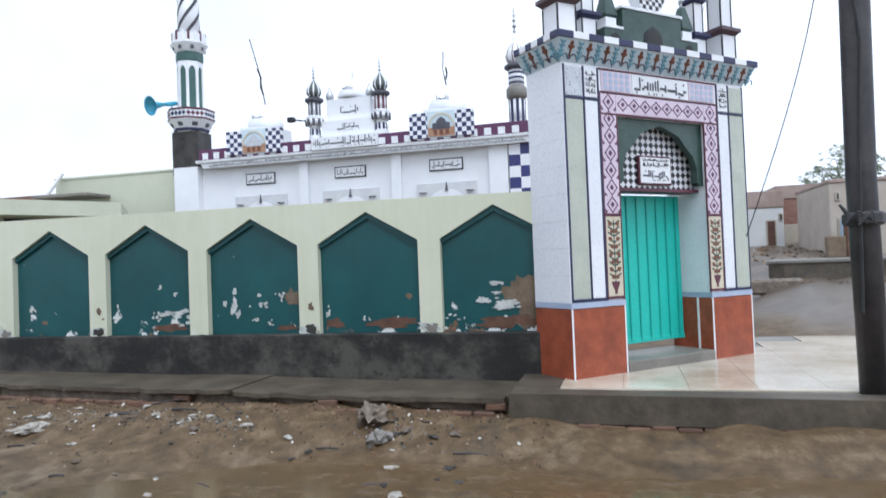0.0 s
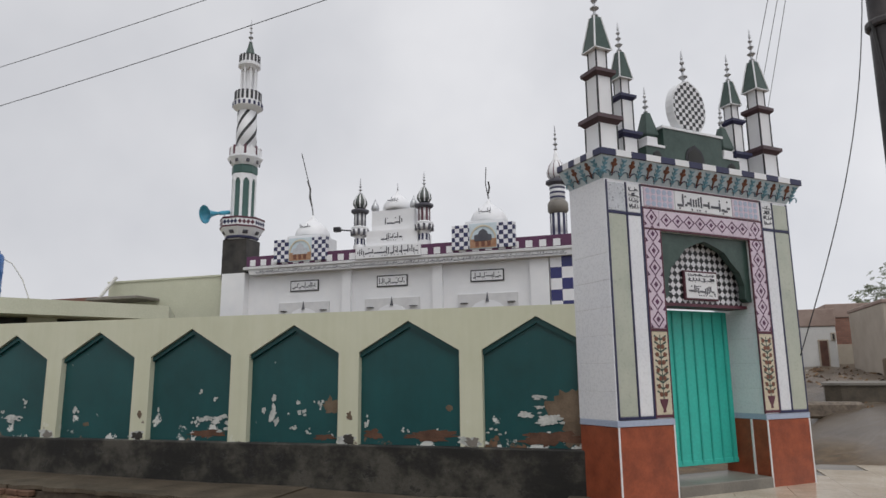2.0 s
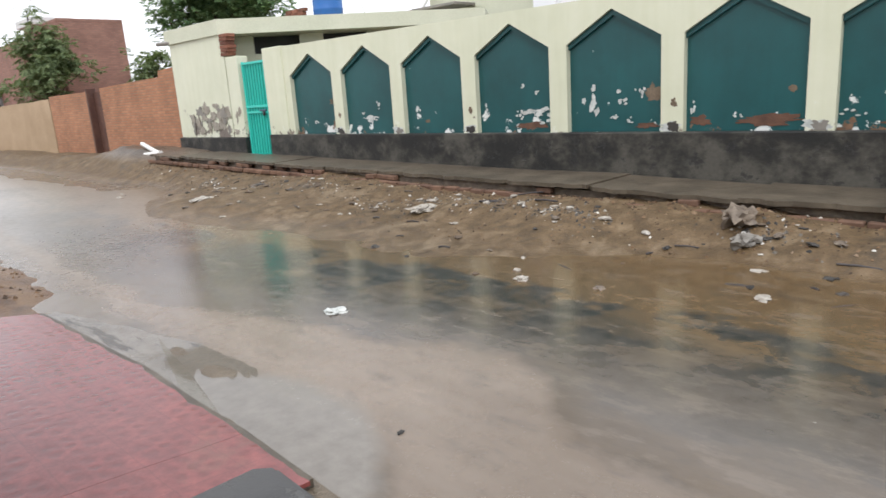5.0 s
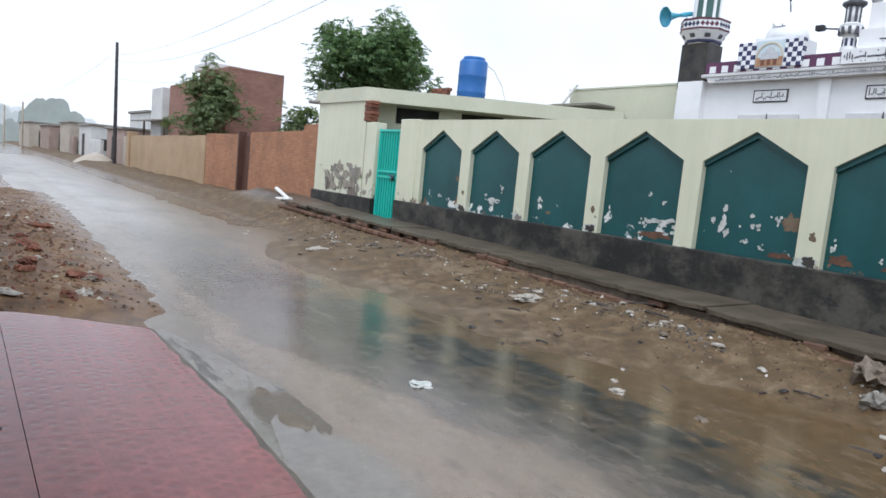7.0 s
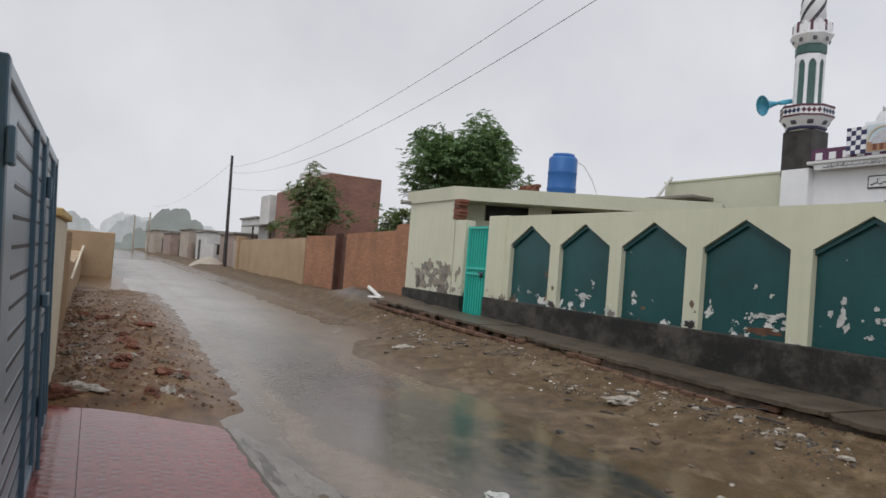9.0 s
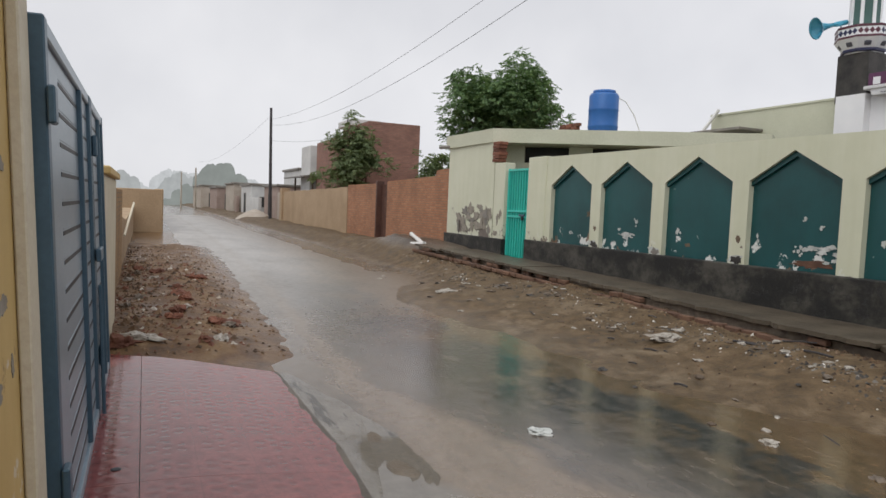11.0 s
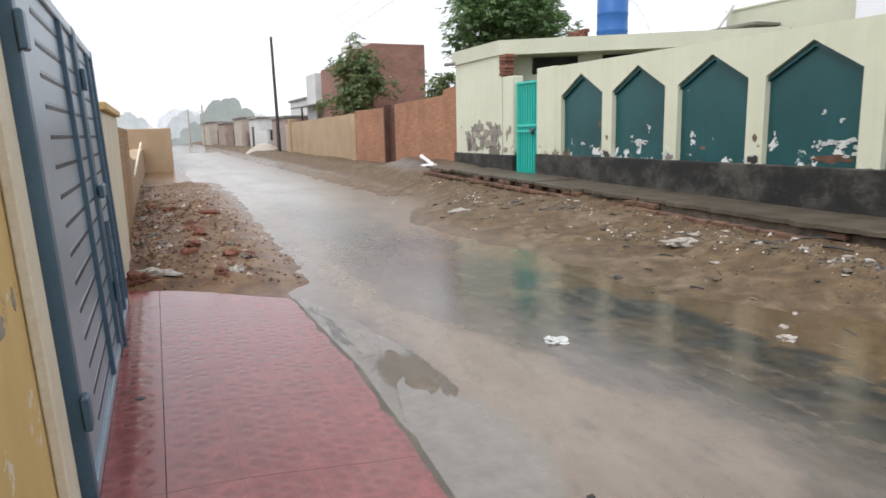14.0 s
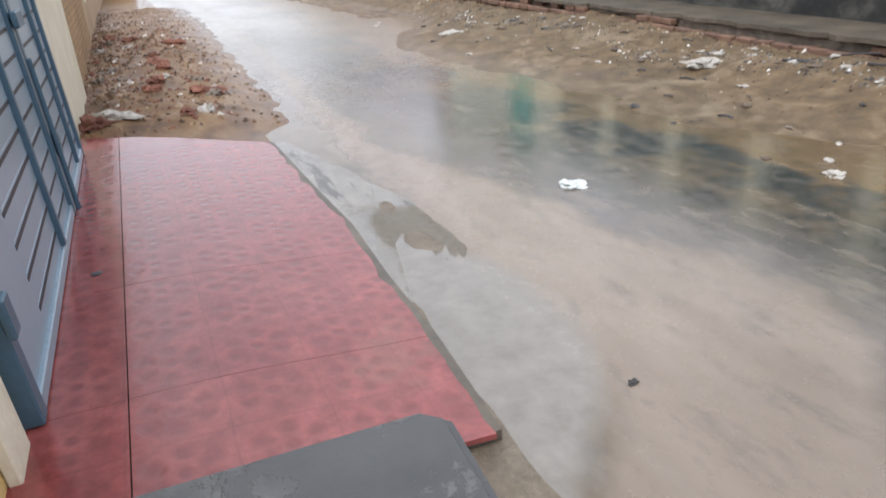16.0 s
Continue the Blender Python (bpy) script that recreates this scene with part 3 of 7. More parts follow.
DULL_BRICK = plain("bare_dull_brick", (0.075, 0.036, 0.022), (0.15, 0.075, 0.046), 7, 0.8, 0.5)
GRIT = stones("mixed_grit", [(0.0, (0.026, 0.016, 0.009)), (0.5, (0.088, 0.050, 0.024)), (0.85, (0.165, 0.100, 0.052)), (0.96, (0.25, 0.18, 0.12)), (0.985, (0.55, 0.53, 0.48))])
VERGE = stones("brown_verge_clods", [(0.0, (0.035, 0.020, 0.011)), (0.5, (0.105, 0.060, 0.030)), (0.85, (0.19, 0.115, 0.062)), (0.95, (0.28, 0.21, 0.14)), (0.985, (0.55, 0.53, 0.48))])
DEBRIS = stones("grey_debris", [(0.0, (0.018, 0.016, 0.014)), (0.35, (0.045, 0.040, 0.034)), (0.7, (0.13, 0.115, 0.095)), (0.88, (0.24, 0.22, 0.19)), (0.95, (0.60, 0.58, 0.54))])
GREYP = plain("weathered_grey_plaster", (0.31, 0.27, 0.215), (0.46, 0.41, 0.34), 0.9, 0.85, 0.3)
STUCCO = plain("grey_white_stucco", (0.56, 0.56, 0.57), (0.66, 0.66, 0.66), 4, 0.6, 0.2, grain=0.15)
ONION = plain("grey_green_onion_paint", (0.060, 0.072, 0.068), (0.095, 0.108, 0.10), 4, 0.45, 0.1)
PLINTH = stained("stained_wet_plinth")
STEP = peeling("mottled_step_cement", (0.030, 0.030, 0.030), (0.075, 0.074, 0.072), -3.0, 3.5, (0.052, 0.052, 0.050), 1.2, 0.4, 0.0)
STONE = plain("stony_rubble", (0.075, 0.058, 0.045), (0.22, 0.175, 0.13), 9, 0.6, 0.5)
BARK = plain("grey_brown_bark", (0.07, 0.05, 0.035), (0.14, 0.105, 0.075), 6, 0.9, 0.6)
LEAF = leafage("neem_leaf", (0.070, 0.140, 0.062), (0.22, 0.33, 0.145))
LEAF_P = leafage("dusty_leaf", (0.11, 0.165, 0.075), (0.23, 0.28, 0.14))
# Leaf tone greyed and paled: distance haze put into the colour.
LEAF_FAR = leafage("hazed_leaf", (0.20, 0.235, 0.18), (0.30, 0.33, 0.265))
# Near-black stands for shade inside the veranda, window holes and crest niches.
DARK = plain("inside_shade_fill", (0.03, 0.03, 0.03), (0.05, 0.05, 0.048), 3, 0.9, 0.1)
PIPE_W = plain("white_pvc", (0.66, 0.65, 0.62), (0.74, 0.73, 0.70), 5, 0.35, 0.05)
HORN = plain("blue_horn_paint", (0.05, 0.28, 0.42), (0.08, 0.36, 0.50), 3, 0.35, 0.05)
SILVER = plain("silver_paint", (0.42, 0.43, 0.45), (0.55, 0.56, 0.58), 5, 0.3, 0.05, 0.5)


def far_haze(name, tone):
    """A glowing rain-grey distance at the lane's end, haze painted into the tone."""
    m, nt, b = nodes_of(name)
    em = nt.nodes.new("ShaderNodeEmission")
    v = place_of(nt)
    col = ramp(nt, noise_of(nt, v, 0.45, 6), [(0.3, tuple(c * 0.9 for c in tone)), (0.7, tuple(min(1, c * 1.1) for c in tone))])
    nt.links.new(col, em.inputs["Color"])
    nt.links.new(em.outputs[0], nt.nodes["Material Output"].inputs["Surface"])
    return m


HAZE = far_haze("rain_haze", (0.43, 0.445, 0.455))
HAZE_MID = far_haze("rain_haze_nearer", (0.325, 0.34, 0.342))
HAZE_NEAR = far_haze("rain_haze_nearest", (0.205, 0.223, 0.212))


# ---- building helpers ----
def thing(name, m, label, category, group="", kind=""):
    ob = new(name)
    ob.empty_display_size = 0.1
    ob.matrix_basis = m
    return tagged(ob, label, category, group, kind)


def mesh_of(name, bm, material):
    bmesh.ops.recalc_face_normals(bm, faces=bm.faces)
    me = bpy.data.meshes.new(name)
    bm.to_mesh(me)
    bm.free()
    me.materials.append(material)
    return me


def smooth(me, on=True):
    me.polygons.foreach_set("use_smooth", [on] * len(me.polygons))
    return me


def part(name, bm, material, parent, label="", soft=False):
    me = mesh_of(name, bm, material)
    if soft:
        smooth(me)
    ob = new(name, me)
    ob.parent = parent
    return tagged(ob, label)


def solo(name, bm, material, label, category, kind="", soft=False, group=""):
    me = mesh_of(name, bm, material)
    if soft:
        smooth(me)
    return tagged(new(name, me), label, category, group, kind)


def box(x0, x1, y0, y1, z0, z1, bev=0.0, bm=None, turn=None):
    own = bmesh.new()
    bmesh.ops.create_cube(own, size=1.0)
    for v in own.verts:
        v.co = Vector((x0 + (v.co.x + 0.5) * (x1 - x0), y0 + (v.co.y + 0.5) * (y1 - y0), z0 + (v.co.z + 0.5) * (z1 - z0)))
    if bev:
        bmesh.ops.bevel(own, geom=own.edges[:], offset=bev, segments=1, affect='EDGES')
    if turn is not None:
        bmesh.ops.transform(own, matrix=turn, verts=own.verts)
    return join(bm, own)


def join(bm, own):
    if bm is None:
        return own
    table = {v: bm.verts.new(v.co) for v in own.verts}
    for f in own.faces:
        bm.faces.new([table[v] for v in f.verts])
    own.free()
    return bm


def slab_xz(outline, y0, y1, bm=None, turn=None):
    """An outline in x and z, drawn out in y."""
    own = bmesh.new()
    front = own.faces.new([own.verts.new((x, y0, z)) for x, z in outline])
    got = bmesh.ops.extrude_face_region(own, geom=[front])
    for v in got["geom"]:
        if isinstance(v, bmesh.types.BMVert):
            v.co.y = y1
    bmesh.ops.triangulate(own, faces=[f for f in own.faces if len(f.verts) > 4])
    if turn is not None:
        bmesh.ops.transform(own, matrix=turn, verts=own.verts)
    return join(bm, own)


def slab_xy(outline, z0, z1, bm=None):
    own = bmesh.new()
    low = own.faces.new([own.verts.new((x, y, z0)) for x, y in outline])
    got = bmesh.ops.extrude_face_region(own, geom=[low])
    for v in got["geom"]:
        if isinstance(v, bmesh.types.BMVert):
            v.co.z = z1
    bmesh.ops.triangulate(own, faces=[f for f in own.faces if len(f.verts) > 4])
    return join(bm, own)


def lathe(profile, n=20, x=0.0, y=0.0, z=0.0, bm=None, turn=0.0):
    own = bmesh.new()
    rings = []
    for r, h in profile:
        rings.append([own.verts.new((x + r * math.cos(turn + 2 * math.pi * k / n), y + r * math.sin(turn + 2 * math.pi * k / n), z + h)) for k in range(n)])
    for a, b in zip(rings, rings[1:]):
        for k in range(n):
            own.faces.new((a[k], a[(k + 1) % n], b[(k + 1) % n], b[k]))
    own.faces.new(rings[0][::-1])
    own.faces.new(rings[-1])
    return join(bm, own)


def tube(points, radius, n=8, bm=None, taper=1.0):
    own = bmesh.new()
    pts = [Vector(p) for p in points]
    rings = []
    for i, p in enumerate(pts):
        d = (pts[min(i + 1, len(pts) - 1)] - pts[max(i - 1, 0)]).normalized()
        a = d.cross(Vector((0, 0, 1)) if abs(d.z) < 0.9 else Vector((1, 0, 0))).normalized()
        b = d.cross(a)
        r = radius * (1 + (taper - 1) * i / (len(pts) - 1))
        rings.append([own.verts.new(p + r * (math.cos(2 * math.pi * k / n) * a + math.sin(2 * math.pi * k / n) * b)) for k in range(n)])
    for a, b in zip(rings, rings[1:]):
        for k in range(n):
            own.faces.new((a[k], a[(k + 1) % n], b[(k + 1) % n], b[k]))
    own.faces.new(rings[0][::-1])
    own.faces.new(rings[-1])
    return join(bm, own)


def sag(a, b, drop, n=24):
    a, b = Vector(a), Vector(b)
    return [a.lerp(b, k / n) - Vector((0, 0, drop * 4 * (k / n) * (1 - k / n))) for k in range(n + 1)]


FINIAL = [(0.020, 0.0), (0.045, 0.03), (0.018, 0.06), (0.016, 0.09), (0.060, 0.13), (0.016, 0.17), (0.014, 0.20), (0.045, 0.24), (0.013, 0.28),
          (0.012, 0.30), (0.033, 0.335), (0.012, 0.37), (0.020, 0.40), (0.004, 0.52)]


def finial(x, y, z, k=1.0, bm=None):
    return lathe([(r * k, h * k) for r, h in FINIAL], 10, x, y, z, bm)


def smoothstep(a, b, v):
    t = min(max((v - a) / (b - a), 0.0), 1.0)
    return t * t * (3 - 2 * t)


def scrawl(rng, x0, x1, z0, z1, y, bm):
    """A line of unreadable lettering: plain bars and short strokes that fill a strip."""
    x, h = x0, z1 - z0
    while x < x1 - 0.02 * h:
        w = h * rng.uniform(0.12, 0.55)
        base = z0 + h * rng.uniform(0.12, 0.35)
        if rng.random() < 0.5:
            box(x, min(x + w, x1), y - 0.006, y, base, base + h * 0.14, 0, bm)
        else:
            box(x, min(x + h * 0.10, x1), y - 0.006, y, base, z0 + h * rng.uniform(0.6, 1.0), 0, bm)
            w = h * 0.22
        if rng.random() < 0.35:
            box(x, x + h * 0.10, y - 0.006, y, z0 + h * 0.75, z0 + h * 0.85, 0, bm)
        if rng.random() < 0.4:
            box(x + w * 0.3, x + w * 0.3 + h * 0.09, y - 0.006, y, z0, z0 + h * 0.09, 0, bm)
        x += w * 0.8 + h * 0.03
    return bm


# ---- ground ----
def ground_height(x, y):
    n1 = noise.noise(Vector((x * 0.45, y * 0.9, 0.3)))
    n2 = noise.noise(Vector((x * 2.3, y * 2.3, 4.0)))
    z = 0.016 * n1 + 0.010 * n2 - 0.016 + 0.010 * noise.noise(Vector((x * 1.1, y * 3.0, 8.0))) * smoothstep(3.2, 3.9, y)
    wide = 1.9 * smoothstep(-9.0, -15.0, x)
    shelf = 0.75 * smoothstep(-8.0, -3.0, x) + 0.85 * smoothstep(-3.6, -1.4, x)
    bank = smoothstep(4.3 + wide + shelf, 6.9 + 0.4 * wide, y + 0.3 * n1 + 0.10 * n2)
    z += bank * (0.26 + 0.05 * n1 + 0.05 * n2 + 0.016 * min(max(0.0, -2.0 - x), 14.0) * smoothstep(-21, -15, x))
    side = 1.9 + 0.05 * min(max(-6.0 - x, 0.0), 12.0)
    verge = smoothstep(-5.8, -6.3, x) * smoothstep(-22.5, -21.0, x) * smoothstep(side + 0.45, side - 0.6, y + 0.3 * n1 + 0.36 * n2 + 0.20 * noise.noise(Vector((x * 3, y * 7, 2.0))))
    z += verge * (0.09 + 0.05 * n1 + 0.06 * n2)
    z += smoothstep(2.0, 1.5, y + 0.25 * n1) * 0.030
    island = math.exp(-((x + 3.1) / 0.75) ** 2 - ((y - 2.08 - 0.12 * (x + 3.1)) / 0.20) ** 2)
    z += island * (0.030 + 0.02 * n2 + 0.012 * noise.noise(Vector((x * 7, y * 7, 1))))
    z += smoothstep(-13.0, -15.0, x) * smoothstep(5.0, 7.4, y - 0.3 * n1) * 0.12
    z += smoothstep(2.6, 5.0, x) * max(0.0, min(y, 60) - 8.5) * 0.085
    z -= 0.030 * smoothstep(2.10, 2.35, y) * smoothstep(4.6, 4.2, y) * smoothstep(-10, -8, x)
    z -= 0.026 * smoothstep(2.0, 2.7, y) * smoothstep(5.6, 4.6, y) * smoothstep(-8, -12, x)
    z += smoothstep(-15.5, -17, x) * smoothstep(6.0, 7.2, y) * smoothstep(10, 8.6, y) * (0.07 * noise.noise(Vector((x * 0.9, y * 1.6, 6.0))) + 0.05 * noise.noise(Vector((x * 3.1, y * 3.1, 6.0))))
    z += smoothstep(2.8, 3.4, x) * smoothstep(9, 11, y) * smoothstep(34, 26, y) * 0.05 * math.sin(6.5 * (x - 0.28 * y) + 1.2 * n1)
    mound = math.exp(-((x + 18.0) / 2.6) ** 2 - ((y - 7.6) / 0.9) ** 2)
    return z + 0.22 * mound


def sheet(xs, ys):
    bm = bmesh.new()
    grid = [[bm.verts.new((x, y, ground_height(x, y))) for y in ys] for x in xs]
    for a, b in zip(grid, grid[1:]):
        for k in range(len(ys) - 1):
            bm.faces.new((a[k], b[k], b[k + 1], a[k + 1]))
    return bm


def steps(*stretches):
    out = []
    for a, b, d in stretches:
        n = max(1, round((b - a) / d))
        out += [a + (b - a) * k / n for k in range(n)]
    return out + [stretches[-1][1]]


ground = solo("ground", sheet(steps((-600, -100, 50), (-100, -24, 1.2), (-24, -9, 0.25), (-9, 3, 0.10), (3, 12, 0.45), (12, 60, 4), (60, 600, 60)),
                              steps((-500, -40, 60), (-40, -1, 3), (-1, 7.4, 0.11), (7.4, 30, 0.45), (30, 60, 3), (60, 600, 60))),
              EARTH, "wet brown mud lane with worn asphalt and stony banks", "ground", "structure", True)

puddles = bmesh.new()
puddle_edge = [(-60, 0.6), (-22, 0.6), (-5.9, 0.9), (-5.9, 1.6), (-1.55, 1.6), (-1.4, 1.3), (2.6, 1.3), (9, 0.5), (9, 6.95), (-5, 6.95), (-9, 6.3), (-14, 7.4), (-60, 7.6)]
puddles.faces.new([puddles.verts.new((x, y, 0.0)) for x, y in puddle_edge])
bmesh.ops.triangulate(puddles, faces=puddles.faces[:])
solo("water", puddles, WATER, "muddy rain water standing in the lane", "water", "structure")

# ---- boundary wall with seven pointed niches ----
PITCH, FIRST = 1.6, -0.57
wall_y = 8.04
wall_front = thing("wall_north", pose(0, 0, 0), "cream boundary wall with seven teal pointed niches", "wall", kind="structure")
outline = [(-11.68, 0.96)]
for k in range(6, -1, -1):
    c = FIRST - PITCH * k
    outline += [(c - 0.66, 0.96), (c - 0.66, 2.085), (c, 2.46), (c + 0.66, 2.085), (c + 0.66, 0.96)]
outline += [(0.35, 0.96), (0.35, 2.58), (-11.68, 2.665)]
part("wall_face", slab_xz(outline, wall_y, wall_y + 0.115), CREAM, wall_front)
part("wall_core", box(-11.68, 0.35, wall_y + 0.16, wall_y + 0.30, 0.30, 2.57), CREAM, wall_front)
part("coping", slab_xz([(-11.68, 2.58), (0.35, 2.50), (0.35, 2.578), (-11.68, 2.663)], wall_y + 0.115, wall_y + 0.30), CREAM_PLAIN, wall_front)
for k in range(7):
    c = FIRST - PITCH * k
    niche = part("niche_panel", slab_xz([(c - 0.70, 0.93), (c + 0.70, 0.93), (c + 0.70, 2.10), (c, 2.50), (c - 0.70, 2.10)], wall_y + 0.09, wall_y + 0.16), TEAL, wall_front,
                 "teal painted niche with flaking patches")
    rim = bmesh.new()
    for s in (-1, 1):
        slab_xz([(c, 2.46), (c + s * 0.66, 2.085), (c + s * 0.66, 2.02), (c, 2.385)], wall_y + 0.045, wall_y + 0.088, rim)
    part("niche_rim", rim, TEAL, niche)
part("plinth", box(-11.72, 0.35, wall_y - 0.05, wall_y + 0.30, 0.10, 0.958, 0.012), PLINTH, wall_front, "dark rain-soaked cement plinth")
stub = part("end_pier", box(-11.70, -11.02, wall_y - 0.025, wall_y + 0.32, 0.955, 2.675, 0.01), CREAM, wall_front)



def flake(x, z, w, h, seed, mat, owner, y=wall_y + 0.086, name="paint_flake"):
    """A ragged bare patch where the paint has come off."""
    n = 44 if w > 0.12 else 20
    pts = []
    for k in range(n):
        a = 2 * math.pi * k / n
        r = 1 + 0.7 * noise.noise(Vector((1.7 * math.cos(a), 1.7 * math.sin(a), seed * 3.7))) + 0.45 * noise.noise(Vector((5 * math.cos(a), 5 * math.sin(a), seed * 5.1)))
        pts.append((x + 0.5 * w * r * math.cos(a), max(z + 0.5 * h * r * math.sin(a), 0.962)))
    return part(name, slab_xz(pts, y, y + 0.006), mat, owner)


for k, dx, z, w, h, kind in ((0, 0.42, 1.32, 0.62, 0.62, "earth"), (0, 0.15, 1.06, 0.75, 0.16, "brick"), (0, 0.02, 1.28, 0.50, 0.17, "white"), (0, -0.02, 1.53, 0.20, 0.06, "white"), (0, -0.55, 1.13, 0.16, 0.06, "white"),
                             (0, 0.60, 1.28, 0.10, 0.2, "white"), (1, -0.58, 1.22, 0.06, 0.14, "white"), (1, -0.10, 1.13, 0.12, 0.05, "white"), (1, 0.25, 1.07, 0.7, 0.11, "brick"), (1, -0.5, 1.08, 0.22, 0.10, "brick"), (1, 0.50, 1.40, 0.09, 0.08, "earth"),
                             (2, -0.31, 1.37, 0.20, 0.28, "white"), (2, 0.10, 1.38, 0.18, 0.15, "white"), (2, 0.38, 1.40, 0.11, 0.13, "white"), (2, 0.52, 1.42, 0.2, 0.2, "earth"), (2, 0.0, 1.14, 0.14, 0.06, "white"), (2, 0.20, 1.10, 0.08, 0.07, "white"), (2, 0.45, 1.03, 0.3, 0.07, "brick"),
                             (3, 0.42, 1.22, 0.42, 0.16, "white"), (3, 0.12, 1.20, 0.14, 0.12, "white"), (3, 0.15, 1.62, 0.07, 0.06, "white"), (3, 0.38, 1.50, 0.08, 0.06, "white"), (3, -0.55, 1.32, 0.06, 0.16, "white"), (3, 0.3, 1.05, 0.6, 0.09, "brick"),
                             (4, -0.4, 1.32, 0.12, 0.12, "white"), (4, -0.2, 1.15, 0.10, 0.06, "earth"), (5, 0.05, 1.22, 0.42, 0.10, "white"), (5, 0.22, 1.45, 0.08, 0.10, "white"), (5, -0.2, 1.30, 0.10, 0.08, "white"), (6, -0.05, 1.18, 0.12, 0.05, "white"), (6, 0.5, 1.55, 0.12, 0.10, "earth"), (6, -0.4, 1.2, 0.07, 0.06, "white")):
    c = FIRST - PITCH * k
    if kind == "white":
        chips = random.Random(int(1000 * z) + k)
        for j in range(5 + int(14 * w)):
            fx, fz = chips.gauss(0, 0.30), chips.gauss(0, 0.34)
            size = chips.uniform(0.16, 0.5) * (1.0 - 0.5 * min(1.0, abs(fx) + abs(fz)))
            flake(c + dx + fx * w, z + fz * h, max(0.025, w * size), max(0.02, h * size * 1.2), z * 7 + j, LIME, wall_front, wall_y + 0.0825 - 0.0007 * j)
        continue
    flake(c + dx, z, w, h, z * 10 + dx, {"earth": EARTHY, "brick": DULL_BRICK, "white": LIME}[kind], wall_front, wall_y + {"earth": 0.087, "brick": 0.085, "white": 0.082}[kind])
for k in range(7):
    c = FIRST - PITCH * k - 0.80
    if k in (0, 1, 3, 4, 5):
        flake(c + 0.01, 1.01, 0.17, 0.11, k + 0.3, CEMENT_D if k % 2 else CEMENT, wall_front, wall_y - 0.004)
        flake(c - 0.03, 1.02, 0.24, 0.10, k + 5.3, LIME, wall_front, wall_y - 0.002)
    if k in (3, 5, 1):
        flake(c + 0.02, 1.30, 0.07, 0.09, k + 9.3, EARTHY, wall_front, wall_y - 0.003)

# ---- raised pavement along the wall ----
def pave_rise(x):
    return 0.016 * max(0.0, -2.0 - x)


pavement = thing("pavement", pose(0, 0, 0), "broken raised cement pavement on a brick course", "pavement", kind="structure")
rng = random.Random(4)
x = -15.4
while x < -0.3:
    w = min(rng.uniform(1.2, 2.6), -0.28 - x)
    lift, push, tilt = rng.uniform(-0.02, 0.006), rng.uniform(-0.04, 0.05), rng.uniform(-0.022, 0.022)
    out = [(x + 0.003, 8.0)]
    n = max(4, int(w / 0.07))
    for k in range(n + 1):
        px = x + 0.003 + (w - 0.006) * k / n
        bite = 0.07 * noise.noise(Vector((px * 1.7, 2.0, 0.0))) + 0.05 * noise.noise(Vector((px * 6.0, 5.0, 0.0))) + 0.02 * noise.noise(Vector((px * 15.0, 5.0, 0.0)))
        corner = 0.05 * max(0.0, 1 - min(k, n - k) / 1.5) * rng.random()
        out.append((px, 6.99 + push + bite + corner))
    out.append((x + w - 0.003, 8.0))
    bm = slab_xy(out, 0.357 + lift, 0.405 + lift)
    for v in bm.verts:
        v.co.z += pave_rise(v.co.x) + tilt * (v.co.x - x) / w + 0.012 * noise.noise(Vector((v.co.x * 3, v.co.y * 3, 3.0)))
    part("paving_slab", bm, CEMENT_WET, pavement)
    x += w
part("pavement_bed", slab_xz([(-15.4, -0.2), (-0.2, -0.2), (-0.2, 0.335), (-2.0, 0.335), (-15.4, 0.335 + pave_rise(-15.4))], 7.10, 8.0), STONE, pavement)
def skyline(far_x, bumps, low, seed, material):
    """A far line of trees: rounded crowns (middle, half-width, top) over a low hedge, with a ragged edge."""
    rr = random.Random(seed)
    lobes = []
    for c, w, h in bumps:
        for _ in range(14):
            u, r = rr.uniform(-0.8, 0.8), w * rr.uniform(0.16, 0.36)
            lobes.append((c + w * u, h * (1 - 0.55 * u * u) * rr.uniform(0.82, 1.0) - r, r))
    bm = bmesh.new()
    prev = None
    for k in range(1700):
        yy = -120 + 0.15 * k
        top = low * (0.75 + 0.5 * noise.noise(Vector((yy * 0.11, 0.0, seed))))
        for cy, cz, cr in lobes:
            if abs(yy - cy) < cr:
                top = max(top, cz + math.sqrt(cr * cr - (yy - cy) ** 2))
        for step_of, size in ((0.6, 0.05), (1.6, 0.04), (3.4, 0.04)):
            top += size * -far_x / 22 * noise.noise(Vector((yy * step_of * 125 / -far_x, 0.0, seed)))
        pair = (bm.verts.new((far_x, yy, -1)), bm.verts.new((far_x, yy, max(top, 0.3))))
        if prev:
            bm.faces.new((prev[0], pair[0], pair[1], prev[1]))
        prev = pair
    solo("backdrop", bm, material, "glowing far tree line, rain haze in its grey", "backdrop", "structure")


# Tree outlines glow; rain haze is painted in, paler with distance.
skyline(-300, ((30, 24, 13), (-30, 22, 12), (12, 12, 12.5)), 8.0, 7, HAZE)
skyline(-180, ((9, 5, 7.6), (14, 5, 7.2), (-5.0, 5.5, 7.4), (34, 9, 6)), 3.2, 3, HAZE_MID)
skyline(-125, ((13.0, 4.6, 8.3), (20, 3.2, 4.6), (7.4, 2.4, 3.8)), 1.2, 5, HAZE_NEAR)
brick_me = mesh_of("brick", box(-0.105, 0.105, -0.05, 0.05, 0, 0.07, 0.010), MUD_BRICK)
x = -15.3
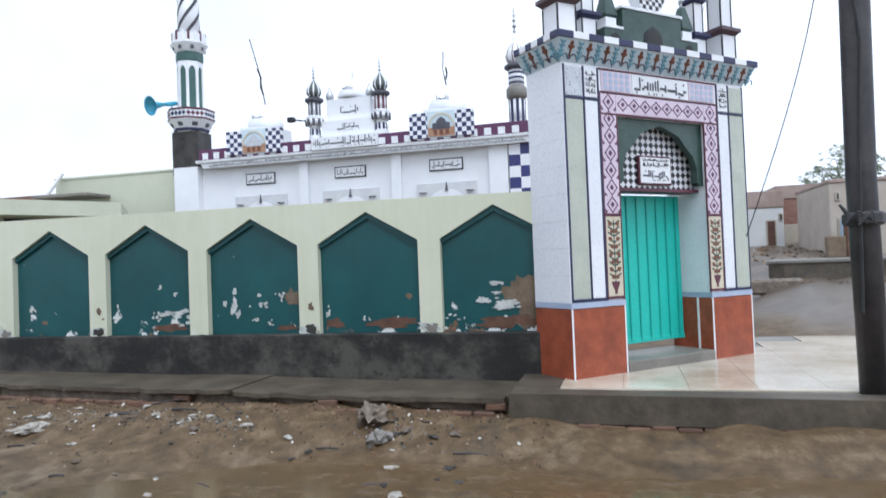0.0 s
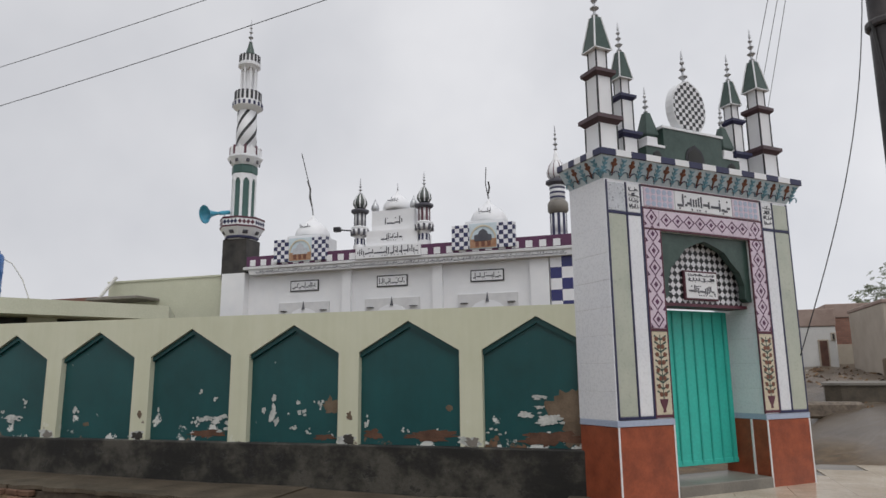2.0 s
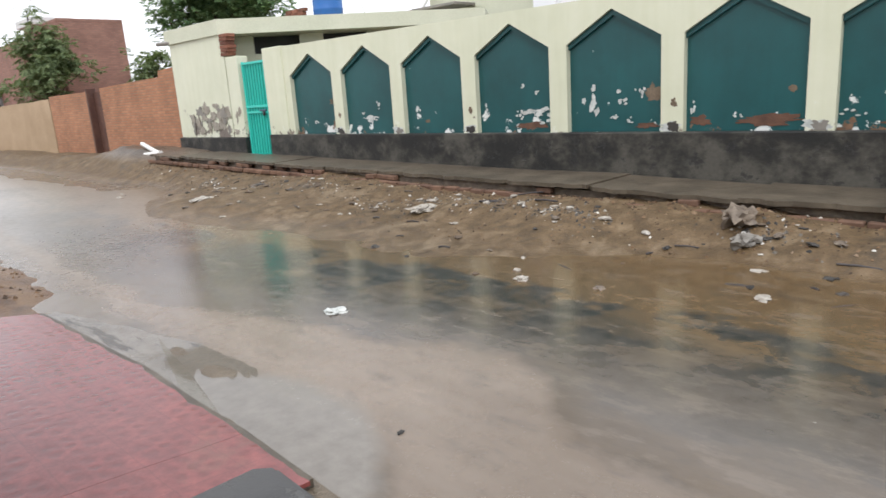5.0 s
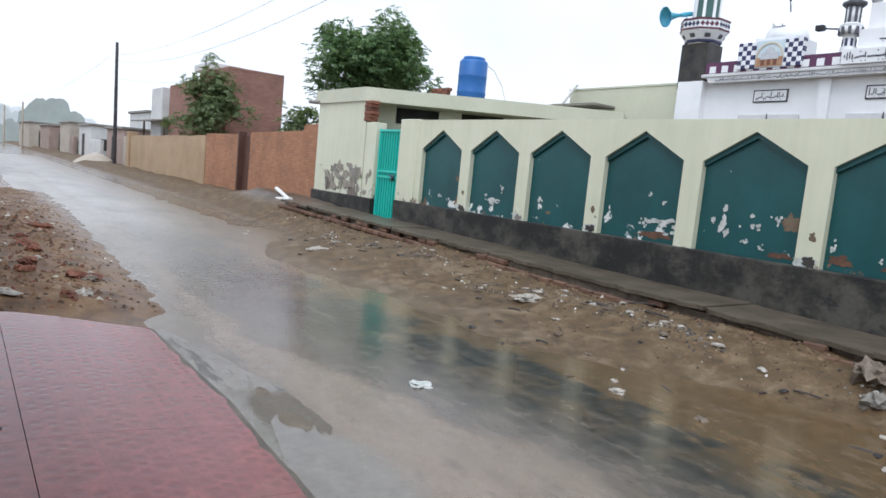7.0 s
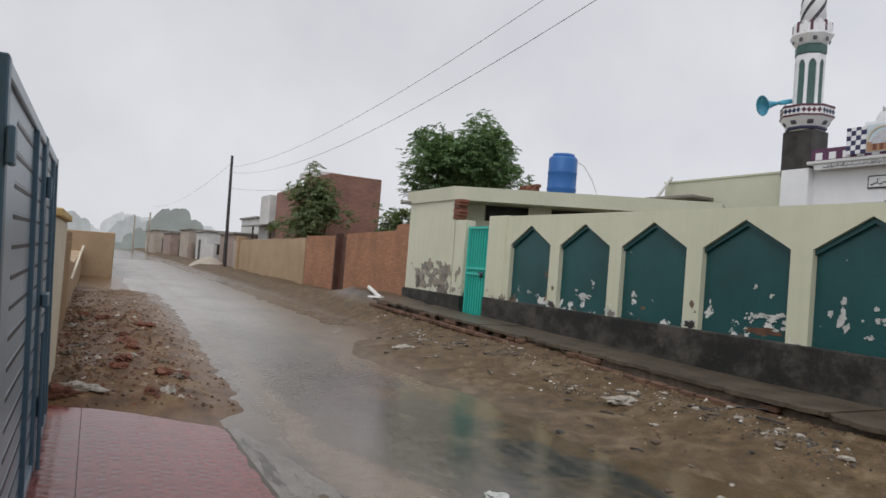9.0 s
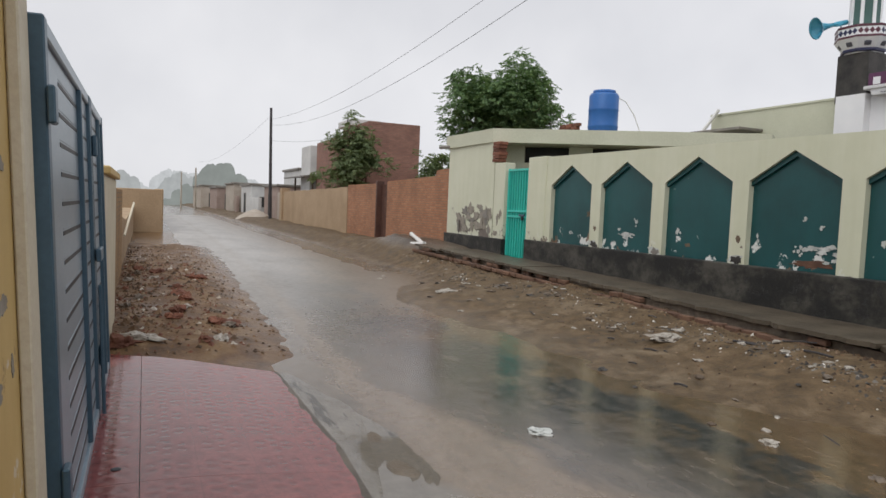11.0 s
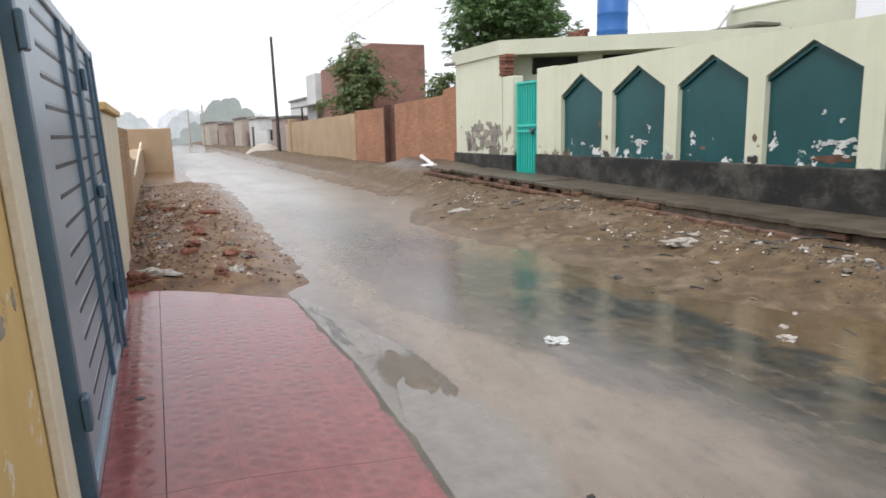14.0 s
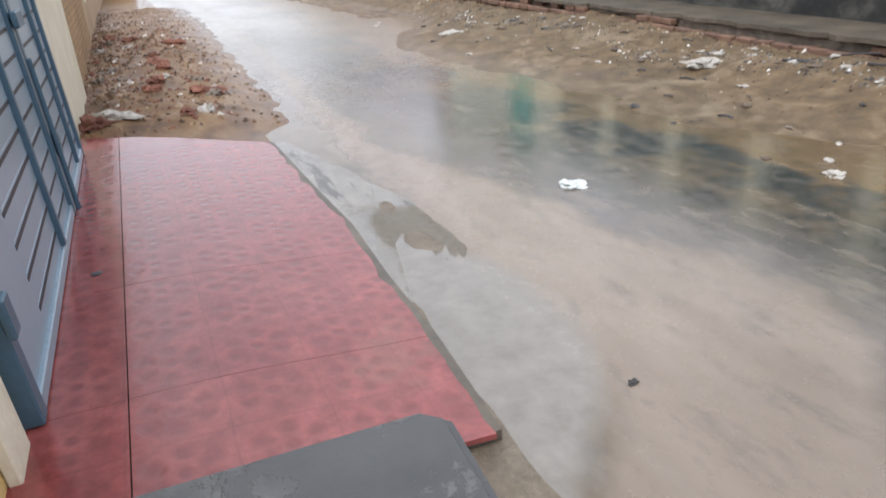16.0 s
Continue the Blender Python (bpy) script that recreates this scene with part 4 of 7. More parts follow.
while x < -0.4:
    for row in range(2):
        if row == 1 and rng.random() < 0.7:
            continue
        b = new("brick", brick_me)
        b.matrix_basis = pose(x + 0.11 * row, 6.945 + 0.08 * row + rng.uniform(-0.025, 0.02), 0.198 + 0.074 * row + pave_rise(x), rng.uniform(-3, 3), rng.uniform(-3, 3), rng.uniform(-5, 5))
        b.parent = pavement
    x += rng.choice((0.218, 0.222, 0.23, 0.25))

# ---- tiled platform before the corner gate ----
platform = thing("gate_platform", pose(0, 0, 0), "cream tiled platform with a wet cement kerb", "platform", kind="structure")
part("kerb", slab_xy([(-0.26, 8.0), (-0.26, 6.84), (4.6, 6.66), (4.6, 6.92), (0.2, 7.10), (0.2, 8.0)], 0.20, 0.475), KERB_WET, platform, "wet cement kerb")
part("kerb_footing", slab_xy([(-0.22, 7.9), (-0.22, 6.90), (4.6, 6.72), (4.6, 6.92), (0.2, 7.10), (0.2, 7.9)], 0.0, 0.20), STONE, platform)
for k in range(21):
    b = new("brick", brick_me)
    bx = -0.17 + 0.226 * k
    b.matrix_basis = pose(bx, 6.845 - 0.037 * bx + rng.uniform(-0.02, 0.015), 0.125 + rng.uniform(-0.01, 0.006), rng.uniform(-3, 3), rng.uniform(-3, 3), -2 + rng.uniform(-5, 5))
    b.parent = platform
part("base", slab_xy([(0.2, 7.1), (4.6, 6.92), (5.0, 11.6), (2.9, 11.6), (0.2, 8.3)], 0.05, 0.46), CEMENT, platform)
for i in range(7):
    for j in range(7):
        ax, ay = 0.22 + 0.62 * i, 7.12 + 0.62 * j
        if ay - 7.57 < (ax - 0.33) * 0.95 + 0.75 and ay > 7.08 - 0.04 * ax and ax < 4.5:
            part("floor_tile", box(ax, ax + 0.617, max(ay, 7.13), ay + 0.617, 0.462, 0.482, 0.002), CREAM_TILE, platform)

# ---- corner gate ----
GATE = pose(0.33, 7.57, 0.0, 0, 0, 43.5)
gate = thing("mosque_gateway", GATE, "tiled ornate gateway with pinnacles and a terracotta base", "gateway")
GW, GD = 2.95, 0.64
OL, OR = 0.78, 2.20
for a, b in ((0.0, OL), (OR, GW)):
    part("base_block", box(a, b, 0.0, GD, 0.44, 1.235, 0.008), GATE_RED, gate, "terracotta tiled base")
    part("band", box(a - 0.004, b + 0.004, -0.006, GD, 1.236, 1.30, 0.004), GREY_BLUE, gate)
    pier = part("pier", box(a + 0.003, b - 0.003, 0.007, GD, 1.30, 3.38), STUCCO, gate, "white glazed tile pier")
    for k in range(7):
        part("wall_tile", box(a, b, 0.004, GD + 0.002, 1.302 + 0.297 * k, 1.302 + 0.297 * k + 0.293, 0.002), TILE_W, pier)
for xx in (0.0, OL - 0.025, OR, GW - 0.025):
    part("base_edge_strip", box(xx + 0.003, xx + 0.021, -0.005, 0.02, 0.46, 1.235), WHITE, gate)
part("lintel_block", box(0.0, GW, 0.004, GD, 3.38, 3.92), TILE_W, gate)
for side in (0, 1):
    def at_u(a, b):
        return (a, b) if side == 0 else (GW - b, GW - a)
    a, b = at_u(0.03, 0.28)
    part("sage_panel", box(a, b, -0.004, 0.01, 1.34, 3.52, 0.003), SAGE, gate)
    part("small_panel", box(a, b, -0.004, 0.01, 3.56, 3.88, 0.003), SILVER if side == 0 else SAGE, gate)
    a, b = at_u(0.31, 0.49)
    part("white_panel", box(a, b, -0.004, 0.01, 1.34, 3.52, 0.003), TILE_W, gate)
    sc = part("script_panel", box(a, b, -0.006, 0.01, 3.56, 3.88, 0.003), WHITE, gate)
    sg = bmesh.new()
    for k in range(4):
        scrawl(rng, a + 0.02, b - 0.02, 3.60 + 0.065 * k, 3.66 + 0.065 * k, -0.006, sg)
    tagged(part("lettering", sg, INK, sc), kind="stuff")
    for u in (0.015, 0.285, 0.495):
        a, b = at_u(u, u + 0.02)
        part("border_strip", box(a, b, -0.009, 0.01, 1.305, 3.90, 0.002), NAVY, gate)
    a, b = at_u(0.03, 0.49)
    part("border_strip", box(a, b, -0.009, 0.01, 1.305, 1.335, 0.002), NAVY, gate)
    part("border_strip", box(a, b, -0.009, 0.01, 3.525, 3.555, 0.002), NAVY, gate)
    a, b = at_u(0.53, 0.755)
    vase = part("flower_panel", box(a, b, -0.006, 0.01, 1.345, 2.235, 0.003), PALE, gate, "floral vase tile panel")
    fl, st = bmesh.new(), bmesh.new()
    mid = (a + b) / 2
    for k in range(8):
        z = 1.56 + 0.085 * k
        for s in (-1, 1):
            lathe([(0.027, 0), (0.027, 0.006)], 7, mid + s * (0.055 if k % 2 else 0.03), z, 0, fl)
    bmesh.ops.rotate(fl, verts=fl.verts, matrix=Matrix.Rotation(radians(90), 3, 'X'))
    bmesh.ops.translate(fl, verts=fl.verts, vec=(0, -0.004, 0))
    tagged(part("flower_heads", fl, BROWNP, vase), kind="stuff")
    box(mid - 0.006, mid + 0.006, -0.008, -0.004, 1.50, 2.20, 0, st)
    for k in range(10):
        z = 1.54 + 0.066 * k
        slab_xz([(mid, z), (mid + 0.09, z + 0.05), (mid + 0.08, z + 0.065), (mid, z + 0.02)], -0.009, -0.004, st)
        slab_xz([(mid, z), (mid, z + 0.02), (mid - 0.08, z + 0.065), (mid - 0.09, z + 0.05)], -0.009, -0.004, st)
    tagged(part("stem", st, DGREEN, vase), kind="stuff")
    part("vase", slab_xz([(mid - 0.02, 1.37), (mid + 0.02, 1.37), (mid + 0.015, 1.40), (mid + 0.05, 1.47), (mid + 0.06, 1.51), (mid - 0.06, 1.51), (mid - 0.05, 1.47), (mid - 0.015, 1.40)], -0.011, -0.004), MAROON, vase)
    scroll = part("scroll_panel", box(a, b, -0.006, 0.01, 2.27, 3.62, 0.003), PINK, gate, "lilac scrollwork tile panel")
    dm = bmesh.new()
    for k in range(7):
        z = 2.37 + 0.193 * k
        for s in (-1, 1):
            slab_xz([(mid, z - 0.097), (mid + s * 0.085, z), (mid, z + 0.097), (mid, z + 0.078), (mid + s * 0.066, z), (mid, z - 0.078)], -0.009, -0.004, dm)
            slab_xz([(mid, z - 0.035), (mid + s * 0.03, z), (mid, z + 0.035)], -0.009, -0.004, dm)
            slab_xz([(mid + s * 0.108, z - 0.10), (mid + s * 0.108, z - 0.045), (mid + s * 0.07, z - 0.09)], -0.009, -0.004, dm)
    tagged(part("scrollwork", dm, PURPLE, scroll), kind="stuff")
    for u0, u1, z0, z1 in ((0.515, 0.53, 1.305, 3.62), (0.755, 0.77, 1.305, 3.40), (0.53, 0.755, 1.315, 1.343), (0.53, 0.755, 2.238, 2.268)):
        a2, b2 = at_u(u0, u1)
        part("border_strip", box(a2, b2, -0.010, 0.01, z0, z1, 0.002), MAROON, gate)
top_scroll = part("scroll_panel", box(0.757, GW - 0.757, -0.006, 0.01, 3.405, 3.62, 0.003), PINK, gate)
dm = bmesh.new()
for k in range(8):
    u = 0.86 + 0.176 * k
    for s in (-1, 1):
        slab_xz([(u - 0.088, 3.512), (u, 3.512 + s * 0.08), (u + 0.088, 3.512), (u + 0.07, 3.512), (u, 3.512 + s * 0.06), (u - 0.07, 3.512)], -0.009, -0.004, dm)
        slab_xz([(u - 0.03, 3.512), (u, 3.512 + s * 0.03), (u + 0.03, 3.512)], -0.009, -0.004, dm)
tagged(part("scrollwork", dm, PURPLE, top_scroll), kind="stuff")
for z0, z1 in ((3.380, 3.402), (3.622, 3.642), (3.885, 3.905)):
    part("border_strip", box(0.52, GW - 0.52, -0.010, 0.01, z0, z1, 0.002), MAROON, gate)
for a, b in ((0.55, 1.0), (1.95, 2.40)):
    lat = part("lattice_panel", box(a, b, -0.006, 0.01, 3.65, 3.88, 0.003), PINK, gate)
    for i in range(5):
        for j in range(3):
            lt = lathe([(0.034, 0), (0.034, 0.005)], 6)
            bmesh.ops.transform(lt, matrix=Matrix.Translation((a + 0.06 + 0.083 * i, -0.004, 3.69 + 0.073 * j)) @ Matrix.Rotation(radians(90), 4, 'X'), verts=lt.verts)
            part("star", lt, GREY_BLUE, lat)
title = part("title_panel", box(1.02, 1.93, -0.008, 0.01, 3.65, 3.88, 0.003), WHITE, gate, "white panel with grey lettering")
tagged(part("lettering", scrawl(rng, 1.05, 1.90, 3.665, 3.865, -0.008, bmesh.new()), INK, title), kind="stuff")
# recessed doorway: cusped arch panel, chequered tympanum, name board, leaf
arch = [(OL, 2.62), (OL + 0.06, 2.62)]
for k in range(13):
    a = math.pi - math.pi * k / 12
    r = 0.60 + 0.035 * abs(math.sin(4 * a)) + (0.06 if k == 6 else 0)
    arch.append((1.49 + r * math.cos(a) * 1.0, 2.66 + r * math.sin(a)))
arch += [(OR - 0.06, 2.62), (OR, 2.62), (OR, 3.38), (OL, 3.38)]
part("arch_panel", slab_xz(arch, 0.05, 0.14), DGREEN, gate, "dark green cusped arch panel")
part("tympanum", box(OL, OR, 0.20, 0.30, 2.58, 3.38), CHQ_DIAMOND, gate, "black and white chequered tympanum")
board = part("name_board", box(1.24, 1.78, 0.165, 0.20, 2.63, 2.98, 0.005), MAROON, gate)
part("board_face", box(1.262, 1.758, 0.158, 0.166, 2.652, 2.958), WHITE, board)
lb = bmesh.new()
for z0, z1 in ((2.68, 2.82), (2.84, 2.90), (2.91, 2.945)):
    scrawl(rng, 1.30, 1.72, z0, z1, 0.158, lb)
tagged(part("lettering", lb, INK, board), kind="stuff")
part("lintel", box(OL, OR, 0.13, 0.42, 2.545, 2.58), MAROON, gate)
for xx in (OL, OR):
    part("reveal_strip", box(xx - 0.012, xx + 0.012, 0.20, 0.225, 0.60, 1.235), WHITE, gate)
part("threshold", box(OL, OR, -0.02, GD, 0.46, 0.60, 0.01), CEMENT, gate, "wet cement threshold")
leaf = part("door_leaf", box(OL + 0.02, OR - 0.02, 0.44, 0.475, 0.72, 2.53, 0.004), TURQ, gate, "turquoise ribbed sheet-metal door")
for k in range(8):
    u = OL + 0.16 + 0.165 * k
    part("rib", box(u - 0.012, u + 0.012, 0.426, 0.44, 0.74, 2.51, 0.004), TURQ_D, leaf)
part("door_rail", box(OL + 0.02, OR - 0.02, 0.430, 0.44, 0.72, 0.78, 0.003), TURQ, leaf)
# flared floral cornice with chequered edge
cor = bmesh.new()
lo = [(0, 0), (GW, 0), (GW, GD), (0, GD)]
hi = [(-0.12, -0.12), (GW + 0.12, -0.12), (GW + 0.12, GD + 0.04), (-0.12, GD + 0.04)]
va = [cor.verts.new((x, y, 3.92)) for x, y in lo]
vb = [cor.verts.new((x, y, 4.14)) for x, y in hi]
for k in range(4):
    cor.faces.new((va[k], va[(k + 1) % 4], vb[(k + 1) % 4], vb[k]))
cor.faces.new(va[::-1]), cor.faces.new(vb)
cornice = part("cornice", cor, SKYB, gate, "pale blue flared cornice with painted flowers")
slope = math.degrees(math.atan2(0.12, 0.22))
def sprig(m, kind):
    """One painted motif of the cornice: a brown lily or a blue leafy sprig, with the scroll beside it."""
    if kind:
        bm = slab_xz([(-0.006, -0.07), (0.006, -0.07), (0.008, 0.01), (0.042, 0.035), (0.036, 0.055), (0.014, 0.045), (0.022, 0.085), (0.0, 0.105), (-0.022, 0.085), (-0.014, 0.045), (-0.036, 0.055), (-0.042, 0.035), (-0.008, 0.01)], -0.010, 0.004, None, m)
        part("flower", bm, BROWNP, cornice)
    else:
        bm = slab_xz([(-0.005, -0.12), (0.005, -0.12), (0.006, 0.09), (-0.006, 0.09)], -0.009, 0.004, None, m)
        for j in range(4):
            z = -0.085 + 0.05 * j
            for sd in (-1, 1):
                slab_xz([(0, z), (sd * 0.022, z + 0.006), (sd * 0.040, z + 0.036), (sd * 0.014, z + 0.028)], -0.009, 0.004, bm, m)
        part("flower", bm, CYAN, cornice)
    bm = bmesh.new()
    for sd in (-1, 1):
        for j in range(6):
            p0, p1 = (math.pi * (0.05 + 0.15 * (j + q)) for q in (0, 1))
            slab_xz([(sd * (0.062 - rr * math.cos(p)), -0.105 + rr * 1.25 * math.sin(p)) for rr, p in ((0.050, p0), (0.058, p0), (0.058, p1), (0.050, p1))], -0.008, 0.004, bm, m)
    part("leaf_scroll", bm, PURPLE if kind else CYAN, cornice)


for k in range(25):
    sprig(Matrix.Translation((-0.045 + 0.1265 * k, -0.064, 4.03)) @ Matrix.Rotation(radians(slope), 4, 'X'), k % 2)
for k in range(5):
    sprig(Matrix.Translation((-0.064, 0.04 + 0.125 * k, 4.03)) @ Matrix.Rotation(radians(-90), 4, 'Z') @ Matrix.Rotation(radians(slope), 4, 'X'), k % 2)
n_blocks = 15
for k in range(n_blocks):
    w = (GW + 0.28) / n_blocks
    part("edge_block", box(-0.14 + w * k, -0.14 + w * (k + 1), -0.14, 0.0, 4.14, 4.215, 0.003), NAVY if k % 2 == 0 else WHITE, cornice)
for k in range(6):
    w = (GD + 0.04) / 6
    part("edge_block", box(-0.14, 0.0, w * k, w * (k + 1), 4.14, 4.215, 0.003), NAVY if k % 2 else WHITE, cornice)
part("gate_roof", box(0.0, GW + 0.12, 0.0, GD + 0.03, 4.14, 4.205), CEMENT, gate)


def gate_tower(u, v, k, cap):
    tower = part("pinnacle", box(u - 0.12 * k, u + 0.12 * k, v - 0.12 * k, v + 0.12 * k, 4.20, 4.20 + 0.36 * k), WHITE, gate, "white stepped pinnacle with a green cap")
    z = 4.20 + 0.36 * k

    def block(name, half, h, mat, flare=0.0):
        nonlocal z
        bm = bmesh.new()
        lathe([(half * k * 1.414, 0), ((half + flare) * k * 1.414, h * k)], 4, u, v, z, bm, math.pi / 4)
        part(name, bm, mat, tower)
        z += h * k
    block("cap_base", 0.12, 0.05, cap, 0.045)
    block("cap_slab", 0.175, 0.045, cap)
    half = 0.095
    shaft_z = z
    block("shaft", half, 0.47, WHITE)
    for du in (-1, 1):
        for dv in (-1, 1):
            part("edge_line", box(u + (du * half - 0.008) * k, u + (du * half + 0.008) * k, v + (dv * half - 0.008) * k, v + (dv * half + 0.008) * k, shaft_z, z), BLACK, tower)
            part("edge_line", box(u + (du * 0.12 - 0.008) * k, u + (du * 0.12 + 0.008) * k, v + (dv * 0.12 - 0.008) * k, v + (dv * 0.12 + 0.008) * k, 4.20, 4.20 + 0.36 * k), BLACK, tower)
    block("cap_base", 0.10, 0.04, cap, 0.04)
    block("cap_slab", 0.14, 0.04, cap)
    z2 = z
    block("upper_shaft", 0.07, 0.25, WHITE)
    for du in (-1, 1):
        for dv in (-1, 1):
            part("edge_line", box(u + (du * 0.07 - 0.007) * k, u + (du * 0.07 + 0.007) * k, v + (dv * 0.07 - 0.007) * k, v + (dv * 0.07 + 0.007) * k, z2, z), BLACK, tower)
    cap_z = z
    block("green_cap", 0.115, 0.42, DGREEN, -0.07)
    for du in (-1, 1):
        for dv in (-1, 1):
            part("cap_line", tube([(u + du * 0.116 * k, v + dv * 0.116 * k, cap_z), (u + du * 0.046 * k, v + dv * 0.046 * k, z)], 0.010 * k, 5), WHITE, tower)
    for zz, half in ((cap_z - 0.006, 0.118), (4.195 + 0.36 * k, 0.124), (shaft_z + 0.465 * k, 0.099)):
        part("white_line", box(u - half * k, u + half * k, v - half * k, v + half * k, zz, zz + 0.012 * k), WHITE, tower)
    part("finial", finial(u, v, z, 0.9 * k), SILVER, tower)


gate_tower(0.14, 0.17, 1.05, PLUM)
gate_tower(GW - 0.16, 0.17, 1.03, PLUM)
gate_tower(0.56, 0.26, 0.86, NAVY)
gate_tower(GW - 0.55, 0.26, 0.84, NAVY)
crest = part("crest", slab_xz([(0.72, 4.20), (2.25, 4.20), (2.25, 4.42), (1.96, 4.42), (1.96, 4.68), (1.0, 4.68), (1.0, 4.42), (0.72, 4.42)], 0.08, 0.26), DGREEN, gate, "dark green stepped crest")
for a, b, z in ((0.72, 1.0, 4.42), (1.96, 2.25, 4.42), (0.98, 1.98, 4.68)):
    part("crest_edge", box(a, b, 0.065, 0.27, z, z + 0.03), WHITE, crest)
for c, r in ((0.88, 0.07), (1.48, 0.15), (2.10, 0.07)):
    pts = [(c - r, 4.215)] + [(c + r * math.cos(math.pi - math.pi * k / 8), 4.25 + r * 0.7 + r * math.sin(math.pi * k / 8) * (1.15 if k == 4 else 1.0)) for k in range(9)] + [(c + r, 4.215)]
    part("crest_niche", slab_xz(pts, 0.07, 0.082), BLACK, crest)
    part("niche_back", slab_xz([(c + (x - c) * 0.8, 4.22 + (z - 4.215) * 0.85) for x, z in pts], 0.064, 0.072), DARK, crest)
for u in (0.86, 2.12):
    cap = part("small_pinnacle", lathe([(0.085, 0), (0.13, 0.03), (0.13, 0.05), (0.05, 0.32)], 4, u, 0.20, 4.56, None, math.pi / 4), DGREEN, crest)
    part("pinnacle_block", box(u - 0.08, u + 0.08, 0.12, 0.28, 4.20, 4.56), WHITE, crest)
    part("finial", finial(u, 0.20, 4.88, 0.66), SILVER, crest)
disc = [(1.48 + 0.275 * math.sin(2 * math.pi * k / 28), 5.02 + 0.345 * math.cos(2 * math.pi * k / 28) * (1.06 if k in (0,) else 1.0)) for k in range(28)]
medallion = part("medallion", slab_xz(disc, 0.10, 0.22), WHITE, crest, "round chequered medallion")
part("medallion_face", slab_xz([(1.48 + (x - 1.48) * 0.95, 5.01 + (z - 5.01) * 0.95) for x, z in disc], 0.095, 0.101), CHQ_BW, medallion)
part("finial", finial(1.48, 0.16, 5.33, 0.95), SILVER, crest)

# ---- mosque ----
mosque = thing("mosque", pose(0, 0, 0), "white mosque front with script frieze, domes and turrets", "mosque")
MY = 16.3
part("wall", box(-10.82, -1.12, MY, MY + 6.5, 0.2, 4.60), WHITE, mosque, "white painted front wall")
part("corner_pier", box(-10.82, -10.08, MY - 0.22, MY + 0.4, 0.2, 4.66), WHITE, mosque)
for a, b in ((-7.15, -6.90), (-4.62, -4.36), (-2.12, -1.66)):
    part("pilaster", box(a, b, MY - 0.10, MY + 0.02, 0.2, 4.59), WHITE, mosque)
part("chequer_corner", box(-1.62, -1.10, MY - 0.12, MY + 0.4, 2.2, 4.58), CHQ_NAVY_L, mosque, "navy and white chequered corner")
part("roof", box(-10.0, -1.2, MY + 0.1, MY + 6.4, 4.60, 4.72), CEMENT, mosque)
frieze = part("script_frieze", slab_xz([(-9.9, 4.58), (-1.0, 4.58), (-1.0, 4.72), (-9.95, 4.72)], MY - 0.26, MY + 0.1), STUCCO, mosque, "pale frieze with dense lettering")
tagged(part("lettering", scrawl(rng, -9.7, -1.2, 4.595, 4.71, MY - 0.26, bmesh.new()), INK, frieze), kind="stuff")
part("cornice", box(-10.1, -0.98, MY - 0.29, MY + 0.1, 4.722, 4.80, 0.01), STUCCO, mosque)
part("parapet", box(-10.0, -1.0, MY - 0.27, MY - 0.05, 4.80, 5.085, 0.004), PURPLE, mosque, "plum painted parapet with white squares")
x = -9.88
while x < -1.2:
    part("parapet_block", box(x, x + 0.17, MY - 0.285, MY - 0.265, 4.815, 4.985, 0.004), WHITE, mosque)
    x += 0.335
for c in (-8.31, -5.75, -3.21):
    board = part("inscription", box(c - 0.43, c + 0.43, MY - 0.03, MY, 4.08, 4.38, 0.004), BLACK, mosque, "framed inscription board")
    part("board_face", box(c - 0.40, c + 0.40, MY - 0.037, MY - 0.029, 4.11, 4.35), WHITE, board)
    tagged(part("lettering", scrawl(rng, c - 0.36, c + 0.36, 4.13, 4.33, MY - 0.037, bmesh.new()), INK, board), kind="stuff")
    head = part("window_head", box(c - 0.76, c + 0.76, MY - 0.05, MY, 2.6, 3.78, 0.004), STUCCO, mosque, "carved arched window head")
    pts = [(c - 0.55, 2.65)] + [(c + 0.5 * math.cos(math.pi - math.pi * k / 10), 3.2 + 0.42 * math.sin(math.pi * k / 10)) for k in range(11)] + [(c + 0.55, 2.65)]
    part("window_arch", slab_xz(pts, MY - 0.062, MY - 0.05), WHITE, head)
    part("arch_tip", lathe([(0.05, 0), (0.03, 0.06), (0.008, 0.22)], 8, c, MY - 0.06, 3.58), INK, head)
    for s in (-1, 1):
        part("scroll_carving", lathe([(0.10, 0), (0.10, 0.01)], 10, c + s * 0.6, MY - 0.052, 3.55), INK, head)


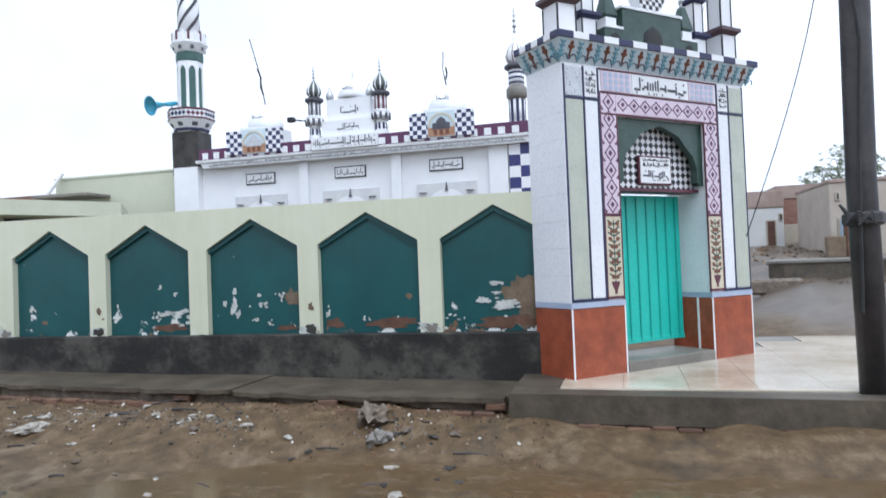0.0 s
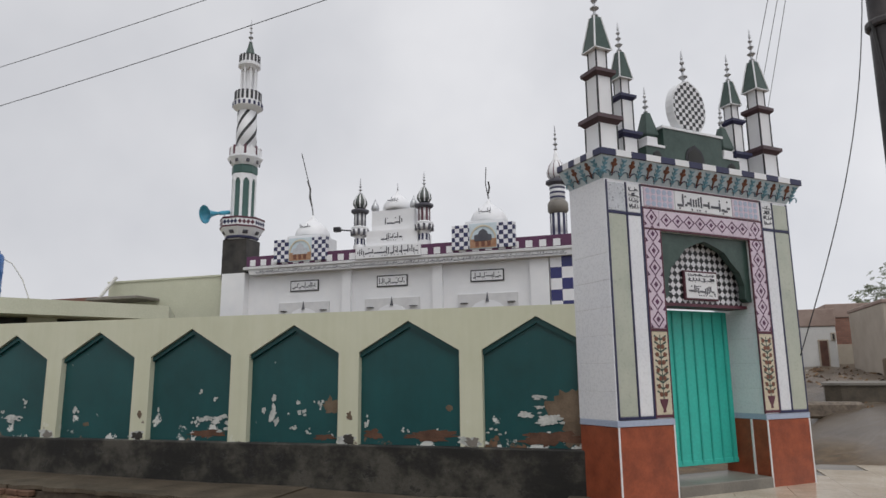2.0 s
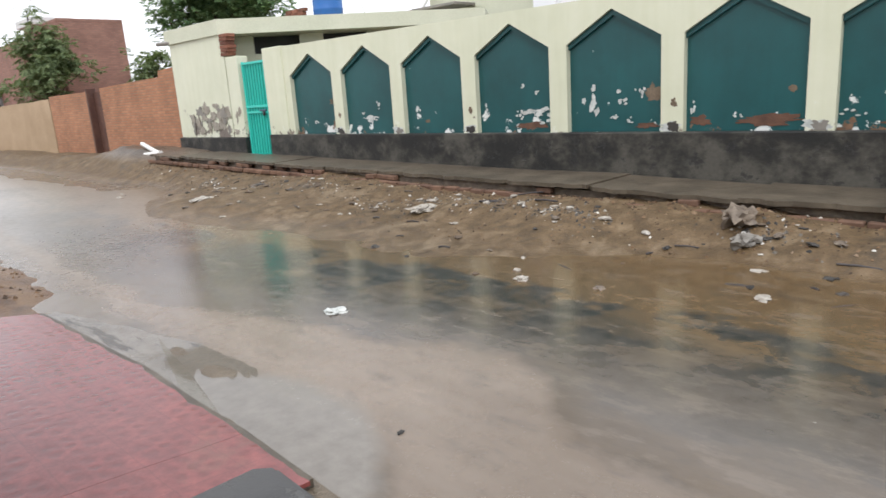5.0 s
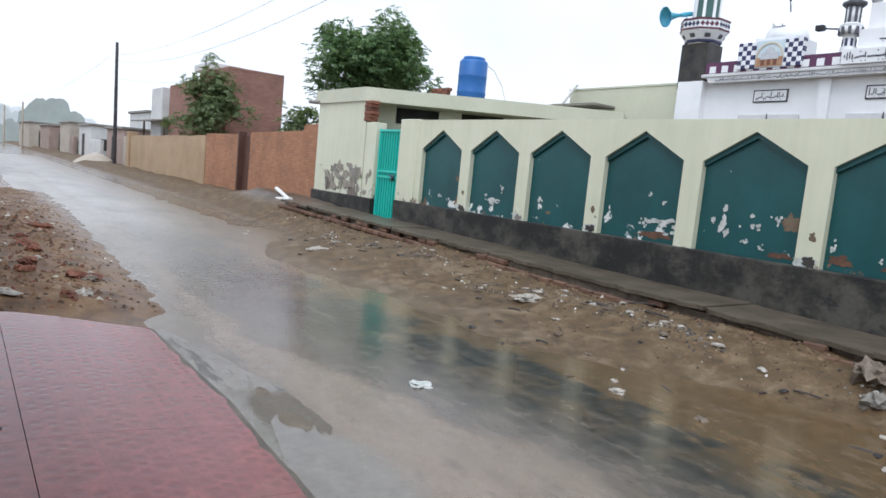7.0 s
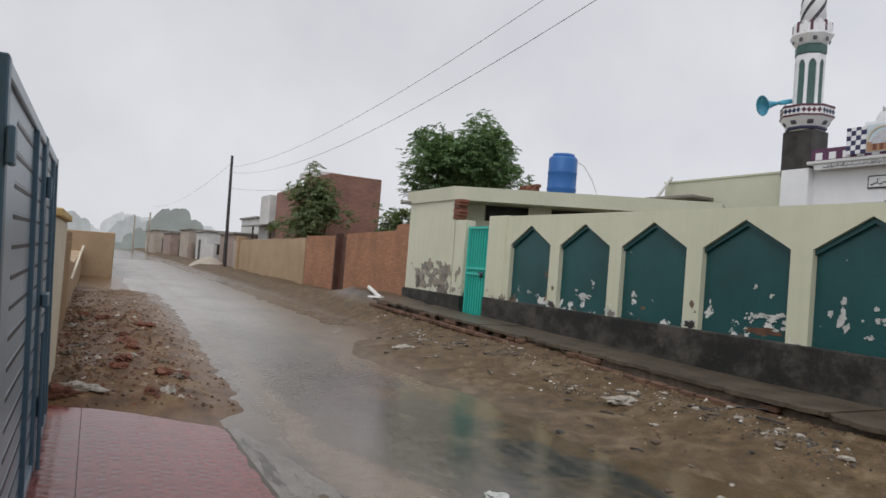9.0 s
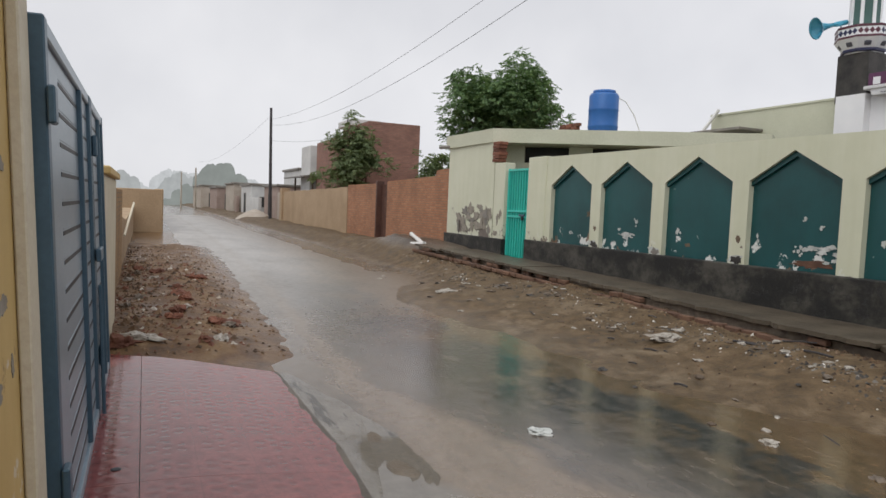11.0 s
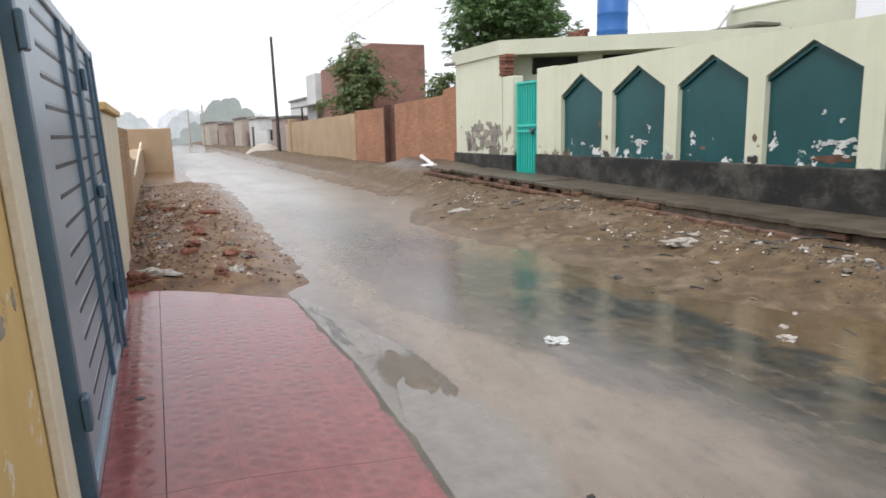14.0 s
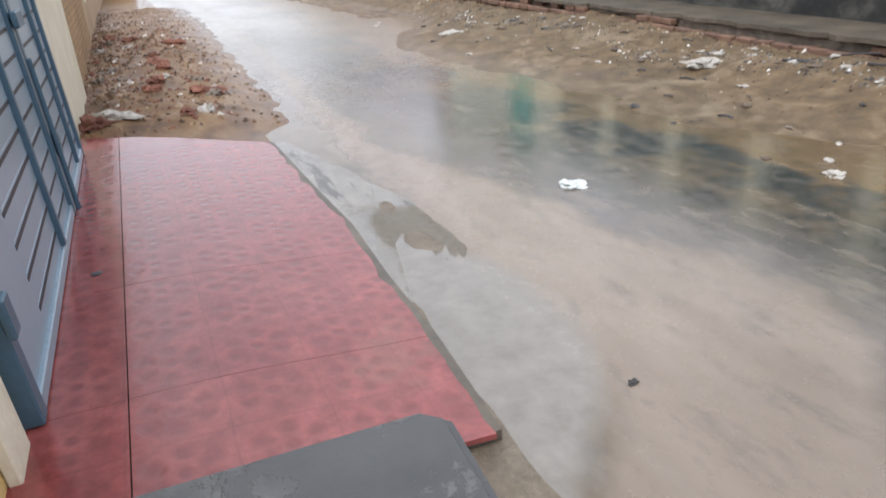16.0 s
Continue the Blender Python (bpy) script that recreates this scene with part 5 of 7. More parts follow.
def dome(c, y, z, r, label, flag):
    d = part("dome", lathe([(r * 1.04, 0), (r * 1.06, r * 0.12), (r * 1.02, r * 0.34), (r * 0.90, r * 0.58), (r * 0.70, r * 0.80), (r * 0.46, r * 0.98), (r * 0.27, r * 1.13), (r * 0.14, r * 1.30), (r * 0.07, r * 1.45)], 28, c, y, z), WHITE, mosque, label, True)
    part("finial", finial(c, y, z + r * 1.42, 0.5), SILVER, d)
    tagged(part("lettering", scrawl(rng, c - 0.16, c + 0.16, z + r * 0.45, z + r * 0.8, y - r * 0.93, bmesh.new()), INK, d), kind="stuff")
    if flag:
        part("flag_pole", tube([(c, y, z + r * 1.4), (c - 0.08 * flag, y, z + r * 1.4 + flag * 0.5), (c - (0.42 if flag > 1 else 0.05), y, z + r * 1.4 + flag)], 0.012, 6), WIRE, d)
        part("tied_cloth", tube([(c - 0.04, y, z + r * 1.4 + 0.3), (c - 0.12, y, z + r * 1.4 + 0.55), (c - 0.11, y, z + r * 1.4 + 0.8), (c - 0.20, y, z + r * 1.4 + 1.05)] if flag > 1 else [(c, y, z + r * 1.4 + 0.2), (c + 0.03, y, z + r * 1.4 + 0.35), (c, y, z + r * 1.4 + 0.5)], 0.024, 6), CEMENT_D, d)


for c, flag in ((-8.31, 1.9), (-3.22, 0.9)):
    for s in (-1, 1):
        part("chequer_panel", box(c + s * 0.58 - 0.225, c + s * 0.58 + 0.225, MY - 0.33, MY - 0.20, 4.86, 5.48, 0.005), CHQ_NAVY, mosque, "navy and white chequered panel")
    pic = part("picture_panel", box(c - 0.355, c + 0.355, MY - 0.31, MY - 0.20, 4.86, 5.50, 0.005), SKYB, mosque, "painted building picture tile")
    part("picture_ground", box(c - 0.335, c + 0.335, MY - 0.317, MY - 0.309, 4.88, 5.10), PICTURE, pic)
    part("picture_building", slab_xz([(c - 0.22, 5.05), (c + 0.22, 5.05), (c + 0.22, 5.20), (c + 0.12, 5.22), (c + 0.10, 5.29), (c, 5.36), (c - 0.10, 5.29), (c - 0.12, 5.22), (c - 0.22, 5.20)], MY - 0.325, MY - 0.316), INK if c > -5 else SILVER, pic)
    arch_line = bmesh.new()
    for k in range(12):
        a0, a1 = math.pi * k / 12, math.pi * (k + 1) / 12
        slab_xz([(c + rr * math.cos(a), 5.10 + rr * 1.05 * math.sin(a)) for rr, a in ((0.30, a0), (0.335, a0), (0.335, a1), (0.30, a1))], MY - 0.327, MY - 0.310, arch_line)
    part("picture_arch", arch_line, PALE, pic)
    for u in (-0.15, 0.0, 0.15):
        part("picture_door", box(c + u - 0.045, c + u + 0.045, MY - 0.324, MY - 0.316, 4.91, 5.04), BROWNP, pic)
    part("dome_drum", box(c - 0.5, c + 0.5, MY - 0.15, MY + 0.85, 4.70, 5.60), WHITE, mosque)
    dome(c, MY + 0.35, 5.60, 0.46, "white dome with a leaning flag pole" if flag > 1 else "white dome with lettering", flag)
block = part("central_block", box(-6.42, -4.98, MY - 0.20, MY + 0.9, 4.75, 5.55), WHITE, mosque, "stepped white central block")
part("upper_block", box(-6.33, -5.12, MY - 0.05, MY + 0.8, 5.55, 6.12), WHITE, block)
part("script_band", box(-6.66, -4.86, MY - 0.34, MY - 0.20, 4.80, 5.12, 0.005), WHITE, block)
lt = scrawl(rng, -6.6, -4.92, 4.84, 5.10, MY - 0.34, bmesh.new())
scrawl(rng, -6.0, -5.4, 5.26, 5.48, MY - 0.20, lt)
scrawl(rng, -5.95, -5.45, 5.68, 5.95, MY - 0.05, lt)
tagged(part("lettering", lt, INK, block), kind="stuff")
part("plaque", box(-6.02, -5.40, MY - 0.048, MY - 0.045, 5.62, 6.0), SILVER, block)
dome(-5.73, MY + 0.30, 6.16, 0.38, "small white central dome", 0)
for s in (-1, 1):
    part("corner_bud", lathe([(0.07, 0), (0.11, 0.07), (0.10, 0.16), (0.04, 0.26), (0.008, 0.36)], 12, -5.725 + s * 0.55, MY + 0.05, 6.12), SILVER, block, "", True)


def fluted(c, y, z, r0, r1, h, stripe, n, owner, name="striped_shaft"):
    """A round shaft with raised painted stripes down it."""
    sh = part(name, lathe([(r0, 0), (r1, h)], 24, c, y, z), WHITE, owner, "", True)
    for k in range(n):
        a = 2 * math.pi * k / n
        wv = 0.5 * math.pi * r0 / n
        m = Matrix.Translation((c, y, z)) @ Matrix.Rotation(a, 4, 'Z')
        part("stripe", box(min(r0, r1) - 0.05, max(r0, r1) + 0.008, -wv, wv, 0.0, h, 0, None, m), stripe, sh)
    return sh


def bulb_ribs(profile, c, y, z, n, mat, owner, width=0.10):
    """Raised painted ribs that follow a bulb's outline from foot to tip."""
    for k in range(n):
        a = 2 * math.pi * (k + 0.5) / n
        bm = bmesh.new()
        prev = None
        for r, h in profile:
            ring = [bm.verts.new((c + rr * math.cos(a + da), y + rr * math.sin(a + da), z + h)) for rr, da in ((r + 0.008, -width), (r + 0.008, width), (r - 0.02, width), (r - 0.02, -width))]
            if prev:
                for j in range(4):
                    bm.faces.new((prev[j], prev[(j + 1) % 4], ring[(j + 1) % 4], ring[j]))
            prev = ring
        part("rib", bm, mat, owner)


CAP = [(0.13, 0), (0.19, 0.09), (0.18, 0.20), (0.11, 0.32), (0.04, 0.42)]
for c in (-6.65, -4.83):
    turret = part("turret", lathe([(0.17, 0), (0.17, 0.20), (0.13, 0.22), (0.13, 0.48), (0.21, 0.56), (0.23, 0.68), (0.16, 0.72)], 16, c, MY - 0.1, 5.0), WHITE, mosque, "slim striped turret with an onion cap")
    fluted(c, MY - 0.1, 5.08, 0.135, 0.135, 0.30, NAVY, 8, turret)
    fluted(c, MY - 0.1, 5.70, 0.15, 0.15, 0.36, MAROON if c > -5 else INK, 8, turret)
    part("ring", lathe([(0.18, 0), (0.24, 0.05), (0.24, 0.10), (0.16, 0.13)], 16, c, MY - 0.1, 6.06), INK, turret)
    fluted(c, MY - 0.1, 5.47, 0.20, 0.24, 0.15, INK, 10, turret)
    onion = part("onion", lathe(CAP, 16, c, MY - 0.1, 6.22), ONION, turret, "", True)
    bulb_ribs(CAP, c, MY - 0.1, 6.22, 8, WHITE, onion)
    part("finial", finial(c, MY - 0.1, 6.62, 0.85), SILVER, turret)
cam_arm = part("lamp_arm", tube([(-6.85, MY - 0.1, 5.62), (-7.15, MY - 0.3, 5.63)], 0.02, 6), BLACK, mosque)
part("lamp_head", box(-7.28, -7.10, MY - 0.42, MY - 0.28, 5.57, 5.69, 0.01), BLACK, cam_arm)

end_turret = part("end_turret", lathe([(0.30, 0), (0.30, 0.5), (0.20, 0.52)], 20, -1.40, MY + 0.05, 4.60), WHITE, mosque, "striped end turret with an onion dome")
fluted(-1.40, MY + 0.05, 5.10, 0.24, 0.24, 0.55, NAVY, 9, end_turret)
part("urn", lathe([(0.22, 0), (0.31, 0.08), (0.31, 0.26), (0.24, 0.34)], 18, -1.40, MY + 0.05, 5.65), CEMENT, end_turret, "grey fluted ring", True)
zig = part("banded_shaft", lathe([(0.23, 0), (0.23, 0.42)], 20, -1.40, MY + 0.05, 5.98), WHITE, end_turret, "", True)
for k in range(3):
    part("band", lathe([(0.235, 0), (0.235, 0.05)], 20, -1.40, MY + 0.05, 6.03 + 0.12 * k), NAVY, zig)
part("ring", lathe([(0.22, 0), (0.34, 0.07), (0.34, 0.12), (0.24, 0.17)], 20, -1.40, MY + 0.05, 6.36), INK, end_turret)
BULB = [(0.18, 0), (0.27, 0.10), (0.29, 0.22), (0.22, 0.38), (0.10, 0.50), (0.07, 0.62), (0.02, 0.82)]
bulb = part("onion", lathe(BULB, 20, -1.40, MY + 0.05, 6.52), WHITE, end_turret, "white onion dome", True)
bulb_ribs(BULB[:5], -1.40, MY + 0.05, 6.52, 9, MAROON, bulb, 0.045)
part("finial", finial(-1.40, MY + 0.05, 7.28, 1.3), SILVER, end_turret)

for ob in [end_turret] + end_turret.children_recursive:
    for vert in ob.data.vertices:
        vert.co.x = -1.40 + 0.82 * (vert.co.x + 1.40)
        vert.co.y = MY + 0.05 + 0.82 * (vert.co.y - MY - 0.05)

# tall minaret at the far corner of the roof
mx, my = -10.52, MY + 0.2
minaret = thing("minaret", pose(mx, my, 0) @ Matrix.Diagonal((0.83, 0.83, 1, 1)), "tall ringed minaret in white, green and black", "minaret")
part("shaft_base", box(-0.48, 0.48, -0.40, 0.40, 4.5, 5.66, 0.01), CEMENT_D, minaret, "bare dark cement base")


def octo(name, prof, mat, label=""):
    return part(name, lathe(prof, 8, 0, 0, 0, None, math.pi / 8), mat, minaret, label)


gallery = octo("gallery", [(0.50, 5.66), (0.55, 5.74), (0.74, 5.96), (0.76, 6.0), (0.76, 6.26), (0.70, 6.27)], WHITE, "white balcony with a diaper band")
for f in range(8):
    m = Matrix.Rotation(math.pi / 4 * f, 4, 'Z')
    r = 0.76 * math.cos(math.pi / 8)
    part("rail_band", box(r - 0.02, r + 0.012, -0.29, 0.29, 6.22, 6.275, 0, None, m), MAROON, gallery)
    part("rail_band", box(r - 0.02, r + 0.012, -0.29, 0.29, 5.985, 6.03, 0, None, m), MAROON, gallery)
    for k in range(4):
        m2 = m @ Matrix.Translation((r + 0.004, -0.21 + 0.14 * k, 6.125)) @ Matrix.Rotation(math.pi / 4, 4, 'X')
        part("diaper", box(-0.01, 0.004, -0.05, 0.05, -0.05, 0.05, 0, None, m2), MAROON if f % 2 else NAVY, gallery)
    m3 = m @ Matrix.Translation((0.60, 0, 5.86)) @ Matrix.Rotation(radians(43), 4, 'Y')
    part("bracket_arch", box(-0.01, 0.03, -0.09, 0.09, -0.07, 0.06, 0.02, None, m3), INK, gallery)
part("gallery_base_ring", lathe([(0.56, 5.68), (0.585, 5.70), (0.585, 5.74), (0.56, 5.76)], 8, 0, 0, 0, None, math.pi / 8), NAVY, gallery)
shaft = octo("green_shaft", [(0.40, 6.27), (0.39, 7.72)], MGREEN, "green panelled octagonal shaft")
for f in range(8):
    m = Matrix.Rotation(math.pi / 4 * f + math.pi / 8, 4, 'Z')
    part("white_rib", box(0.355, 0.42, -0.045, 0.045, 6.27, 7.50, 0.004, None, m), WHITE, shaft)
    m = Matrix.Rotation(math.pi / 4 * f, 4, 'Z')
    r = 0.40 * math.cos(math.pi / 8)
    ar = slab_xz([(-0.16, 7.36), (-0.11, 7.36), (-0.06, 7.46), (0, 7.50), (0.06, 7.46), (0.11, 7.36), (0.16, 7.36), (0.16, 7.62), (-0.16, 7.62)], -0.02, 0.02, None, m @ Matrix.Translation((r + 0.005, 0, 0)) @ Matrix.Rotation(math.pi / 2, 4, 'Z'))
    part("arch_head", ar, WHITE, shaft)
part("ring_green", lathe([(0.43, 7.62), (0.45, 7.66), (0.45, 7.85), (0.42, 7.88)], 8, 0, 0, 0, None, math.pi / 8), MGREEN, shaft)
ring1 = octo("ring_gallery", [(0.44, 7.88), (0.48, 7.92), (0.62, 8.10), (0.62, 8.14), (0.56, 8.16), (0.56, 8.38), (0.50, 8.38)], WHITE, "flared white ring with crenels")
for f in range(8):
    m = Matrix.Rotation(math.pi / 4 * f, 4, 'Z')
    part("bracket_arch", box(0.49, 0.525, -0.06, 0.06, 7.93, 8.06, 0.02, None, m @ Matrix.Translation((0.0, 0, 0))), INK, ring1)
    for s in (-1, 1):
        part("crenel", box(0.46, 0.535, s * 0.11 - 0.04, s * 0.11 + 0.04, 8.18, 8.45, 0.01, None, m), MAROON if s < 0 else WHITE, ring1)
spiral = part("spiral_shaft", lathe([(0.36, 8.36), (0.33, 9.60)], 24), WHITE, minaret, "white shaft with black spiral bands", True)
for k in range(5):
    bm = bmesh.new()
    prev = None
    for s in range(25):
        a = 2 * math.pi * k / 5 + s / 24 * math.pi * 0.95
        z = 8.36 + 1.24 * s / 24
        r = 0.36 - 0.03 * s / 24 + 0.008
        ring = [bm.verts.new((rr * math.cos(a + da), rr * math.sin(a + da), z)) for rr, da in ((r, -0.17), (r, 0.17), (r - 0.05, 0.17), (r - 0.05, -0.17))]
        if prev:
            for j in range(4):
                bm.faces.new((prev[j], prev[(j + 1) % 4], ring[(j + 1) % 4], ring[j]))
        prev = ring
    part("spiral_band", bm, BLACK, spiral)
ring2 = part("upper_gallery", lathe([(0.34, 9.58), (0.52, 9.70), (0.52, 9.84), (0.46, 9.86), (0.46, 10.15), (0.30, 10.16)], 20), WHITE, minaret, "upper gallery with black battens")
for k in range(18):
    m = Matrix.Rotation(2 * math.pi * k / 18, 4, 'Z')
    part("batten", box(0.40, 0.475, -0.042, 0.042, 9.90, 10.18, 0.005, None, m), BLACK, ring2)
    m = Matrix.Rotation(2 * math.pi * (k + 0.5) / 18, 4, 'Z')
    part("chequer_block", box(0.45, 0.532, -0.045, 0.045, 9.71, 9.83, 0.003, None, m), NAVY, ring2)
lantern = part("lantern", lathe([(0.12, 10.14), (0.12, 10.95)], 12), WHITE, minaret, "open lantern with slim columns")
for k in range(8):
    a = 2 * math.pi * k / 8
    part("column", lathe([(0.035, 10.14), (0.03, 10.95)], 8, 0.27 * math.cos(a), 0.27 * math.sin(a), 0), WHITE, lantern)
crown = part("crown_ring", lathe([(0.28, 10.93), (0.40, 11.02), (0.40, 11.10), (0.36, 11.12), (0.36, 11.34), (0.20, 11.36)], 16), WHITE, minaret)
for k in range(16):
    m = Matrix.Rotation(2 * math.pi * k / 16, 4, 'Z')
    part("batten", box(0.30, 0.375, -0.035, 0.035, 11.14, 11.37, 0.004, None, m), BLACK, crown)
part("cone", lathe([(0.20, 11.34), (0.17, 11.46), (0.09, 11.72), (0.05, 11.86)], 12), DGREEN, minaret)
part("finial", finial(0, 0, 11.80, 1.55), SILVER, minaret)
horn = thing("loudspeaker", pose(mx - 0.42, my - 0.55, 6.40, 0, 0, 55) @ Matrix.Scale(0.88, 4), "blue horn loudspeaker on the minaret balcony", "loudspeaker")
m = Matrix.Rotation(radians(-105), 4, 'Y') @ Matrix.Rotation(radians(15), 4, 'X')
for nm, prof, mat in (("bell", [(0.05, 0), (0.07, 0.15), (0.12, 0.32), (0.22, 0.46), (0.30, 0.52), (0.27, 0.50), (0.10, 0.34), (0.04, 0.2)], HORN), ("driver", [(0.05, -0.42), (0.07, -0.40), (0.07, -0.1), (0.05, 0.0)], HORN)):
    bm = lathe(prof, 22)
    bmesh.ops.transform(bm, matrix=m, verts=bm.verts)
    part(nm, bm, mat, horn, "", True)
part("bracket", tube([(0.15, 0.0, 0.02), (0.30, 0.2, -0.05), (0.42, 0.30, -0.12)], 0.02, 6), STEEL_D, horn)

# cream side hall behind the wall, beside the minaret
hall = thing("side_hall", pose(0, 0, 0), "plain cream flat-roofed hall joined to the mosque", "building")
part("wall", box(-15.0, -10.84, MY + 0.02, MY + 7, 0.2, 4.64), CREAM_PLAIN, hall)
part("coping", box(-15.03, -10.84, MY - 0.01, MY + 0.3, 4.64, 4.69), CREAM_PLAIN, hall)
part("awning", box(-14.9, -13.1, MY - 0.9, MY + 0.02, 4.02, 4.10, 0.01), CEMENT, hall, "thin cement rain hood")
part("rain_pipe", tube([(-14.6, MY - 0.12, 4.8), (-14.75, MY - 0.2, 4.55), (-15.15, MY - 0.5, 3.8)], 0.05, 8), PIPE_W, hall)
shed = thing("brick_shed", pose(0, 0, 0), "low dark brick roof edge behind the hall", "building")
part("wall", box(-24.0, -15.1, MY + 2.4, MY + 6, 0.2, 4.62), BRICK_F, shed)


# ---- corner house with the small turquoise door ----
house = thing("corner_house", pose(0, 0, 0), "low cream house with a flat roof and flaking paint", "house")
part("front_wall", box(-15.85, -13.30, 8.06, 8.30, 0.90, 3.12), CREAM_HOUSE, house, "cream wall with flaking patches")
part("front_plinth", box(-15.9, -13.25, 8.0, 8.30, 0.10, 0.895, 0.01), PLINTH, house)
part("side_wall", box(-15.85, -15.6, 8.3, 13.5, 0.2, 3.12), CREAM_HOUSE, house)
EAVE_A, EAVE_B = (-13.38, 8.02), (-9.95, 13.0)
part("roof", slab_xy([(-15.95, 8.0), EAVE_A, EAVE_B, (-11.6, 15.2), (-15.95, 15.2)], 3.12, 3.44), CREAM_PLAIN, house, "cream flat roof slab")
ex, ey = Vector((EAVE_B[0] - EAVE_A[0], EAVE_B[1] - EAVE_A[1])).normalized()
back = (-ey, ex)
E0 = (EAVE_A[0] + back[0] * 0.75, EAVE_A[1] + back[1] * 0.75)
turn_house = Matrix.Translation((E0[0], E0[1], 0)) @ Matrix.Rotation(math.atan2(ey, ex), 4, 'Z')
# Wall behind the piers is coloured near-black for the veranda's shade.
part("veranda_wall", box(-0.4, 5.6, 0.30, 0.45, 0.2, 3.12, 0, None, turn_house), DARK, house, "near-black veranda wall, shade put into its colour")
for u in (0.15, 1.75, 3.35, 4.95):
    part("pier", box(u, u + 0.55, -0.05, 0.28, 0.2, 3.12, 0, None, turn_house), CREAM_PLAIN, house)
part("sill", box(-0.2, 5.6, -0.02, 0.25, 0.2, 2.72, 0, None, turn_house), CREAM_PLAIN, house)
part("eave_spout", tube([(-15.7, 8.05, 3.16), (-16.15, 7.9, 3.16)], 0.045, 8), CEMENT, house)
for k in range(6):
    b = part("brick", box(-13.40 + 0.02 * (k % 2), -13.12 + 0.03 * (k % 3), 8.04, 8.26, 2.66 + 0.078 * k, 2.73 + 0.078 * k, 0.006), RED_BRICK, house)
for k in range(9):
    part("brick", box(-13.6 + 0.24 * (k % 3) + 0.02 * k, -13.38 + 0.24 * (k % 3) + 0.02 * k, 9.9, 10.02, 3.44 + 0.08 * (k // 3), 3.515 + 0.08 * (k // 3), 0.006), RED_BRICK, house)
part("door_post", box(-13.20, -12.72, 8.02, 8.28, 0.90, 2.62, 0.01), CREAM_HOUSE, house)
part("door_post_plinth", box(-13.24, -12.70, 7.98, 8.28, 0.2, 0.895, 0.01), PLINTH, house)

peel = random.Random(31)
for k in range(46):
    px, pz = -13.45 - 1.75 * peel.random() ** 1.25, 1.02 + 0.62 * peel.random()
    if pz > 1.72 - 0.35 * abs(px + 14.1):
        continue
    flake(px, pz, peel.uniform(0.06, 0.34), peel.uniform(0.05, 0.26), k + 40.3, peel.choice((BARE, BARE, CEMENT)), house, 8.056 - 0.0005 * k, "bare_patch")
for px, pz, pw, ph in ((-12.98, 1.35, 0.10, 0.20), (-12.86, 1.46, 0.14, 0.14), (-13.08, 1.02, 0.22, 0.10)):
    flake(px, pz, pw, ph, px * 3, BARE, house, 8.013, "bare_patch")

small_door = thing("door_1", pose(-12.16, 8.10, 0.42), "turquoise barred steel door, shut", "door", kind="structure")
part("door_sheet", box(-0.53, 0.45, 0.03, 0.05, 0.06, 2.04), TURQ, small_door)
for u in (-0.53, 0.41):
    part("stile", box(u, u + 0.05, -0.01, 0.05, 0.03, 2.06, 0.004), TURQ, small_door)
for z in (0.03, 0.98, 1.10, 2.0):
    part("rail", box(-0.53, 0.46, -0.008, 0.04, z, z + 0.05, 0.004), TURQ, small_door)
for k in range(8):
    u = -0.43 + 0.105 * k
    part("bar", box(u, u + 0.028, 0.0, 0.035, 0.06, 2.02, 0.003), TURQ_D, small_door)
lock = part("latch", box(0.05, 0.28, -0.04, -0.006, 1.02, 1.06, 0.004), STEEL_D, small_door)
part("padlock", box(0.16, 0.23, -0.05, -0.01, 0.93, 1.02, 0.01), BLACK, lock)
part("door_step", box(-0.56, 0.5, -0.12, 0.2, -0.35, 0.02, 0.01), CEMENT_WET, small_door)

tank = thing("water_tank", pose(-14.58, 12.0, 3.50), "blue ribbed plastic water tank on the roof", "water tank")
part("body", lathe([(0.385, 0.0), (0.395, 0.02), (0.395, 0.38), (0.405, 0.40), (0.405, 0.44), (0.395, 0.46), (0.395, 0.82), (0.405, 0.84), (0.405, 0.88), (0.395, 0.90), (0.395, 1.24), (0.36, 1.30)], 28), TANK_B, tank, "", True)
part("lid", lathe([(0.30, 1.295), (0.31, 1.33), (0.30, 1.385), (0.05, 1.40)], 22), TANK_B, tank, "", True)
part("stand", box(-0.5, 0.5, -0.5, 0.5, -0.06, 0.0), CEMENT, tank)
part("hose", tube([(0.15, 0.36, 1.22), (0.26, 0.52, 1.12), (0.38, 0.74, 0.75), (0.46, 0.90, 0.3), (0.48, 0.95, -0.05)], 0.016, 6), PIPE_W, tank)

# ---- brick and mud walls down the lane ----
brick_wall = thing("wall_brick", pose(0, 0, 0), "rough red-brown brick compound wall", "wall", kind="structure")
part("wall_run", slab_xz([(-21.45, -0.1), (-15.86, -0.1), (-15.86, 2.66), (-17.2, 2.60), (-17.25, 2.44), (-19.0, 2.42), (-21.45, 2.36)], 8.28, 8.52), BRICK_W, brick_wall)
part("wall_run", box(-26.2, -22.5, 8.24, 8.52, -0.1, 2.30, 0.01), BRICK_W, brick_wall)
part("gate_leaf", box(-22.48, -21.47, 8.42, 8.46, 0.05, 2.28), RUST, brick_wall, "rusty brown sheet gate")
part("gate_post", box(-22.52, -22.40, 8.22, 8.5, -0.1, 2.40, 0.01), RUST, brick_wall)
mud_wall = thing("wall_mud", pose(0, 0, 0), "smooth ochre mud-plastered compound wall", "wall", kind="structure")
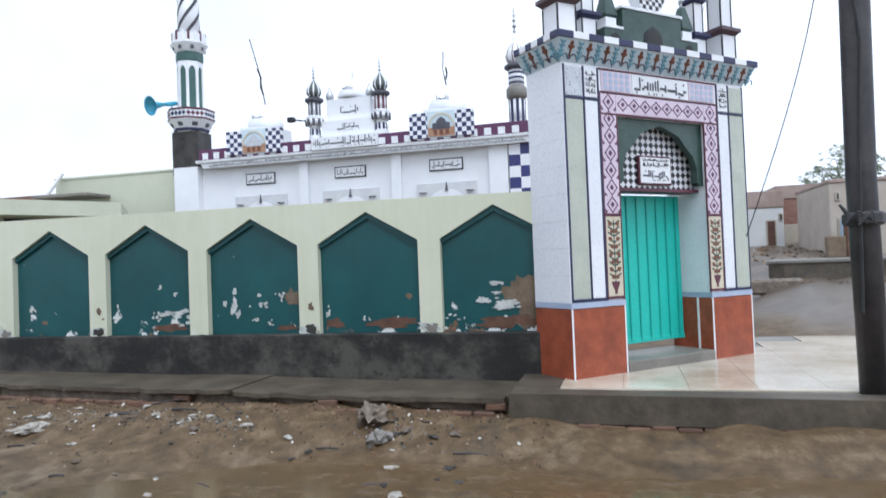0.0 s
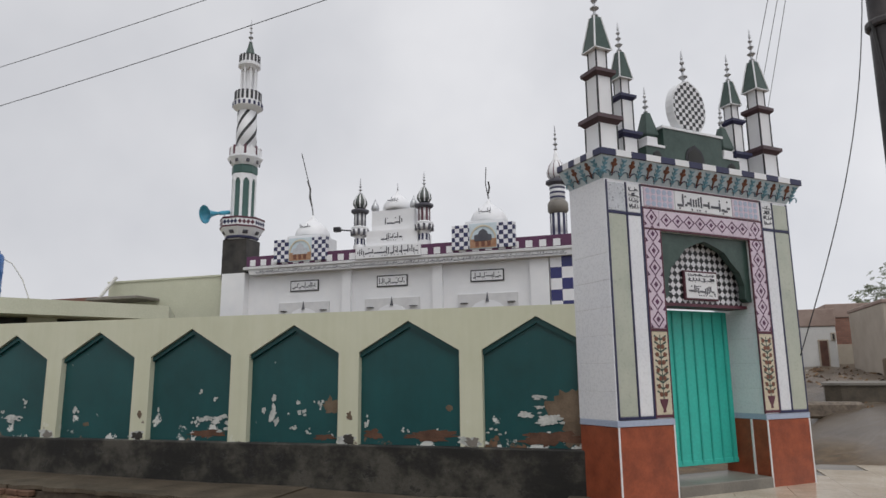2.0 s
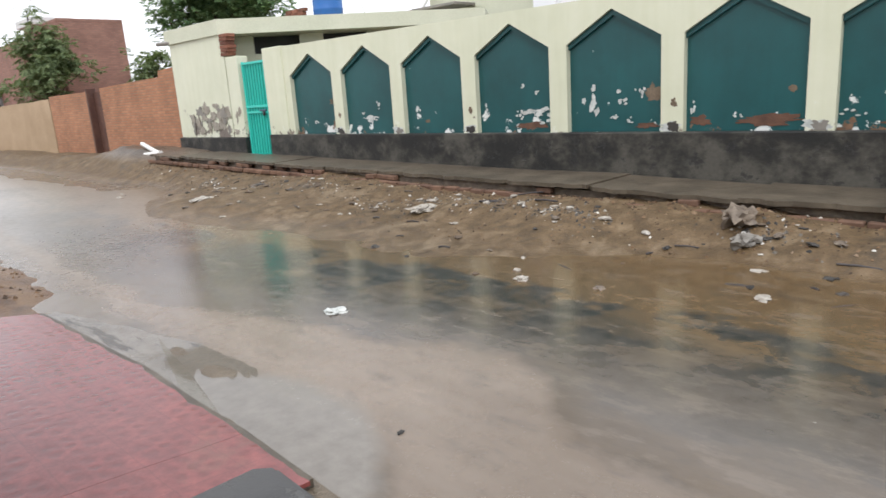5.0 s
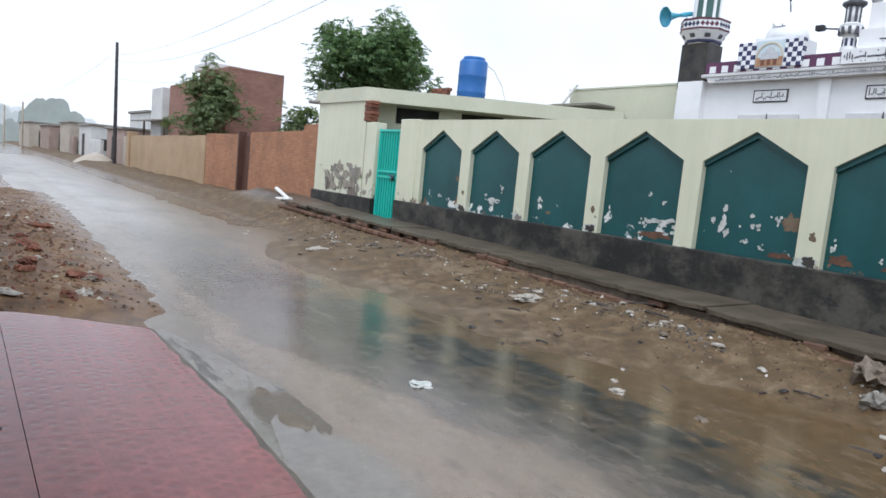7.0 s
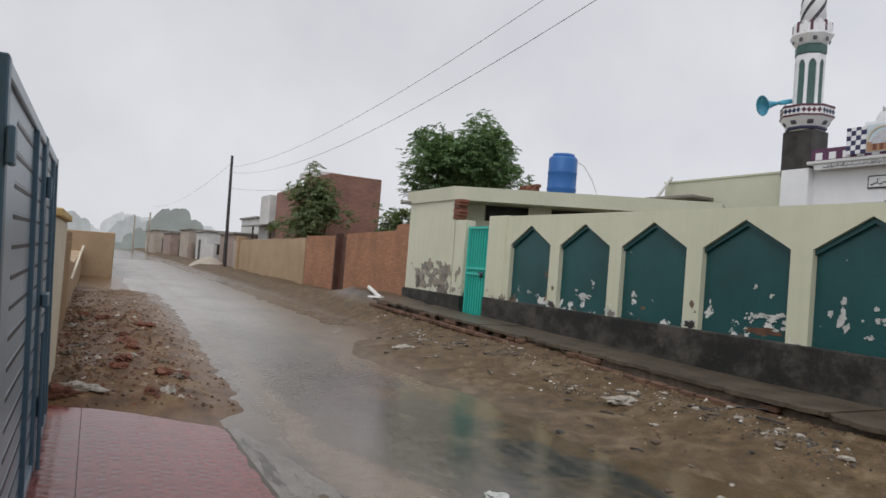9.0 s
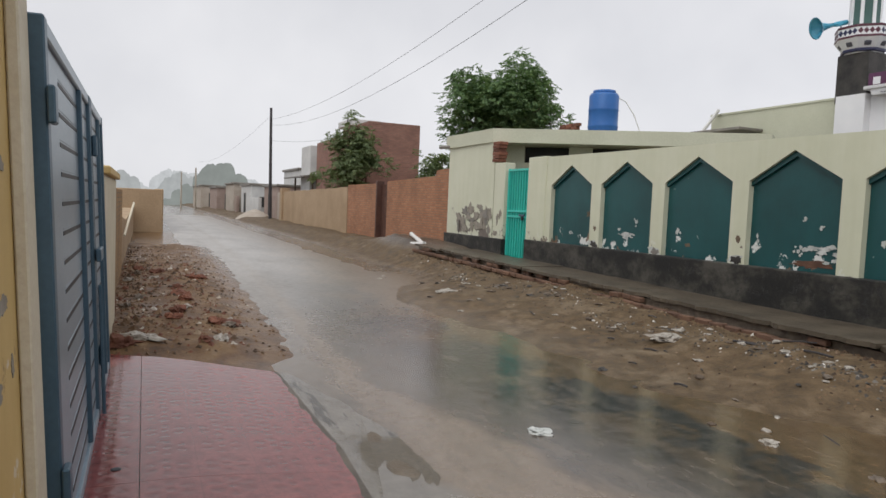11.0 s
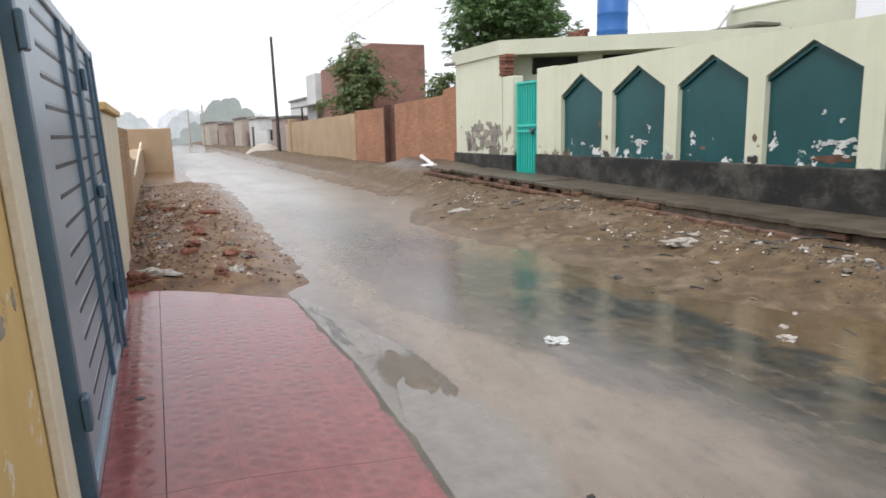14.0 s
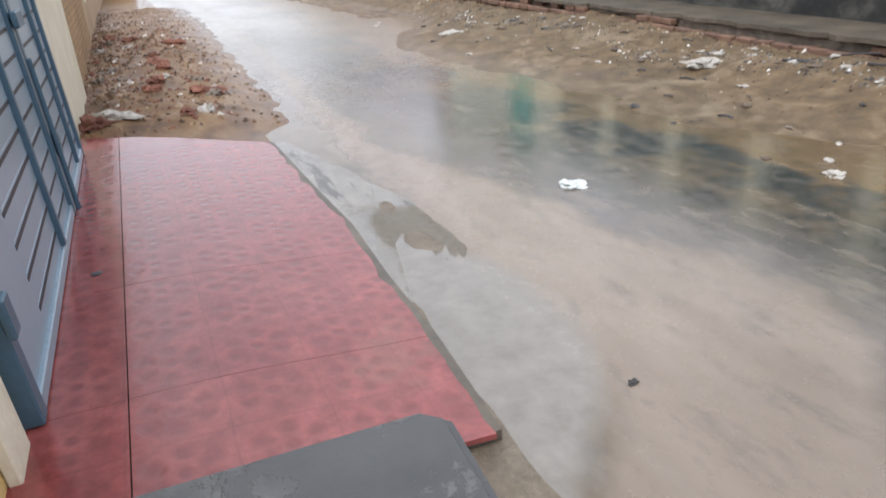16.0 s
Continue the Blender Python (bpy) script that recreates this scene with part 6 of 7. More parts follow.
part("wall_run", slab_xz([(-40, -0.3), (-26.22, -0.2)] + [(-26.22 - 0.6 * k, 2.22 - 0.006 * k + 0.05 * noise.noise(Vector((k * 0.45, 3.0, 0.0)))) for k in range(24)], 8.22, 8.5), MUDW, mud_wall)
part("gate_post", box(-40.6, -40.0, 8.1, 8.6, -0.3, 2.3, 0.02), MUDW, mud_wall)


def far_house(name, x0, x1, y0, y1, h, mat, label, windows=(), roof=CEMENT, over=0.12):
    hs = thing(name, pose(0, 0, 0), label, "house")
    part("wall", box(x0, x1, y0, y1, -0.3, h, 0.02), mat, hs)
    part("roof", box(x0 - over, x1 + over, y0 - 1.25 * over, y1 + over, h, h + 0.16, 0.02), roof, hs)
    for face, a, z, w, t in windows:
        if face == "y":
            win = part("window", box(a, a + w, y0 - 0.04, y0 + 0.02, z, z + t), CEMENT, hs)
            part("pane", box(a + 0.06, a + w - 0.06, y0 - 0.05, y0 - 0.03, z + 0.06, z + t - 0.06), DARK, win)
        else:
            win = part("window", box(x1 - 0.02, x1 + 0.04, a, a + w, z, z + t), CEMENT, hs)
            part("pane", box(x1 + 0.03, x1 + 0.05, a + 0.06, a + w - 0.06, z + 0.06, z + t - 0.06), DARK, win)
    return hs


red_house = far_house("brick_house", -39.0, -34.0, 11.45, 14.4, 5.8, BRICK_F, "tall windowless dark red brick house", (), BRICK_F, 0.0)
part("step_wall", box(-39.0, -34.2, 9.9, 11.42, -0.3, 5.0, 0.02), BRICK_F, red_house)
part("roof_room", box(-38.5, -36.0, 11.0, 12.8, 5.9, 6.25, 0.02), HAZED_WHITE, red_house)
part("roof_shed", box(-42.5, -40.0, 9.75, 10.9, -0.3, 4.95, 0.02), HAZED_WHITE, red_house)
part("roof_rod", tube([(-34.3, 10.4, 5.0), (-34.3, 10.4, 6.3)], 0.03, 6), POLE_D, red_house)
far_house("plaster_house", -56, -50, 11.2, 16, 3.9, HAZED_WHITE, "small whitewashed house with a jutting roof slab", (("x", 11.8, 2.0, 0.9, 1.1), ("x", 13.6, 2.0, 0.9, 1.1)))
far_house("low_house", -52, -46, 9.0, 12, 2.5, HAZED_BRICK, "low brown brick house by the lane", (("y", -50, 0.2, 1.1, 1.9), ("x", 9.6, 0.2, 1.0, 1.8)))
far_house("low_house", -63, -57, 8.7, 12, 2.7, HAZED_WHITE, "low grey-white house beside the lane", (("y", -61, 0.2, 1.1, 1.9), ("x", 9.4, 0.9, 0.9, 0.9)))
far_house("low_house", -71, -64.5, 8.2, 13, 2.9, HAZED_MUD, "low mud-plastered house far down the lane", (("x", 9.0, 0.1, 1.1, 2.0),))
far_house("low_house", -82, -74, 7.6, 13, 2.6, HAZED_BRICK, "low brick house far down the lane", (("x", 8.4, 0.1, 1.2, 1.9),))
far_house("low_house", -100, -86, 6.9, 13, 2.9, HAZED_MUD, "low pale house far down the lane", (("x", 7.8, 0.1, 1.4, 2.0),))
yard = thing("wall_far", pose(0, 0, 0), "patched brick and plaster yard wall along the lane", "wall", kind="structure")
for x0, x1, y0, h, mat in ((-46.0, -43.6, 8.55, 1.9, HAZED_BRICK), (-43.0, -40.7, 8.4, 2.05, HAZED_MUD), (-57.0, -52.2, 8.6, 1.7, HAZED_WHITE), (-64.4, -63.1, 8.3, 1.8, HAZED_BRICK)):
    part("wall_run", box(x0, x1, y0, y0 + 0.25, -0.3, h, 0.02), mat, yard)
solo("sand_heap", lathe([(1.5, -0.1), (1.1, 0.25), (0.6, 0.55), (0.1, 0.75)], 18, -49.0, 7.9, 0.1), HAZED_MUD, "pale heap of building sand by the wall", "sand heap")
lean = thing("lean_to", pose(0, 0, 0), "sagging sheet roof over a yard", "shed")
part("sheet_roof", box(-44.5, -38.5, 9.5, 13.0, 3.05, 3.13, 0, None, Matrix.Translation((0, 0, -1.2)) @ Matrix.Rotation(radians(7), 4, 'X')), CEMENT, lean)
for u in (-44, -39):
    part("post", tube([(u, 9.7, 0), (u, 9.7, 3.1)], 0.06, 6), BARK, lean)

# walls on the camera's own side of the lane
near_wall = thing("wall_south", pose(0, 0, 0), "ochre plastered wall turning to bare brick", "wall", kind="structure")
part("plaster_pier", box(-8.05, -5.72, -0.05, 0.35, -0.1, 1.72, 0.015), PALE, near_wall)
part("pier_cap", box(-8.1, -5.65, -0.09, 0.39, 1.72, 1.79, 0.01), OCHRE, near_wall)
part("brick_run", box(-13.5, -8.06, -0.12, 0.27, -0.1, 1.64, 0.01), BRICK_O, near_wall)
part("low_run", slab_xz([(-30.0, -0.1), (-13.52, -0.1), (-13.52, 1.15), (-17.0, 0.95), (-30.0, 1.0)], -0.15, 0.25), MUDW, near_wall)
part("mud_run", box(-75, -30.0, 1.05, 1.38, -0.2, 1.82, 0.02), MUDW, near_wall)
part("mud_return", box(-30.25, -29.95, -9.0, 1.36, -0.2, 1.80, 0.02), MUDW, near_wall)
part("leaning_pole", tube([(-13.9, 0.3, 0.75), (-17.2, 0.42, 1.35)], 0.024, 7), PALE, near_wall)
far_house("yard_house", -21.0, -11.0, -9.0, -4.5, 2.2, MUDW, "low mud house behind the near wall")

# ---- blue steel car gate, shut, with its pillars ----
pillar = thing("gate_pillar", pose(0, 0, 0, 2.3, 0, 0), "ochre painted gate pillar with pale edges", "pillar")
part("shaft", box(-2.00, -1.12, -0.10, 0.335, 0.0, 2.45, 0.01), OCHRE, pillar)
part("edge_strip", box(-2.03, -1.84, 0.337, 0.375, 0.02, 2.45, 0.006), PALE, pillar)
for px, pz, pw, ph in ((-1.62, 1.22, 0.16, 0.05), (-1.74, 1.02, 0.04, 0.07), (-1.52, 0.99, 0.09, 0.06), (-1.40, 1.45, 0.07, 0.10), (-1.70, 1.62, 0.05, 0.04)):
    flake(px, pz, pw, ph, px * 5, BARE, pillar, 0.332, "bare_patch")
part("cap", box(-2.05, -1.06, -0.14, 0.40, 2.45, 2.53, 0.01), PALE, pillar)
own_house = thing("house_behind", pose(0, 0, 0), "ochre house wall with a recessed entrance", "house")
part("wall", box(-6.0, 9.0, -3.2, -3.0, -0.1, 3.0), OCHRE, own_house)
car_gate = thing("steel_gate", pose(-2.09, 0.388, 0.13, 2.3, 0, 0), "blue-grey louvred steel car gate, shut", "gate")


def gate_leaf(x0, x1, uprights, name):
    """A sheet-steel leaf: stiles, rails, raised uprights and rows of pressed louvre slots in each bay."""
    lf = part(name, box(x1 + 0.02, x0 - 0.02, -0.030, 0.0, 0.04, 2.0, 0.003), STEEL_B, car_gate)
    for u in (x0 - 0.08, x1):
        part("stile", box(u, u + 0.08, -0.045, 0.022, 0.0, 2.03, 0.006), STEEL_D, lf)
    for z in (0.0, 1.97):
        part("rail", box(x1 + 0.08, x0 - 0.08, -0.04, 0.018, z, z + 0.06, 0.006), STEEL_B, lf)
    for u in uprights:
        part("upright", box(u - 0.024, u + 0.024, -0.02, 0.024, 0.06, 1.97, 0.005), STEEL_D, lf)
    ends = [x0 - 0.08] + [u for u in uprights] + [x1 + 0.08]
    for a, b in zip(ends, ends[1:]):
        start = a - 0.36 * (a - b) if a - b > 0.9 else a - 0.05
        for k in range(15):
            z = 0.13 + 0.124 * k
            slot = part("slot", box(b + 0.03, start, -0.002, 0.002, z, z + 0.018), BLACK, lf)
            m = Matrix.Translation((0, 0.0005, z + 0.030)) @ Matrix.Rotation(radians(152), 4, 'X')
            part("louvre_lip", box(b + 0.03, start, -0.0015, 0.0015, 0.0, 0.020, 0, None, m), STEEL_B, slot)
    for z in (0.32, 1.66):
        part("hinge", box(x0 - 0.05, x0 + 0.03, 0.024, 0.05, z, z + 0.13, 0.006), STEEL_D, lf)
    return lf


gate_leaf(0.0, -2.12, [-1.42], "leaf")
gate_leaf(-2.14, -3.44, [-2.98], "leaf")
part("drop_bolt", tube([(-2.06, 0.045, 0.02), (-2.06, 0.045, 0.85)], 0.012, 6), STEEL_D, car_gate)
part("latch_box", box(-2.26, -2.02, 0.03, 0.06, 1.0, 1.08, 0.006), STEEL_D, car_gate)

def worn_apron(name):
    """Wet cement strip: pale grey wash, with one bare olive-brown patch of earth and dark streaks."""
    m, nt, b = nodes_of(name)
    v = place_of(nt)
    sep = nt.nodes.new("ShaderNodeSeparateXYZ")
    nt.links.new(v, sep.inputs[0])
    mid, fine = noise_of(nt, v, 3.5, 7, 0.66), noise_of(nt, v, 22, 5, 0.7)
    long = nt.nodes.new("ShaderNodeMapping")
    long.inputs["Scale"].default_value = (0.6, 3.0, 1.0)
    nt.links.new(v, long.inputs["Vector"])
    streak = noise_of(nt, long.outputs[0], 2.6, 6, 0.65)
    col = ramp(nt, mid, [(0.3, (0.15, 0.135, 0.115)), (0.7, (0.245, 0.225, 0.195))])
    col = blend(nt, ramp(nt, streak, [(0.54, (0, 0, 0)), (0.62, (0.85, 0.85, 0.85))]), col, (0.050, 0.044, 0.036))
    warp = calc(nt, 'MULTIPLY', calc(nt, 'SUBTRACT', mid, 0.5), 0.5)
    bare = calc(nt, 'MULTIPLY', ranged(nt, calc(nt, 'ADD', sep.outputs[0], warp), -3.70, -3.58), ranged(nt, calc(nt, 'ADD', sep.outputs[1], warp), 1.83, 1.91))
    col = blend(nt, calc(nt, 'MULTIPLY', bare, 0.9), col, ramp(nt, fine, [(0.3, (0.060, 0.047, 0.029)), (0.7, (0.135, 0.108, 0.070))]))
    nt.links.new(col, b.inputs["Base Color"])
    nt.links.new(calc(nt, 'ADD', calc(nt, 'MULTIPLY', bare, 0.25), calc(nt, 'MULTIPLY', mid, 0.35)), b.inputs["Roughness"])
    bump(nt, b, calc(nt, 'ADD', fine, mid), 0.35, 0.012)
    return m


APRON_MIX = worn_apron("worn_pale_cement")
# ---- red tiled ramp and cement step before the gate ----
ramp_bed = thing("ramp", pose(0, 0, 0), "wet red moulded-tile ramp with cement edges", "ramp", kind="structure")


def ramp_z(x, y):
    return 0.125 - 0.085 * smoothstep(0.7, 1.95, y)


RIGHT = [(-1.52, 1.68), (-2.15, 1.73), (-2.7, 1.74), (-3.4, 1.78), (-4.1, 1.76), (-4.9, 1.75), (-5.38, 1.74), (-6.06, 1.74)]


def far_end(y):
    return -6.05 + 0.50 * max(0.0, y - 0.36)


def right_edge(x):
    for (a, p), (b, q) in zip(RIGHT, RIGHT[1:]):
        if b <= x <= a:
            return p + (q - p) * (x - a) / (b - a)
    return RIGHT[0][1] if x > RIGHT[0][0] else RIGHT[-1][1]


bed = bmesh.new()
ring = [bed.verts.new((x, y + 0.015, -0.12)) for x, y in [(-1.50, 0.30)] + RIGHT[:-1] + [(-6.06, 0.30)]]
bed.faces.new(ring)
got = bmesh.ops.extrude_face_region(bed, geom=bed.faces[:])
for v in got["geom"]:
    if isinstance(v, bmesh.types.BMVert):
        v.co.z = ramp_z(v.co.x, v.co.y) - 0.006
bmesh.ops.triangulate(bed, faces=[f for f in bed.faces if len(f.verts) > 4])
part("bed", bed, CEMENT_WET, ramp_bed)
rows_y = [0.30, 0.645, 2.2]
cols_x = [-1.50, -2.12, -3.02, -3.93, -4.84, -6.06]
for a, b in zip(cols_x, cols_x[1:]):
    for p, q in zip(rows_y, rows_y[1:]):
        bm = bmesh.new()
        nx, ny = 8, 8
        top, low = [], []
        for i in range(nx + 1):
            x = a - 0.001 + (b - a + 0.002) * i / nx
            end = min(q, right_edge(x)) - 0.003 + (0.045 * noise.noise(Vector((x * 5, 0, 2))) - 0.02 if q > 2 else 0)
            for j in range(ny + 1):
                y = p + 0.0015 + (max(end, p + 0.05) - p - 0.0015) * j / ny
                px = max(x, far_end(y) + 0.02 * noise.noise(Vector((0, y * 6, 5))))
                top.append(bm.verts.new((px, y, ramp_z(x, y))))
                low.append(bm.verts.new((px, y, ramp_z(x, y) - 0.02)))
        n = ny + 1
        for i in range(nx):
            for j in range(ny):
                k = i * n + j
                bm.faces.new((top[k], top[k + 1], top[k + n + 1], top[k + n]))
        for i in range(nx):
            for j, flip in ((0, 1), (ny, 0)):
                k = i * n + j
                bm.faces.new((top[k], top[k + n], low[k + n], low[k]))
        for j in range(ny):
            for i in (0, nx):
                k = i * n + j
                bm.faces.new((top[k], top[k + 1], low[k + 1], low[k]))
        for v in [v for v in low if not v.link_faces]:
            bm.verts.remove(v)
        part("tile", bm, RED_TILE, ramp_bed)
APRON = [(-2.2, 1.66), (-2.45, 1.80), (-2.58, 2.02), (-2.76, 2.20), (-3.05, 2.25), (-3.65, 2.24), (-4.2, 2.13), (-4.7, 1.99), (-5.5, 1.80)]
outer = []
for (xa, ya), (xb, yb) in zip(APRON, APRON[1:]):
    for k in range(5):
        px, py = xa + (xb - xa) * k / 5, ya + (yb - ya) * k / 5
        outer.append((px, py + 0.05 * noise.noise(Vector((px * 4, 1.0, 0.0))) + 0.03 * noise.noise(Vector((px * 13, 3.0, 0.0)))))
apron = slab_xy(outer + [(-5.5, 1.55), (-2.2, 1.55)], -0.08, 0.034)
for v in apron.verts:
    if v.co.z > 0:
        v.co.z = 0.032 - 0.030 * smoothstep(1.85, 2.25, v.co.y) - 0.036 * smoothstep(-2.85, -2.5, v.co.x) * smoothstep(1.6, 1.8, v.co.y) + 0.008 * noise.noise(v.co * 7)
part("apron", apron, APRON_MIX, ramp_bed, "pale worn cement strip with a ragged edge")
part("drain_hole", lathe([(0.022, 0.0), (0.026, 0.003), (0.020, 0.005)], 12, -3.22, 0.53, 0.1245), BLACK, ramp_bed)
step = thing("entrance_step", pose(0, 0, 0), "worn wet grey cement entrance step", "step", kind="structure")
stp = slab_xy([(-1.50, 1.42), (-1.43, 1.49), (-1.0, 1.46), (0.2, 1.42), (2.6, 1.38), (2.6, -2.99), (-1.10, -2.99), (-1.10, 0.40), (-1.53, 0.60)], -0.1, 0.245)
bmesh.ops.bevel(stp, geom=[e for e in stp.edges if all(v.co.z > 0.2 for v in e.verts) and len(e.link_faces) == 2 and e.calc_face_angle(0) > 1.0], offset=0.03, segments=3, affect='EDGES')
part("block", stp, STEP, step)

# ---- poles and wires ----
lamp_pole = thing("utility_pole", pose(0, 0, 0), "dark iron electricity pole leaning by the platform", "utility pole")
part("pole", tube([(3.03, 7.1, 0.3), (3.00, 7.1, 2.4), (3.02, 7.05, 5.2), (3.05, 7.0, 9.5)], 0.125, 14), POLE_D, lamp_pole, "", True)
part("clamp", lathe([(0.155, 0), (0.175, 0.02), (0.175, 0.10), (0.155, 0.12)], 14, 3.0, 7.09, 1.98), POLE_D, lamp_pole)
part("clamp", lathe([(0.15, 0), (0.165, 0.02), (0.165, 0.06), (0.15, 0.08)], 14, 3.02, 7.05, 4.95), POLE_D, lamp_pole)
knot = bmesh.new()
for k in range(5):
    tube([(2.86 - 0.02 * k, 6.98, 2.05 + 0.03 * k), (2.80 + 0.03 * k, 6.93, 1.98), (2.90, 6.90, 2.10 - 0.03 * k), (3.02, 6.93, 2.02 + 0.02 * k)], 0.014, 6, knot)
part("cable_knot", knot, WIRE, lamp_pole)
hang = [Vector((3.28, 8.2, 6.6)).lerp(Vector((2.2, 8.2, 1.95)), k / 20) + Vector((0.20 * math.sin(math.pi * k / 20), 0, 0)) for k in range(21)]
wires = [[(3.06, 7.1, 8.6)] + hang, sag((3.0, 8.05, 8.14), (-43.1, 7.9, 6.3), 1.72, 40), sag((3.0, 9.03, 9.55), (-43.1, 8.0, 6.66), 1.48, 40), sag((-43.1, 8.0, 5.3), (-36.0, 11.4, 5.4), 0.2, 12), sag((-43.2, 7.9, 6.9), (-95.0, 7.0, 6.2), 0.9, 20),
         sag((3.05, 7.0, 9.2), (5.5, 46, 9.5), 1.2), sag((3.0, 7.1, 9.0), (4.5, 46, 9.0), 1.2), sag((2.9, 7.1, 8.8), (3.5, 46, 8.4), 1.2),
         sag((3.05, 7.0, 4.98), (9.0, 8.0, 5.4), 0.1), sag((3.05, 7.0, 4.6), (9.0, 8.5, 4.2), 0.1)]
for w in wires:
    solo("cable", tube(w, 0.006, 5), WIRE, "thin black overhead electric cable", "cable", group="overhead cables")
solo("pole_cable", tube([(2.89, 6.97, 5.0), (2.93, 6.94, 4.4), (3.0, 6.93, 3.6), (2.95, 6.95, 2.6), (2.92, 6.96, 1.2)], 0.014, 6), WIRE, "loose black cable down the pole", "cable")
far_pole = thing("utility_pole", pose(-43.2, 8.0, -0.2), "slim dark electricity pole down the lane", "utility pole")
part("pole", tube([(0, 0, 0), (0.05, -0.12, 7.55)], 0.115, 10, None, 0.7), POLE_D, far_pole)
for k in range(2):
    fp = thing("utility_pole", pose(-88 - 16 * k, 6.4 - 0.9 * k, -0.1), "slim electricity pole far down the lane, hazed to grey", "utility pole", "far poles")
    # Plaster grey here puts distance haze into the pole's colour.
    part("pole", tube([(0, 0, 0), (0.05, 0, 5.2)], 0.12, 8, None, 0.7), GREYP, fp)


# ---- trees ----
def tree(name, x, y, z, h, wide, tall, leaves, seed, mat, label, trunk=0.16, size=0.10, clumps=46, cone=0.0):
    """A tapered trunk with limbs, and a crown of leaf sprays gathered in uneven clumps. h: its top; wide, tall: the crown's half-axes."""
    r = random.Random(seed)
    t = thing(name, pose(x, y, z), label, "tree")
    wood, green = bmesh.new(), bmesh.new()
    mid = h - tall
    fork = max(0.4, mid - 0.75 * tall)
    tube([(0, 0, -0.2), (0.05, 0.02, fork * 0.5), (0.0, 0.06, fork)], trunk, 9, wood, 0.75)
    spots = []
    for k in range(clumps):
        d = Vector((r.gauss(0, 1), r.gauss(0, 1), r.gauss(0, 1))).normalized()
        reach = r.uniform(0.25, 0.92) * (1.0 + 0.30 * noise.noise(d * 1.6 + Vector((seed, 0, 0))))
        slim = reach * (1.0 - cone * max(d.z, -0.3) * reach)
        c = Vector((d.x * wide * slim, d.y * wide * slim, mid + d.z * tall * reach))
        spots.append((c, r.uniform(0.18, 0.34) * min(wide, tall * 1.3)))
        if k % 3 == 0:
            tube([(0, 0.06, fork * 0.95), (c.x * 0.4, c.y * 0.4, fork + (c.z - fork) * 0.55), c], trunk * 0.35, 5, wood, 0.3)
    per = 14
    for _ in range(leaves // per):
        c, rad = r.choice(spots)
        d = Vector((r.gauss(0, 1), r.gauss(0, 1), r.gauss(0, 1) + 0.25)).normalized()
        tip = c + Vector((d.x, d.y, d.z * 0.9)) * rad * (0.45 + 0.85 * r.random() ** 0.7)
        heading = Vector((d.x + r.gauss(0, 0.5), d.y + r.gauss(0, 0.5), -0.35 + r.gauss(0, 0.35))).normalized()
        side = heading.cross(Vector((0, 0, 1))).normalized()
        lift = side.cross(heading)
        for j in range(per):
            s = size * r.uniform(0.65, 1.3)
            p = tip + heading * (size * 0.42 * (j // 2 - 2)) + side * (0.55 * s if j % 2 else -0.55 * s) + lift * r.uniform(-0.2, 0.2) * s
            q = Matrix((heading, side, lift)).transposed() @ Euler((r.uniform(-0.5, 0.5), r.uniform(-0.4, 0.4), (0.9 if j % 2 else -0.9) + r.gauss(0, 0.25))).to_matrix()
            green.faces.new([green.verts.new(p + q @ Vector(o) * s) for o in ((-0.8, 0, 0), (0.0, -0.26, 0.05), (0.9, 0, -0.15), (0.0, 0.26, 0.05))])
    part("trunk", wood, BARK, t)
    part("crown", green, mat, t)
    return t


tree("neem_tree", -22.0, 12.85, 0.2, 6.85, 2.45, 1.65, 80000, 3, LEAF, "dense dark green neem tree behind the house", 0.22, 0.080, 90)
tree("neem_tree", -20.0, 14.3, 0.2, 4.6, 1.1, 0.7, 3500, 8, LEAF, "smaller green branches beside the neem tree", 0.08, 0.12, 16)
tree("acacia_tree", -32.3, 10.1, 0, 6.5, 1.75, 2.6, 15000, 5, LEAF_P, "loose light green tree behind the mud wall", 0.13, 0.11, 44, 0.75)
tree("acacia_tree", -27.0, 12.6, 0, 4.2, 1.4, 1.1, 2600, 6, LEAF_P, "pale green shrubby tree behind the brick wall", 0.10, 0.13, 22)
tree("acacia_tree", 12.6, 41.0, 2.0, 5.4, 2.6, 1.6, 7000, 15, LEAF_FAR, "thin tree behind village houses, haze in its leaf colour", 0.12, 0.09, 30)

# ---- village houses up the side lane ----
def lane_house(x0, x1, y0, y1, top, band, mat, label, openings):
    """A low flat-roofed house on the rise: plastered wall, brick parapet band, framed doors and windows."""
    hs = thing("village_house", pose(0, 0, 0), label, "house")
    part("wall", box(x0, x1, y0, y1, 0.8, top - band, 0.03), mat, hs)
    part("parapet", box(x0 - 0.02, x1 + 0.02, y0 - 0.04, y1 + 0.1, top - band, top, 0.02), HAZED_BRICK, hs)
    for a, z0, w, h, m in openings:
        dr = part("door" if h > 1.0 else "window", box(a, a + w, y0 - 0.05, y0 + 0.02, z0, z0 + h, 0.01), GREYP, hs)
        part("panel", box(a + 0.05, a + w - 0.05, y0 - 0.07, y0 - 0.04, z0 + 0.04, z0 + h - 0.05), m, dr)
    return hs


lane_house(1.5, 7.05, 29.0, 36, 4.15, 0.66, HAZED_WHITE, "haze-toned plastered village house with a brown parapet", ((6.40, 1.70, 0.36, 1.30, RUST), (6.86, 2.95, 0.16, 0.30, DARK)))
